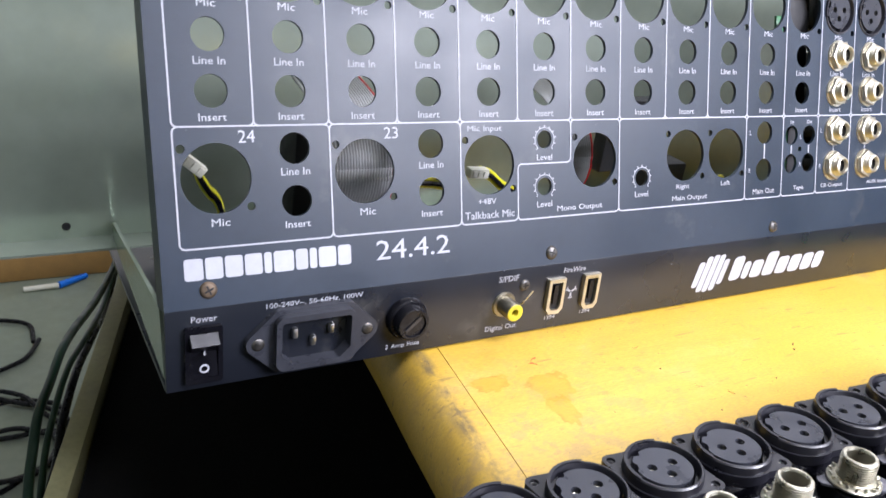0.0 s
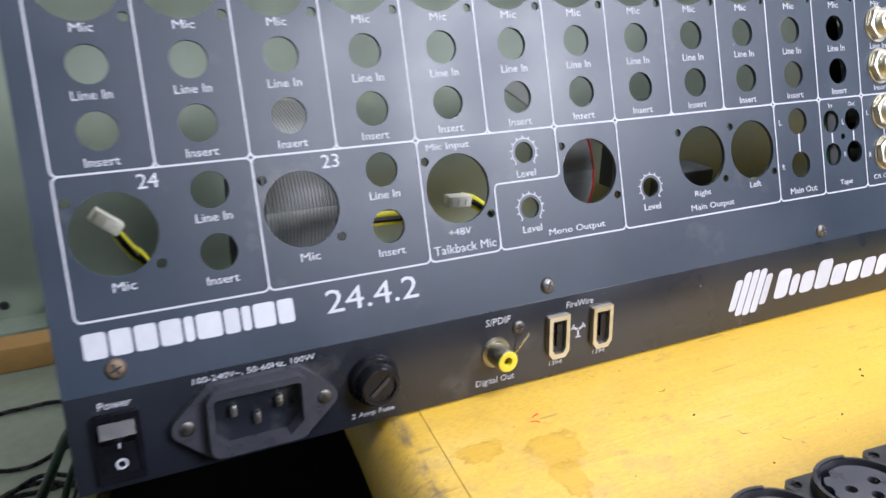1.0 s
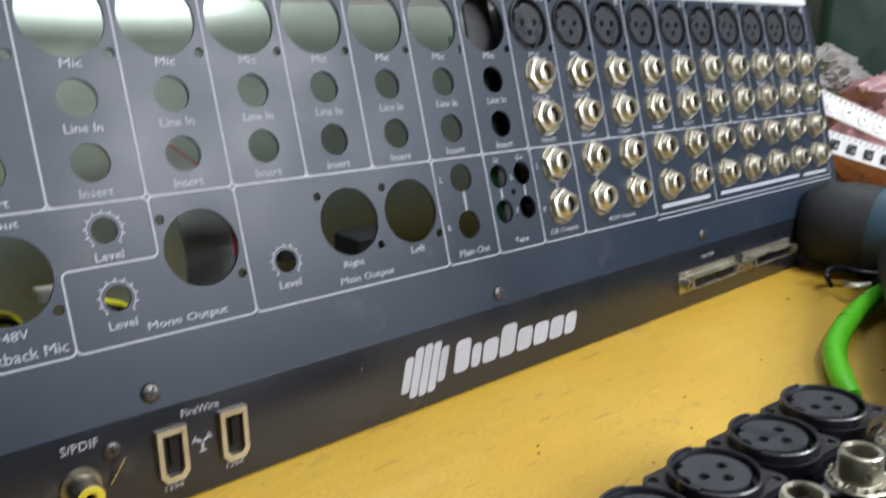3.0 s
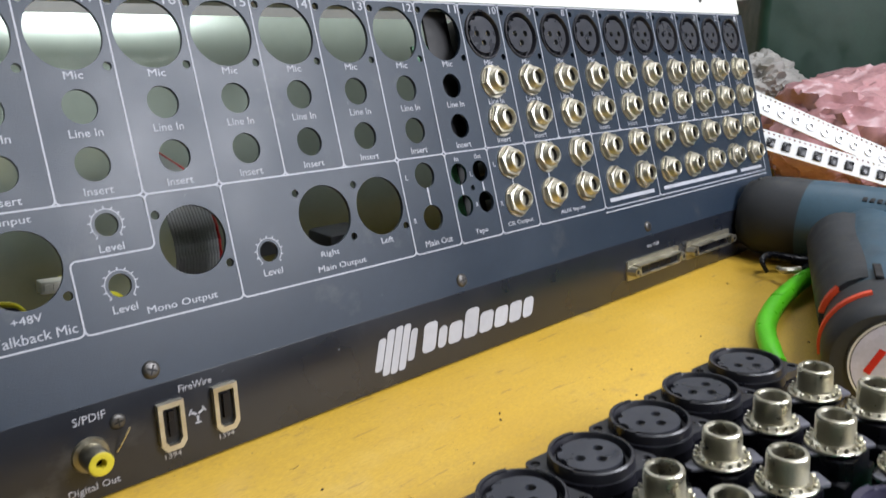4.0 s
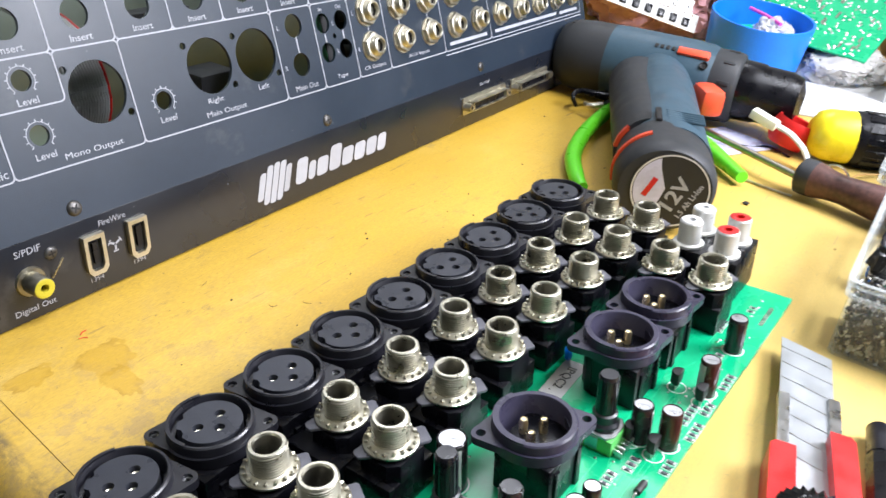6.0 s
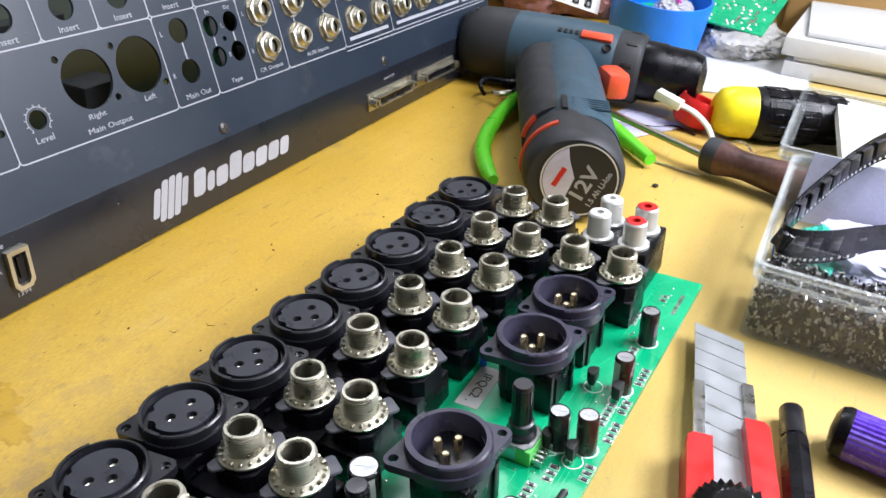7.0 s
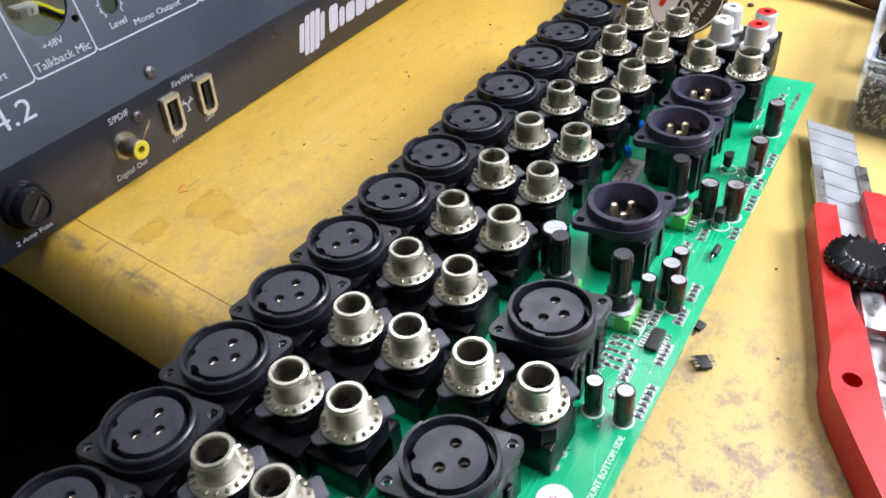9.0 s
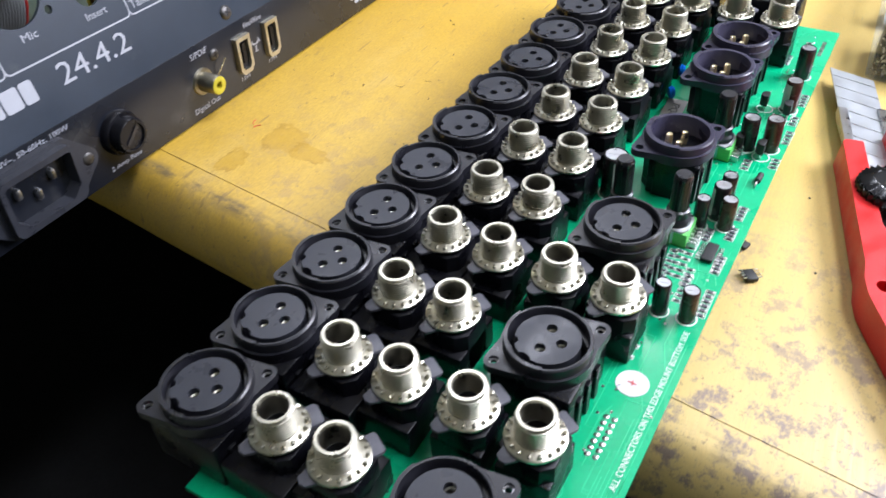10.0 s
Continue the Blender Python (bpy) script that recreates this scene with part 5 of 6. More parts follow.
def power_drill():
    d = thing("power_drill", "blue-grey and charcoal cordless drill lying on its side on the bench", "drill", frame_on((0.566, -0.066, 0.0272), (0.09, -1, 0)))

    def turned(name, prof, material, label="", m=I4):
        bm = bmesh.new()
        lathe(bm, [(r * 0.87, x) for r, x in prof], 40, m @ TURN_X)
        return part(name, bm, material, d, label)
    turned("motor_cover", [(0, -0.080), (0.016, -0.0795), (0.024, -0.076), (0.0285, -0.068), (0.0302, -0.055), (0.0305, -0.038)], M_DRILLK, "charcoal rubber motor cover")
    turned("housing", [(0.0303, -0.039), (0.0310, -0.030), (0.0310, 0.020), (0.0300, 0.032), (0.0285, 0.036)], M_DRILLB, "blue-grey moulded housing")
    turned("clutch_ring", [(0.0283, 0.034), (0.0285, 0.040), (0.0278, 0.052), (0.0262, 0.054), (0.0240, 0.055)], M_DRILLK)
    turned("chuck", [(0.0235, 0.054), (0.0238, 0.058), (0.0232, 0.068), (0.0222, 0.070), (0.0216, 0.086), (0.0185, 0.094), (0.0090, 0.097), (0.0070, 0.094), (0, 0.094)], M_BLACK, "black chuck")
    for k in range(10):
        a = 2 * math.pi * k / 10
        bm = bmesh.new()
        box(bm, 0.0425, 0.0500, -0.0015, 0.0015, 0.0240, 0.0251, 0.0004, Matrix.Rotation(a, 4, "X"))
        part("clutch_rib", bm, M_DRILLK, d)
    # handle towards +y of this frame is away from the chuck's right; it leaves the body sideways
    h0, h1 = Vector((0.002, -0.016, -0.003)), Vector((0.0594, -0.2041, -0.0034))
    hl = (h1 - h0).length - 0.0306
    hd = (h1 - h0).normalized()
    bm = bmesh.new()
    sweep(bm, [h0, h0 + hd * 0.045, h0 + hd * 0.10, h0 + hd * hl], [0.0215, 0.0228, 0.0228, 0.0236], 28, 6, 0.97)
    part("handle", bm, M_DRILLB, d, "blue-grey handle")
    bm = bmesh.new()
    sweep(bm, [h0 + hd * 0.016 + Vector((-0.0150, 0, 0)), h0 + hd * 0.07 + Vector((-0.0135, 0, 0)), h0 + hd * 0.150 + Vector((-0.0085, 0, 0))], [0.0195, 0.0190, 0.0205], 24, 6, 0.98)
    part("grip_pad", bm, M_DRILLK, d, "charcoal rubber grip")
    bm = bmesh.new()
    box(bm, -0.010, 0.010, -0.0016, 0.0016, -0.0006, 0.0012, 0.0004, frame_on(h0 + hd * (hl - 0.016) + Vector((-0.009, 0, 0.0222)), hd))
    part("latch_slot", bm, M_DARK, d, "black slot in the handle")
    bz = frame_on(h0 + hd * hl, hd)
    bm = bmesh.new()
    lathe(bm, [(0.0222, -0.012), (0.0230, 0.0), (0.0234, 0.012), (0.0234, 0.022), (0.0222, 0.0285), (0.0206, 0.0305), (0, 0.0305)], 48, bz @ T(0, -0.0025, 0) @ Matrix.Diagonal((1, 1.10, 1, 1)) @ TURN_X)
    bat = part("battery", bm, M_DRILLK, d, "charcoal battery pack with a round label")
    face = bz @ T(0.0306, 0, 0) @ Matrix(((0, 0, 1, 0), (1, 0, 0, 0), (0, 1, 0, 0), (0, 0, 0, 1))) @ Matrix.Diagonal((0.835, 0.835, 1, 1))
    bm = bmesh.new()
    prism(bm, circle(0, 0, 0.0236, 48), 0, 0.0003)
    part("label_disc", bm, M_ICBLK, bat, "black round label", face)
    bm = bmesh.new()
    prism(bm, circle(0, 0, 0.0228, 48), 0.0003, 0.0004, holes=[circle(0, 0, 0.0219, 48)])
    part("label_ring", bm, M_PAPER, bat, "", face)
    bm = bmesh.new()
    arc = [q for q in circle(0, 0, 0.0214, 60) if q[0] < -0.0080]
    arc.sort(key=lambda q: math.atan2(q[1], q[0]) % (2 * math.pi))
    prism(bm, arc[:-3] + [(-0.0075, -0.0140), (-0.0030, 0.0010), (-0.0075, 0.0130)], 0.0003, 0.0004)
    part("label_field", bm, M_LILAC, bat, "pale field of the label", face)
    bm = bmesh.new()
    prism(bm, [(-0.0065, -0.0016), (0.0065, -0.0016), (0.0065, 0.0016), (-0.0065, 0.0016)], 0.0004, 0.0005)
    part("brand_bar", bm, M_RED, bat, "", face @ T(-0.0120, 0.0010, 0) @ Matrix.Rotation(radians(66), 4, "Z"))
    text("12V", 0.0215, 0.0095, bat, face @ T(0.0035, -0.0010, 0.0004) @ Matrix.Rotation(radians(66), 4, "Z"))
    text("1.5 Ah Li-Ion", 0.0240, 0.0036, bat, face @ T(0.0122, -0.0045, 0.0004) @ Matrix.Rotation(radians(66), 4, "Z"))
    for k, (f, w) in enumerate(((hl - 0.014, 0.0022), (hl + 0.012, 0.0016))):
        bm = bmesh.new()
        q = frame_on(h0 + hd * f, hd) @ T(0, -0.0025, 0) @ Matrix.Diagonal((1, 1.10, 1, 1))
        lathe(bm, [(0.0225, -w), (0.0245, -w), (0.0245, w), (0.0225, w)], 48, q @ TURN_X, arc=((19, 23), (15, 26))[k])
        part("accent_band", bm, M_REDO, d, "orange-red accent")
    bm = bmesh.new()
    box(bm, -0.012, 0.012, -0.008, 0.008, -0.009, 0.009, 0.004, frame_on(Vector((0.0420, -0.0420, 0.000)), (0.5, -0.8, 0)))
    part("trigger", bm, M_REDO, d, "orange-red trigger")
    bm = bmesh.new()
    box(bm, -0.011, 0.011, -0.003, 0.003, -0.002, 0.002, 0.001, frame_on(Vector((0.022, -0.0165, 0.0212)), (1, 0, 0), (0, -0.62, 0.78)))
    part("direction_switch", bm, M_REDO, d, "orange-red direction slider")
    for x, y in ((-0.030, -0.0200), (0.031, -0.0215), (-0.068, -0.004)):
        bm = bmesh.new()
        z = math.sqrt(max(0.0271 ** 2 - y * y, 1e-5)) - (0.0005 if x > -0.03 else 0.0030)
        lathe(bm, [(0, -0.0004), (0.0015, -0.0004), (0.0026, 0.0006), (0.0030, 0)], 16, T(x, y, z) @ pose(0, 0, 0, 50 if x > -0.05 else 10))
        part("case_screw", bm, M_DARK, d)
    for k in range(4):
        bm = bmesh.new()
        box(bm, -0.0012, 0.0012, -0.0016, 0.0016, -0.0006, 0.0005, 0.0002, frame_on(Vector((-0.004 + 0.0040 * k, -0.0160, 0.0218)), (1, 0, 0), (0, -0.60, 0.80)))
        part("vent_slot", bm, M_DARK, d)
    for k in range(5):
        bm = bmesh.new()
        q = frame_on(h0 + hd * (0.136 + 0.0036 * k) + Vector((0.006, 0, 0.0218)), (1, 0.2, 0))
        box(bm, -0.010, 0.010, -0.0006, 0.0006, -0.0008, 0.0008, 0.0003, q)
        part("grip_rib", bm, M_DRILLB, d)


power_drill()


def utility_knife():
    k = thing("utility_knife", "red plastic snap-off utility knife with its blade out", "utility knife", frame_on((0.198, -0.2490, 0.0), (0.978, 0.200, 0)))
    bm = bmesh.new()
    left = [(0.032, 0.0130), (0.034, 0.0115), (0.034, 0.0052), (-0.020, 0.0050), (-0.032, 0.0024), (-0.088, 0.0008), (-0.088, -0.0076), (-0.030, -0.0070), (0.047, -0.0052), (0.047, -0.0115), (0.045, -0.0130), (-0.030, -0.0142), (-0.075, -0.0150), (-0.104, -0.0120), (-0.110, -0.0060), (-0.106, 0.0020), (-0.085, 0.0078), (-0.070, 0.0118), (-0.060, 0.0142), (-0.052, 0.0145), (-0.044, 0.0133)]
    prism(bm, left, 0.0006, 0.0120, holes=[circle(-0.055, 0.0085, 0.0028, 20)], bev=0.0014)
    part("handle", bm, M_RED, k, "grained red plastic handle")
    bm = bmesh.new()
    prism(bm, [(-0.092, -0.0084), (0.066, -0.0098), (0.070, -0.0098), (0.070, 0.0098), (0.062, 0.0098), (-0.030, 0.0066), (-0.092, 0.0016)], 0.0030, 0.0062)
    for s in (-1, 1):
        box(bm, 0.000, 0.068 if s > 0 else 0.072, s * 0.0084 - 0.0020, s * 0.0084 + 0.0020, 0.0058, 0.0082, 0.0005)
    part("sleeve", bm, M_STEEL, k, "pressed steel sleeve")
    bm = bmesh.new()
    prism(bm, [(-0.030, -0.0085), (0.100, -0.0085), (0.1075, 0.0098), (-0.030, 0.0098)], 0.0064, 0.0070)
    part("blade", bm, M_BLADE, k, "grey steel blade with snap lines")
    for i in range(7):
        bm = bmesh.new()
        x = 0.030 + 0.0105 * i
        prism(bm, [(x, -0.0084), (x + 0.00045, -0.0084), (x + 0.0075, 0.0097), (x + 0.0070, 0.0097)], 0.0070, 0.00712)
        part("snap_line", bm, M_STEEL, k)
    bm = bmesh.new()
    n = 52
    o = [((0.0122 if i % 2 else 0.0112) * math.cos(2 * math.pi * i / n), (0.0122 if i % 2 else 0.0112) * math.sin(2 * math.pi * i / n)) for i in range(n)]
    prism(bm, o, 0.0105, 0.0150, bev=0.0004)
    out = [bm.verts.new((p[0] * 0.98, p[1] * 0.98, 0.0160 if i % 2 else 0.0149)) for i, p in enumerate(o)]
    mid = [bm.verts.new((0.0074 * math.cos(2 * math.pi * i / n), 0.0074 * math.sin(2 * math.pi * i / n), 0.0174 if i % 2 else 0.0166)) for i in range(n)]
    top = [bm.verts.new((0.0062 * math.cos(2 * math.pi * i / n), 0.0062 * math.sin(2 * math.pi * i / n), 0.0170)) for i in range(n)]
    for i in range(n):
        j = (i + 1) % n
        bm.faces.new((out[i], out[j], mid[j], mid[i]))
        bm.faces.new((mid[i], mid[j], top[j], top[i]))
    bm.faces.new(top)
    part("lock_wheel", bm, M_GLOSS, k, "fluted black lock wheel")
    bm = bmesh.new()
    box(bm, -0.030, -0.012, -0.0056, 0.0022, 0.0064, 0.0112, 0.0010)
    part("slider", bm, M_STEEL, k, "bright steel slider")
    bm = bmesh.new()
    for i in range(4):
        box(bm, -0.101 + 0.004 * i, -0.0985 + 0.004 * i, -0.010, -0.004, 0.0119, 0.0123)
    part("moulded_marks", bm, M_RED, k)


utility_knife()


def pen():
    p = thing("pen", "slim black plastic pen lying beside the red knife", "pen", frame_on((0.268, -0.2585, 0.0050), (-0.975, -0.160, 0)))
    bm = bmesh.new()
    lathe(bm, [(0, -0.0005), (0.0032, 0.0), (0.0040, 0.0010), (0.0042, 0.0160), (0.0044, 0.0165)], 20, TURN_X)
    part("end_cap", bm, M_XLR, p, "worn dark end cap")
    bm = bmesh.new()
    lathe(bm, [(0.0042, 0.0160), (0.0048, 0.0185), (0.0049, 0.120), (0.0030, 0.135), (0.0008, 0.142), (0, 0.142)], 8, TURN_X)
    part("barrel", bm, M_BLACK, p)


pen()


def marker():
    p = thing("marker", "purple barrelled marker with a black end, lying on the bench", "marker", frame_on((0.2600, -0.2715, 0.0090), (-0.10, -1, 0)))
    bm = bmesh.new()
    lathe(bm, [(0, -0.001), (0.0055, -0.0005), (0.0080, 0.0008), (0.0089, 0.0030), (0.0089, 0.0046)], 32, TURN_X)
    part("end_cap", bm, M_BLACK, p)
    bm = bmesh.new()
    n = 60
    rings = []
    for x in (0.0044, 0.0500):
        rings.append([bm.verts.new((x, (0.0087 if i % 2 else 0.0083) * math.cos(2 * math.pi * i / n), (0.0087 if i % 2 else 0.0083) * math.sin(2 * math.pi * i / n))) for i in range(n)])
    for i in range(n):
        bm.faces.new((rings[0][i], rings[0][(i + 1) % n], rings[1][(i + 1) % n], rings[1][i]))
    part("barrel", bm, M_PURPLE, p, "ribbed purple barrel")
    bm = bmesh.new()
    lathe(bm, [(0.0086, 0.050), (0.0088, 0.090), (0.0050, 0.096), (0, 0.096)], 32, TURN_X)
    part("cap", bm, M_BLACK, p)


marker()


def pliers():
    p = thing("pliers", "pliers with lime green grips lying half under the drill", "pliers")
    bm = bmesh.new()
    sweep(bm, [(0.515, -0.052, 0.008), (0.497, -0.054, 0.008), (0.457, -0.059, 0.0070), (0.418, -0.070, 0.0062), (0.391, -0.085, 0.0060), (0.380, -0.094, 0.0058)], [0.0042, 0.0049, 0.0050, 0.0049, 0.0046, 0.0030], 14, 6, 0.95)
    part("grip", bm, M_GRIP, p)
    bm = bmesh.new()
    sweep(bm, [(0.540, -0.078, 0.007), (0.515, -0.108, 0.007), (0.490, -0.132, 0.0068), (0.463, -0.158, 0.0062)], [0.0046, 0.0054, 0.0054, 0.0038], 14, 6, 0.95)
    part("grip", bm, M_GRIP, p)
    bm = bmesh.new()
    sweep(bm, [(0.512, -0.050, 0.008), (0.530, -0.047, 0.008), (0.548, -0.052, 0.008), (0.556, -0.064, 0.008), (0.540, -0.078, 0.007)], [0.0040, 0.0055, 0.0070, 0.0055, 0.0040], 12, 6, 0.7)
    part("joint", bm, M_BLACK, p, "blackened steel joint")
    bm = bmesh.new()
    sweep(bm, [(0.545, -0.050, 0.008), (0.535, -0.034, 0.009), (0.522, -0.024, 0.012), (0.512, -0.024, 0.010), (0.512, -0.028, 0.004)], [0.0040, 0.0030, 0.0022, 0.0016, 0.0012], 10, 6)
    part("jaw", bm, M_BLACK, p)
    bm = bmesh.new()
    sweep(bm, [(0.512, -0.047, 0.010), (0.506, -0.040, 0.009), (0.512, -0.034, 0.008)], [0.0020, 0.0020, 0.0015], 8)
    part("spring", bm, M_BRASS, p)


pliers()


def screwdrivers():
    p = thing("screwdriver", "fat yellow and black handled screwdriver lying on the bench", "screwdriver", frame_on((0.548, -0.176, 0.0175), (0.40, -0.917, 0)))
    bm = bmesh.new()
    lathe(bm, [(0, -0.001), (0.0090, 0.0), (0.0145, 0.004), (0.0165, 0.010), (0.0170, 0.0245)], 36, TURN_X)
    part("end_cap", bm, M_YELP, p, "yellow end cap")
    bm = bmesh.new()
    lathe(bm, [(0.0168, 0.0245), (0.0176, 0.027), (0.0172, 0.060), (0.0140, 0.085), (0.0110, 0.110), (0.0100, 0.115)], 36, TURN_X)
    part("grip", bm, M_BLACK, p, "ribbed black grip")
    for r in range(3):
        for i in range(14):
            bm = bmesh.new()
            q = Matrix.Rotation(2 * math.pi * i / 14, 4, "X")
            rr = (0.0174, 0.0168, 0.0152)[r]
            box(bm, 0.030 + 0.018 * r, 0.045 + 0.018 * r, -0.0026, 0.0026, rr - 0.002, rr + 0.0008, 0.0006, q, 1)
            part("grip_rib", bm, M_BLACK, p)
    bm = bmesh.new()
    lathe(bm, [(0.0100, 0.115), (0.0095, 0.118), (0.0095, 0.150), (0.004, 0.153), (0, 0.153)], 30, TURN_X)
    part("collar", bm, M_YELP, p, "yellow collar")
    w = thing("screwdriver", "worn screwdriver with a chipped brown handle and steel shaft", "screwdriver", frame_on((0.478, -0.1860, 0.0125), (-0.26, -0.965, 0)))
    bm = bmesh.new()
    lathe(bm, [(0, 0), (0.0070, 0.0005), (0.0098, 0.004), (0.0104, 0.010), (0.0086, 0.018), (0.0080, 0.026), (0.0096, 0.042), (0.0104, 0.056), (0.0100, 0.080), (0.006, 0.090), (0, 0.090)], 26, TURN_X)
    part("handle", bm, M_WOODH, w, "worn brown handle")
    bm = bmesh.new()
    lathe(bm, [(0, 0.0), (0.0022, 0.0), (0.0022, 0.085), (0.0015, 0.090), (0, 0.090)], 14, pose(0, 0, -0.002, 0, 0, 0) @ Matrix.Rotation(math.pi, 4, "Z") @ pose(0, 0, 0, 0, 0, -14) @ TURN_X)
    part("shaft", bm, M_SCREWL, w, "dull steel shaft")
    bm = bmesh.new()
    lathe(bm, [(0.0078, -0.0006), (0.0104, 0.001), (0.0106, 0.008), (0.0098, 0.010)], 26, TURN_X)
    part("ferrule", bm, M_DRILLK, w)


screwdrivers()


def small_clutter():
    bm = bmesh.new()
    lathe(bm, [(0, 0.0005), (0.0140, 0.0), (0.0165, 0.004), (0.0172, 0.016), (0.0155, 0.020), (0.0140, 0.0195), (0.0135, 0.006), (0, 0.005)], 30)
    solo("plastic_dish", bm, M_RED, "small round red plastic dish tilted against the yellow screwdriver", "dish", pose(0.552, -0.162, 0.0040, 14, 8, 0) @ Matrix.Diagonal((0.8, 0.8, 0.9, 1)))
    lead = thing("connector_lead", "white connector lead draped over the red cap", "cable")
    bm = bmesh.new()
    box(bm, -0.009, 0.009, -0.0042, 0.0042, -0.003, 0.003, 0.0008, frame_on((0.528, -0.150, 0.024), (0.1, 0.95, 0.25)))
    part("plug", bm, M_CREAM, lead)
    for k in range(3):
        bm = bmesh.new()
        o = 0.0022 * k
        sweep(bm, [(0.527 + o, -0.157, 0.022), (0.525 + o, -0.168, 0.019), (0.522 + o, -0.178, 0.013), (0.516 + o, -0.186, 0.005), (0.505 + 3 * o, -0.198, 0.002)], 0.0012, 8)
        part("lead_wire", bm, M_PAPER, lead)
    runs = [[(0.532, -0.127, 0.001), (0.537, -0.144, 0.001), (0.546, -0.155, 0.0015), (0.538, -0.170, 0.001)],
            [(0.475, -0.159, 0.001), (0.472, -0.174, 0.001), (0.471, -0.186, 0.001)],
            [(0.515, -0.185, 0.002), (0.520, -0.200, 0.010), (0.505, -0.212, 0.006), (0.490, -0.214, 0.003)],
            [(0.500, -0.190, 0.001), (0.512, -0.205, 0.001), (0.530, -0.212, 0.004), (0.548, -0.222, 0.002)]]
    for i, r in enumerate(runs):
        bm = bmesh.new()
        sweep(bm, r, 0.0007, 6)
        solo("wire_offcut", bm, (M_BLACK, M_BRASS, M_SOLDER, M_CARD)[i], "thin bent wire offcut lying on the bench", "wire")
    # loose chips
    for n, (x, y, a, up) in enumerate(((0.1555, -0.2070, 70, 1), (0.1400, -0.2130, 35, 0))):
        c = thing("loose_chip", "tiny black chip lying loose on the yellow bench", "chip", pose(x, y, 0.0002, 180 if not up else 0, 0, a) @ T(0, 0, 0 if up else -0.0022), "loose chips")
        bm = bmesh.new()
        box(bm, -0.0026, 0.0026, -0.0020, 0.0020, 0.0004, 0.0019, 0.0003)
        part("chip_case", bm, M_ICBLK, c)
        for k in range(4):
            for s in (-1, 1):
                bm = bmesh.new()
                box(bm, -0.0021 + 0.00127 * k, -0.0016 + 0.00127 * k, s * 0.0027 - 0.0007, s * 0.0027 + 0.0007, 0.0002, 0.0006)
                part("chip_leg", bm, M_SOLDER, c)
    bm = bmesh.new()
    lathe(bm, [(0, 0), (0.0016, 0.0003), (0.0019, 0.0012), (0, 0.0022)], 7)
    solo("black_crumb", bm, M_DARK, "black plastic crumb on the bench", "crumb", T(0.4400, -0.1680, 0))
    random.seed(31)
    bm = bmesh.new()
    for k in range(70):
        x, y = random.uniform(0.11, 0.50), random.uniform(-0.30, -0.01)
        r = random.uniform(0.00012, 0.00035)
        box(bm, -r * random.uniform(1, 4), r, -r, r, 0, r, 0, pose(x, y, 0, 0, 0, random.uniform(0, 180)))
    tagged(part("bench_crumbs", bm, M_DARK), "specks of wire, solder and dirt on the bench", "crumbs", kind="stuff")
    for n, (x, y, a, c) in enumerate(((0.1930, -0.0480, -40, 0.0012), (0.2030, -0.0560, -75, 0.0008), (0.1860, -0.0160, 10, 0.0005))):
        bm = bmesh.new()
        sweep(bm, [(-0.0022, c, 0.0001), (-0.0008, -c * 0.6, 0.0001), (0.0008, -c * 0.3, 0.0001), (0.0020, c * 0.4, 0.0001)], [0.00003, 0.00010, 0.00009, 0.00003], 5, 4)
        solo("dark_fibre", bm, M_DARK, "hair-thin dark curled fibre lying on the bench", "fibre", pose(x, y, 0, 0, 0, a), "fibres on the bench")
    for x, y, a, m in ((0.1350, -0.0105, 20, M_RED), (0.1330, -0.0135, -30, M_REDO)):
        bm = bmesh.new()
        sweep(bm, [(-0.0016, 0, 0.0002), (0, 0.0003, 0.0003), (0.0016, 0, 0.0002)], 0.00018, 6, 3)
        solo("red_scrap", bm, m, "tiny red scrap of wire sleeve on the bench", "scrap", pose(x, y, 0, 0, 0, a))
    for x, y in ((0.2020, -0.2790), (0.1960, -0.2800), (0.1980, -0.2880)):
        bm = bmesh.new()
        sweep(bm, [(x - 0.002, y, 0.0003), (x, y + 0.001, 0.0012), (x + 0.003, y - 0.0008, 0.0004)], 0.0003, 5, 3)
        solo("pale_scrap", bm, M_LILAC, "tiny pale scrap lying beside the pen", "scrap")


small_clutter()


def open_box(name, label, x0, x1, y0, y1, h, dividers=(), t=0.0014, m=I4):
    b = thing(name, label, "storage box", m)
    bm = bmesh.new()
    prism(bm, rounded(x0, x1, y0, y1, 0.004), 0.0004, 0.0016)
    prism(bm, rounded(x0, x1, y0, y1, 0.004), 0.0016, h, holes=[rounded(x0 + t, x1 - t, y0 + t, y1 - t, 0.003)])
    prism(bm, rounded(x0 - 0.0012, x1 + 0.0012, y0 - 0.0012, y1 + 0.0012, 0.0045), h - 0.0022, h, holes=[rounded(x0 + t, x1 - t, y0 + t, y1 - t, 0.003)])
    part("tray", bm, M_CLEAR, b, "clear plastic tray")
    for z0, z1, g in ((h - 0.0070, h - 0.0056, 0.0016), (h - 0.0020, h + 0.0004, 0.0022)):
        bm = bmesh.new()
        prism(bm, rounded(x0 - g, x1 + g, y0 - g, y1 + g, 0.0048), z0, z1, holes=[rounded(x0 + 0.0001, x1 - 0.0001, y0 + 0.0001, y1 - 0.0001, 0.0038)])
        part("rim", bm, M_RIM, b, "milky thick rim")
    for x in dividers:
        bm = bmesh.new()
        box(bm, x - 0.0006, x + 0.0006, y0 + t, y1 - t, 0.0016, h - 0.004, 0.0002)
        part("divider", bm, M_CLEAR, b)
    return b


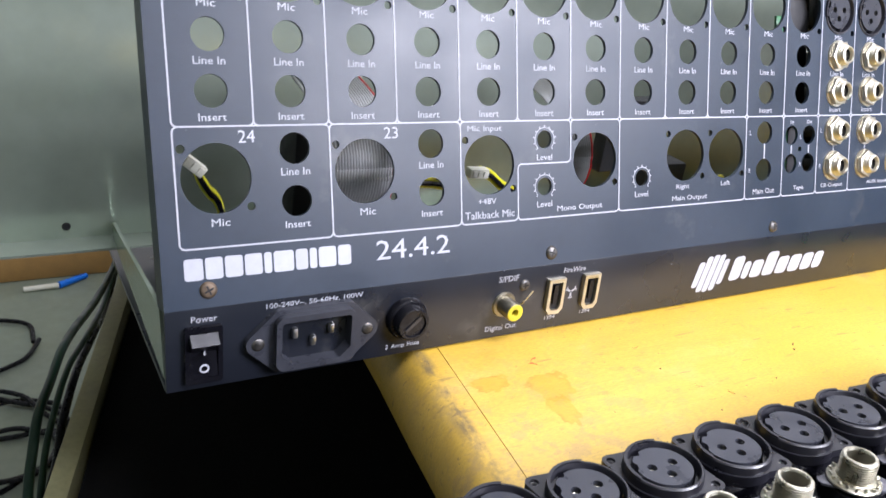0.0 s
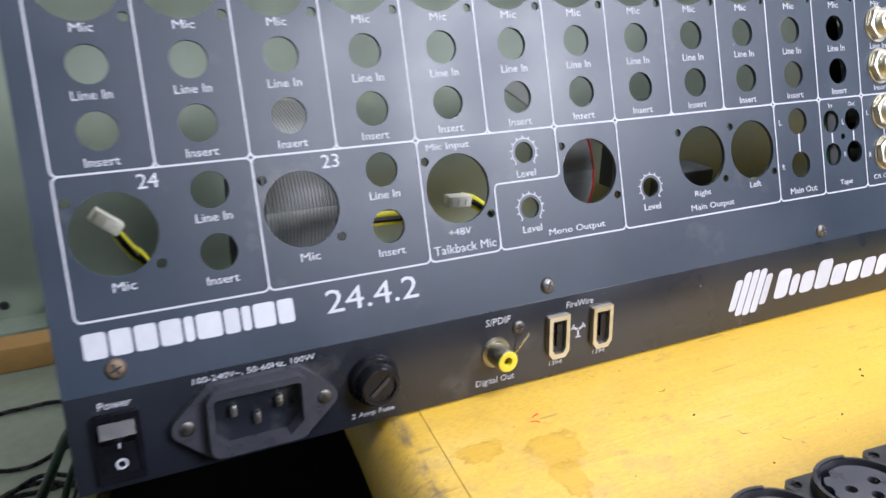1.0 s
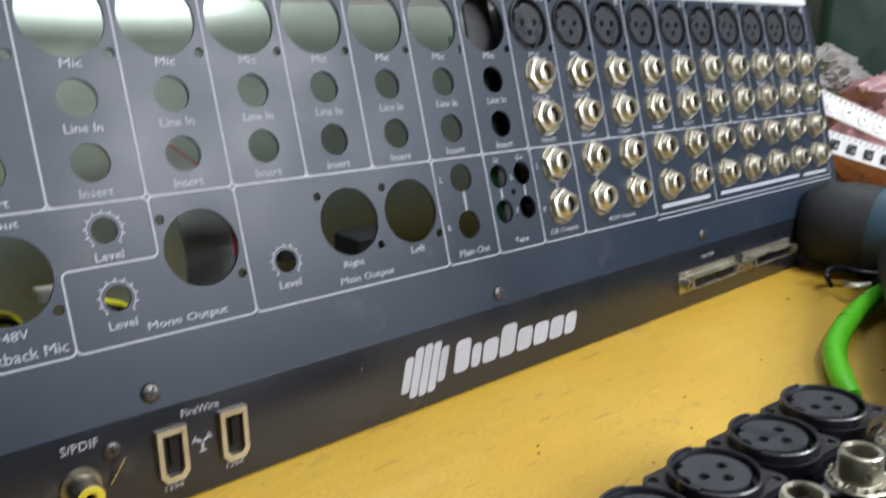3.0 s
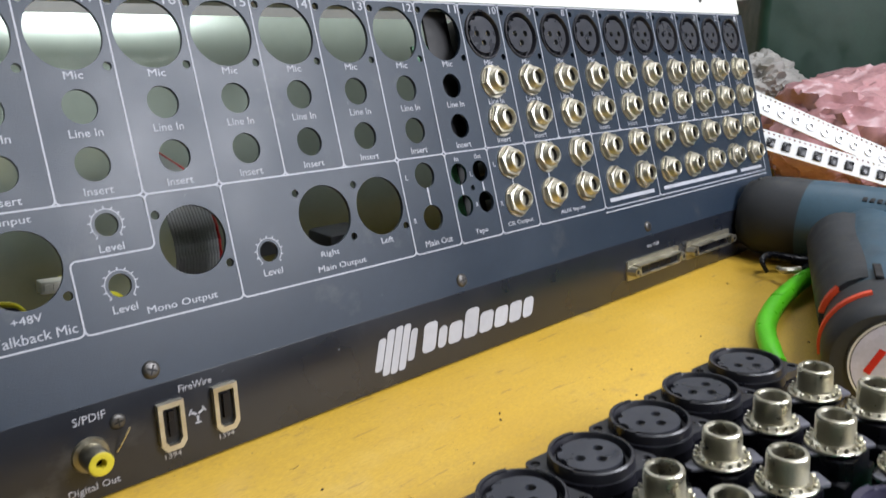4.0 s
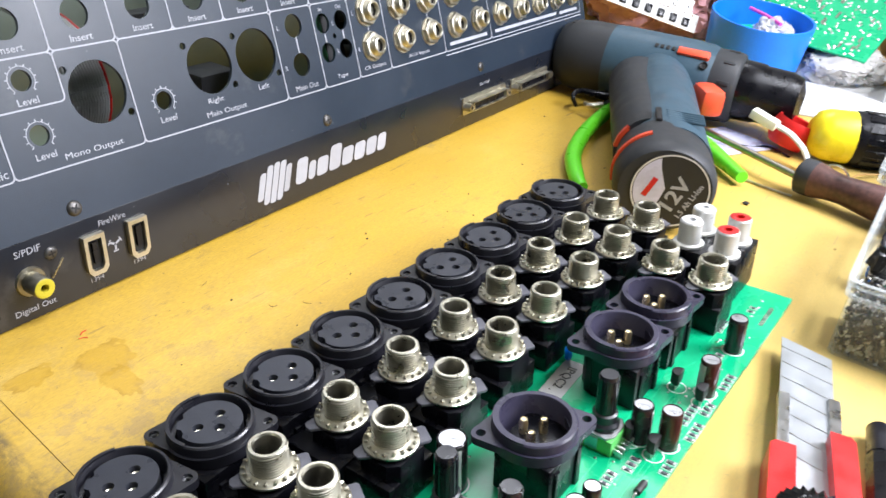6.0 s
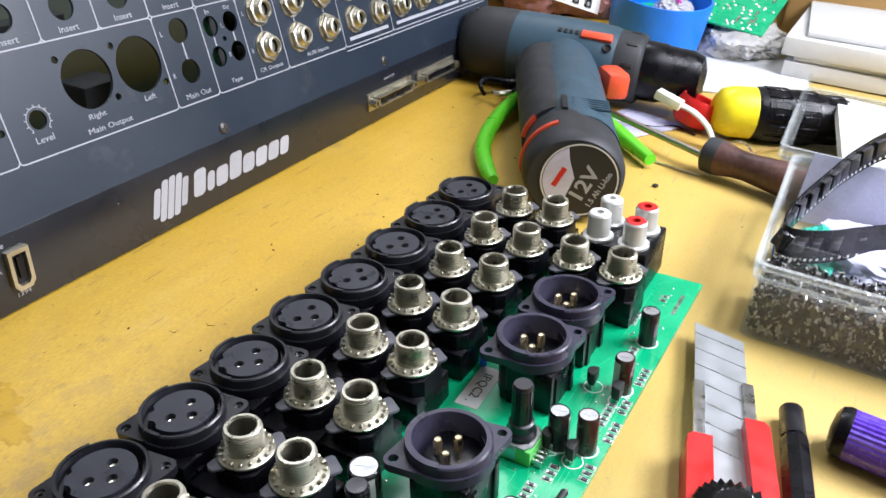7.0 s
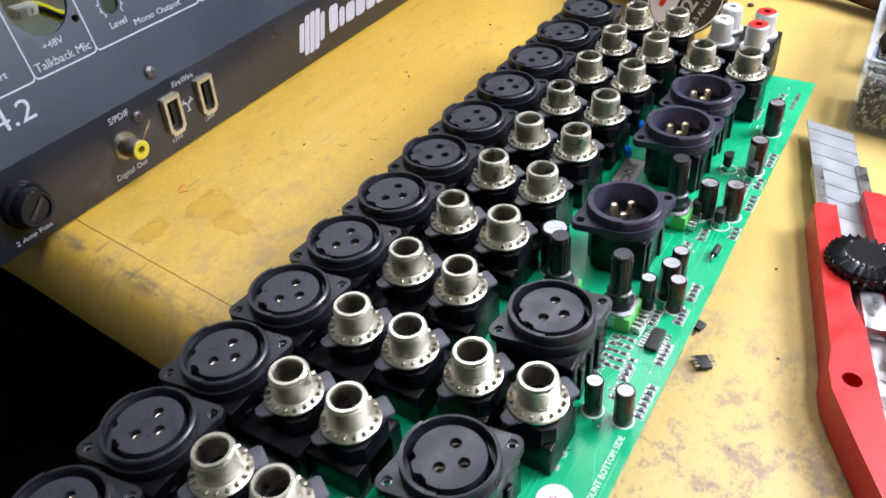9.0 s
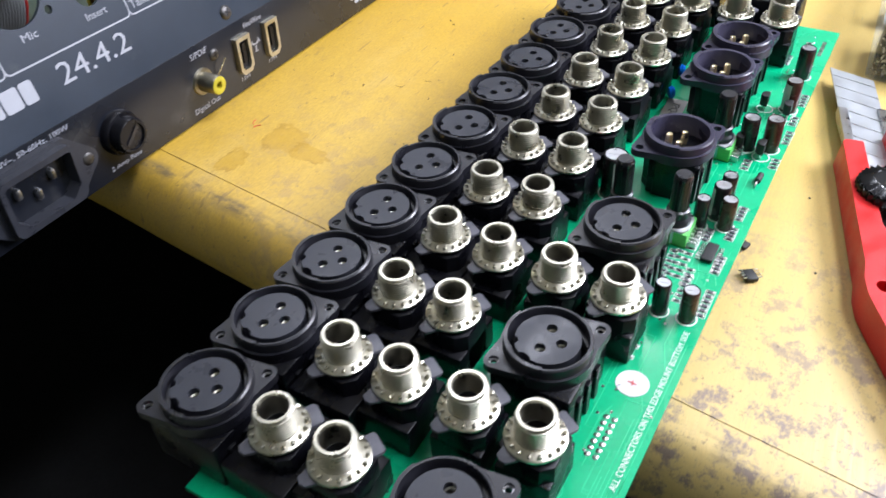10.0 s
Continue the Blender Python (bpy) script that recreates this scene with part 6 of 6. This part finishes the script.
def crumpled(name, label, category, material, c, size, seed, rough=0.35, parent=None):
    """A crumpled film bag: a lumpy sheet closed on itself."""
    bm = bmesh.new()
    bmesh.ops.create_icosphere(bm, subdivisions=5, radius=1)
    for v in bm.verts:
        p = v.co.copy()
        w = noise.noise(p * 1.6 + Vector((seed, 0, 0))) * rough + abs(noise.noise(p * 4.2 + Vector((0, seed, 0)))) * rough * 0.8 + abs(noise.noise(p * 9.0 + Vector((0, 0, seed)))) * rough * 0.35
        q = p * (1 - w * 0.8)
        v.co = Vector((c[0] + q.x * size[0], c[1] + q.y * size[1], max(c[2] + q.z * size[2], 0.001)))
    if parent:
        return part(name, bm, material, parent, label)
    return solo(name, bm, material, label, category)


def boxes():
    open_box("parts_box", "clear plastic compartment box half full of metal swarf and film scraps", 0.3135, 0.4460, -0.3450, -0.2340, 0.034, (0.3480,))
    random.seed(41)
    for bright in (True, False):
        bm = bmesh.new()
        for k in range(800 if bright else 1100):
            x, y, z = random.uniform(0.3152, 0.3182), random.uniform(-0.343, -0.2360), random.uniform(0.0020, 0.0235)
            if k % 3 == 0:
                x, z = random.uniform(0.3165, 0.3465), random.uniform(0.0215, 0.0240)
            r = random.uniform(0.0003, 0.0010) * (1 if bright else 1.2)
            box(bm, -r * random.uniform(1, 2), r, -r * 0.7, r * 0.7, -r * 0.4, r * 0.4, 0, pose(x, y, z, random.uniform(0, 180), random.uniform(0, 180), random.uniform(0, 180)))
        tagged(part("metal_swarf", bm, M_SWARF if bright else M_SWARFD), ("bright" if bright else "dark") + " metal swarf and clipped legs in the clear box", "swarf", kind="stuff")
    bm = bmesh.new()
    box(bm, 0.3183, 0.3468, -0.343, -0.2360, 0.0017, 0.0215, 0.002)
    tagged(part("swarf_bed", bm, M_SWARFD), "packed dark metal swarf filling the compartment", "swarf", kind="stuff")
    for k, (x, y) in enumerate(((0.3195, -0.256), (0.3195, -0.300), (0.322, -0.276))):
        bm = bmesh.new()
        lathe(bm, [(0.0040, 0), (0.0047, 0.0005), (0.0047, 0.0025), (0.0040, 0.003), (0.0036, 0.002), (0.0036, 0.0005)], 24)
        solo("clear_ring", bm, M_CLEAR, "small clear plastic ring on the swarf", "ring", pose(x - 0.002, y, 0.020, 70, 10, 80 + 20 * k), "clear rings")
    crumpled("film_scrap", "pale lilac film scraps heaped in the clear box", "film", M_LILAC, (0.398, -0.288, 0.008), (0.040, 0.045, 0.012), 3.1)
    crumpled("film_scrap", "teal film scrap in the clear box", "film", M_TEAL, (0.392, -0.256, 0.010), (0.024, 0.014, 0.010), 7.7, 0.5)
    crumpled("film_scrap", "blue film twist in the clear box", "film", M_BLUE, (0.384, -0.241, 0.010), (0.006, 0.004, 0.008), 5.2)
    bm = bmesh.new()
    prism(bm, [(0, 0), (0.090, 0), (0.088, 0.034), (0.002, 0.036)], 0, 0.0006)
    solo("lilac_sheet", bm, M_LILAC, "pale lilac sheet standing against the box wall", "sheet", T(0.4380, -0.2400, 0.003) @ pose(0, 0, 0, 78, 0, -90))
    # curled black carrier tape with pockets
    tape = thing("carrier_tape", "long black component tape bent into a loop in the clear box", "component tape")
    line_at = smooth_line([(0.432, -0.330, 0.022), (0.392, -0.283, 0.024), (0.360, -0.255, 0.026), (0.347, -0.241, 0.029), (0.352, -0.2375, 0.031), (0.370, -0.2405, 0.034), (0.400, -0.250, 0.039), (0.418, -0.258, 0.045), (0.440, -0.272, 0.052), (0.470, -0.296, 0.056), (0.490, -0.330, 0.056)], 8)
    bm = bmesh.new()
    rows, sides = [], []
    for i, p in enumerate(line_at):
        d = line_at[min(i + 1, len(line_at) - 1)] - line_at[max(i - 1, 0)]
        side = Vector((d.y, -d.x, 0)).normalized()
        sides.append((p, d.normalized(), side))
        rows.append([bm.verts.new(p + side * k + Vector((0, 0, z))) for k, z in ((0, -0.008), (0, 0.008), (0.0007, 0.008), (0.0007, -0.008))])
    for p, q in zip(rows, rows[1:]):
        for j in range(4):
            bm.faces.new((p[j], p[(j + 1) % 4], q[(j + 1) % 4], q[j]))
    bm.faces.new(rows[0][::-1])
    bm.faces.new(rows[-1])
    part("tape_band", bm, M_BLACK, tape)
    for i, (p, d, side) in enumerate(sides[2:-2]):
        for s2 in (-1, 1):
            bm = bmesh.new()
            prism(bm, circle(0, 0, 0.0008, 8), 0, 0.0001)
            part("sprocket_hole", bm, M_PAPER, tape, "", frame_on(p + side * (0.0004 + s2 * 0.00045) + Vector((0, 0, -0.0060)), d, side * s2))
        if i % 3 == 0:
            bm = bmesh.new()
            box(bm, -0.0036, 0.0036, -0.0042, 0.0040, -0.0022, 0.0002, 0.0005, frame_on(p + side * 0.0022 + Vector((0, 0, 0.0012)), d, side))
            part("pocket", bm, M_XLR, tape)
            bm = bmesh.new()
            box(bm, -0.0022, 0.0022, -0.0006, 0.0006, 0, 0.0003, 0.0001, frame_on(p - side * 0.0001 + Vector((0, 0, 0.0020)), d, -side))
            part("pocket_window", bm, M_XLRL, tape)
    open_box("lidded_box", "clear plastic box holding folded white paper", 0.4700, 0.6000, -0.3600, -0.2260, 0.030)
    bm = bmesh.new()
    box(bm, -0.055, 0.055, -0.050, 0.050, 0, 0.006, 0.0006)
    solo("folded_paper", bm, M_PAPER, "folded white printed paper in the clear box", "paper", pose(0.537, -0.300, 0.020, 4, -3, 6))
    bm = bmesh.new()
    prism(bm, rounded(-0.062, 0.062, 0, 0.014, 0.005), 0, 0.002)
    solo("box_lid", bm, M_CLEAR, "clear plastic lid edge standing on the box", "lid", pose(0.536, -0.2280, 0.028, 78, 0, 0))


M_SWARF = mat("metal_swarf", (0.62, 0.61, 0.58), 0.40, 0.5, 0.5, 900, 0)
M_SWARFD = mat("dark_swarf", (0.045, 0.042, 0.040), 0.5, 0.3, 0.8, 700, 0.5, 1200)
boxes()


def far_clutter():
    # blue tub
    bm = bmesh.new()
    lathe(bm, [(0, 0.002), (0.036, 0.001), (0.040, 0.004), (0.043, 0.040), (0.0435, 0.048), (0.0415, 0.048), (0.0405, 0.040), (0.038, 0.006), (0, 0.006)], 44)
    solo("blue_tub", bm, M_BLUE, "round bright blue plastic tub with a film scrap inside", "tub", pose(0.745, -0.086, 0.002, 4, -6, 0))
    crumpled("film_scrap", "clear film scrap in the blue tub", "film", M_FILM, (0.750, -0.098, 0.034), (0.022, 0.018, 0.014), 2.4)
    bm = bmesh.new()
    sweep(bm, [(0.762, -0.072, 0.050), (0.750, -0.090, 0.048), (0.735, -0.106, 0.046)], 0.0016, 8)
    solo("pink_strip", bm, M_PINK, "pink plastic strip lying across the blue tub", "strip")
    # second board on its capacitors
    pcb = thing("power_board", "green circuit board lying upside down on its capacitors", "circuit board", pose(0.845, -0.122, 0.050, 4, -16, -6))
    bm = bmesh.new()
    box(bm, -0.080, 0.080, -0.062, 0.062, -0.0008, 0.0008)
    part("board", bm, M_GREEN, pcb)
    random.seed(51)
    bm = bmesh.new()
    for k in range(260):
        lathe(bm, [(0, 0.0022), (0.0008, 0.0016), (0.0017, 0.0008)], 7, T(random.uniform(-0.077, 0.077), random.uniform(-0.059, 0.059), 0))
    for k in range(40):
        x, y = random.uniform(-0.07, 0.07), random.uniform(-0.055, 0.055)
        box(bm, x, x + random.uniform(0.003, 0.014), y, y + 0.0022, 0.0008, 0.0013)
    tagged(part("solder_joints", bm, M_SOLDER, pcb, "rough solder joints"), kind="stuff")
    for x, y, r, h in ((-0.062, -0.040, 0.009, 0.027), (-0.060, -0.016, 0.009, 0.027), (-0.062, 0.010, 0.008, 0.026), (-0.05, 0.040, 0.009, 0.030), (0.055, -0.03, 0.010, 0.058), (0.055, 0.03, 0.010, 0.058)):
        bm = bmesh.new()
        lathe(bm, [(r, -0.0008), (r, -h + 0.001), (r * 0.9, -h), (0, -h)], 22, T(x, y, 0))
        part("capacitor", bm, M_CAPS, pcb)
    # folded card and paper stacks
    card = thing("cardboard_box", "open tan cardboard box with raised flaps", "cardboard box", pose(1.000, -0.235, 0.0, 0, 0, 8))
    for n, (x0, x1, y0, y1, z0, z1, r) in enumerate(((-0.10, 0.10, -0.13, 0.07, 0.0, 0.003, 0), (-0.10, -0.097, -0.13, 0.07, 0.003, 0.060, 0), (-0.10, 0.10, 0.067, 0.07, 0.003, 0.085, 0), (0.097, 0.10, -0.13, 0.07, 0.003, 0.11, 0), (-0.10, 0.10, -0.13, -0.127, 0.003, 0.06, 0))):
        bm = bmesh.new()
        box(bm, x0, x1, y0, y1, z0, z1, 0.0006)
        part("card_panel", bm, M_CARD, card)
    random.seed(61)
    stack = thing("paper_stack", "untidy stack of white printed papers and foam sheet", "paper stack")
    z = 0.0012
    for k, h in enumerate((0.013, 0.004, 0.015, 0.0045)):
        bm = bmesh.new()
        g = (0.0, 0.006, -0.004, 0.014)[k]
        box(bm, 0.735 + g, 0.93 + g * 0.5, -0.42, -0.200 - g * 0.4, z, z + h, 0.0012, pose(0.83, -0.3, 0, 0, 0, (0, 2.5, -1.5, 4)[k]) @ T(-0.83, 0.3, 0))
        z += h + 0.0003
        part("paper_wad", bm, M_PAPER, stack)
    for k in range(3):
        bm = bmesh.new()
        box(bm, -0.050, 0.050, -0.004, 0.004, 0, 0.0004)
        part("unread_print", bm, M_LILAC, stack, "", T(0.880, -0.275 - 0.018 * k, 0.0379 + 0.0001 * k))
    bm = bmesh.new()
    prism(bm, [(0.640, -0.145), (0.780, -0.118), (0.800, -0.215), (0.670, -0.230)], 0.0006, 0.0016)
    solo("paper_sheet", bm, M_PAPER, "white paper sheet lying flat on the bench", "paper")
    bm = bmesh.new()
    prism(bm, [(0.515, -0.100), (0.565, -0.118), (0.550, -0.160), (0.505, -0.135)], 0.0005, 0.0012)
    solo("paper_slip", bm, M_LILAC, "pale paper slip under the drill chuck", "paper")
    crumpled("clear_bag", "crumpled clear bag beside the small board", "plastic bag", M_FILM, (0.800, -0.155, 0.010), (0.055, 0.040, 0.022), 9.3)
    # bags and tapes past the mixer's end
    crumpled("pink_bag", "crumpled pink antistatic bag standing beside the mixer", "plastic bag", M_BAG, (0.840, 0.050, 0.045), (0.085, 0.085, 0.068), 1.3, 0.3)
    crumpled("dark_bag", "smoky bag of dark coiled parts beside the mixer", "plastic bag", M_SMOKE, (0.880, -0.020, 0.040), (0.070, 0.060, 0.060), 4.4, 0.4)
    crumpled("grey_cloth", "crumpled grey cloth behind the mixer's end", "cloth", M_CLOTH, (0.860, 0.155, 0.090), (0.060, 0.040, 0.034), 6.1, 0.5)
    for n, (a, b, up) in enumerate((((0.655, 0.068, 0.094), (0.730, -0.030, 0.044), (-0.7, -0.5, 0.5)), ((0.650, 0.060, 0.066), (0.720, -0.040, 0.034), (-0.7, -0.5, 0.5)))):
        p, q = Vector(a), Vector(b)
        ln = (q - p).length
        tp = thing("component_tape", "white punched component tape with " + ("silver rings" if n == 0 else "black parts"), "component tape", frame_on(p, q - p, up), "component tapes")
        bm = bmesh.new()
        hs = [circle(0.004 + 0.004 * k, 0.0060, 0.0008, 8) for k in range(int((ln - 0.006) / 0.004))]
        prism(bm, [(0, -0.008), (ln, -0.008), (ln, 0.008), (0, 0.008)], 0, 0.0008, holes=hs)
        part("tape_strip", bm, M_PAPER, tp)
        for k in range(int(ln / 0.012)):
            bm = bmesh.new()
            if n == 0:
                lathe(bm, [(0.0020, 0.0008), (0.0020, 0.0022), (0.0032, 0.0022), (0.0034, 0.0008)], 14, T(0.008 + 0.012 * k, -0.001, 0))
            else:
                box(bm, 0.004 + 0.012 * k, 0.010 + 0.012 * k, -0.005, 0.002, 0.0008, 0.0026, 0.0004)
            part("taped_part", bm, M_STEEL if n == 0 else M_BLACK, tp)
    crate = thing("dark_crate", "dark green-black plastic crate with a notched rim", "crate", pose(1.06, 0.190, 0, 0, 0, 40))
    bm = bmesh.new()
    prism(bm, rounded(-0.16, 0.16, -0.10, 0.10, 0.01), 0.002, 0.175, holes=[rounded(-0.155, 0.155, -0.095, 0.095, 0.008)])
    part("crate_wall", bm, M_CRATE, crate)
    for k in range(7):
        bm = bmesh.new()
        box(bm, -0.145 + 0.044 * k, -0.117 + 0.044 * k, -0.103, -0.094, 0.1745, 0.187, 0.002)
        part("rim_tooth", bm, M_CRATE, crate)
    for x, y, m, r, l in ((1.03, 0.60, M_RED, 0.050, "red plastic tub standing far behind the mixer"), (1.14, 0.61, M_BLUE, 0.028, "blue bottle cap behind the mixer"), (1.21, 0.62, M_BLACK, 0.034, "black plastic tub behind the mixer")):
        bm = bmesh.new()
        lathe(bm, [(0, 0.0), (r, 0.0), (r * 1.05, 0.215), (r * 0.9, 0.225), (0, 0.225)], 24)
        solo("plastic_tub", bm, m, l, "tub", T(x + 0.2, y - 0.1, 0))


M_PINK = mat("pink_plastic", (0.75, 0.10, 0.45), 0.4, 0, 0.1, 60, 0)
M_SMOKE = mat("smoky_film", (0.16, 0.10, 0.09), 0.2, 0, 0.5, 40, 0.4, 90)
M_CLOTH = mat("grey_cloth", (0.30, 0.29, 0.27), 0.8, 0, 0.2, 40, 0.4, 500)
far_clutter()


def below_bench():
    # The black block is added to darken the space below; the board is real.
    case = thing("under_bench_filler", "black block added to darken the space below the bench, with an olive board", "equipment case")
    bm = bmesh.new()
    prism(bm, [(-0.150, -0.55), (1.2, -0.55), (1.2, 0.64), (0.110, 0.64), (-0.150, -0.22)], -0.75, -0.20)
    part("case_body", bm, M_FILLER, case)
    bm = bmesh.new()
    prism(bm, [(-0.166, -0.22), (-0.152, -0.22), (0.108, 0.64), (0.094, 0.64)], -0.75, -0.185, bev=0.001)
    part("olive_board", bm, M_OLIVE, case, "olive painted board")
    cables = [[(0.060, 0.590, -0.200), (0.048, 0.545, -0.215), (0.020, 0.469, -0.215), (-0.007, 0.379, -0.190), (-0.020, 0.333, -0.180), (-0.031, 0.297, -0.183), (-0.040, 0.272, -0.188), (-0.046, 0.252, -0.203), (-0.052, 0.231, -0.227), (-0.060, 0.200, -0.300)],
              [(0.062, 0.600, -0.215), (0.036, 0.522, -0.245), (0.012, 0.430, -0.228), (-0.004, 0.382, -0.224), (-0.013, 0.354, -0.226), (-0.024, 0.322, -0.239), (-0.030, 0.301, -0.254), (-0.042, 0.270, -0.275), (-0.060, 0.230, -0.340)],
              [(0.058, 0.585, -0.222), (0.030, 0.500, -0.236), (0.004, 0.410, -0.218), (-0.014, 0.360, -0.212), (-0.028, 0.322, -0.224), (-0.040, 0.290, -0.250), (-0.055, 0.250, -0.330)]]
    for i, c in enumerate(cables):
        bm = bmesh.new()
        sweep(bm, c, (0.0034, 0.0034, 0.0026)[i], 10, 8)
        solo("hanging_cable", bm, (M_CABLE, M_BLACK, M_CABLE)[i], "dark cable hanging over the edge beside the mixer", "cable", I4, "hanging cables")
    random.seed(71)
    for n, (cx, cy, r) in enumerate(((-0.10, 0.98, 0.11), (-0.06, 0.90, 0.09), (-0.12, 1.28, 0.10))):
        bm = bmesh.new()
        pts = []
        turns = (3, 2, 1)[n]
        for k in range(turns * 12 + 1):
            a = 2 * math.pi * k / 12
            rr = r * (1 + 0.12 * math.sin(k * 1.7) + 0.05 * math.cos(k * 0.6))
            pts.append((cx + rr * math.cos(a), cy + rr * math.sin(a) * 1.1, -0.745 + 0.006 * (k / 12) + 0.003 * math.sin(k)))
        sweep(bm, pts, 0.0045, 8, 4)
        solo("cable_coil", bm, M_BLACK, "loose coil of black cable on the floor", "cable", I4, "floor cables")
    bm = bmesh.new()
    box(bm, -0.30, 0.20, 1.55, 1.85, -0.75, -0.69, 0.006)
    solo("brown_carton", bm, M_CARD, "flat brown carton lying on the floor", "carton")
    bm = bmesh.new()
    sweep(bm, [(0.05, 1.50, -0.742), (0.11, 1.535, -0.742)], [0.008, 0.006], 10, 3)
    solo("blue_pen", bm, M_BLUE, "blue pen on the floor beside the carton", "pen")
    bm = bmesh.new()
    sweep(bm, [(-0.02, 1.50, -0.744), (0.05, 1.50, -0.742)], 0.006, 10, 3)
    solo("white_stub", bm, M_CREAM, "short white stub on the floor beside the carton", "stub")


# Colour of the added block: the dark under the bench is put into it.
M_FILLER = mat("filler_black", (0.008, 0.008, 0.008), 0.9, 0, 0.3, 60, 0.3, 400)
M_FILLER.node_tree.nodes["Principled BSDF"].inputs["Specular IOR Level"].default_value = 0.05
M_CABLE = mat("dark_green_cable", (0.008, 0.035, 0.022), 0.4, 0, 0.2, 60, 0)
below_bench()
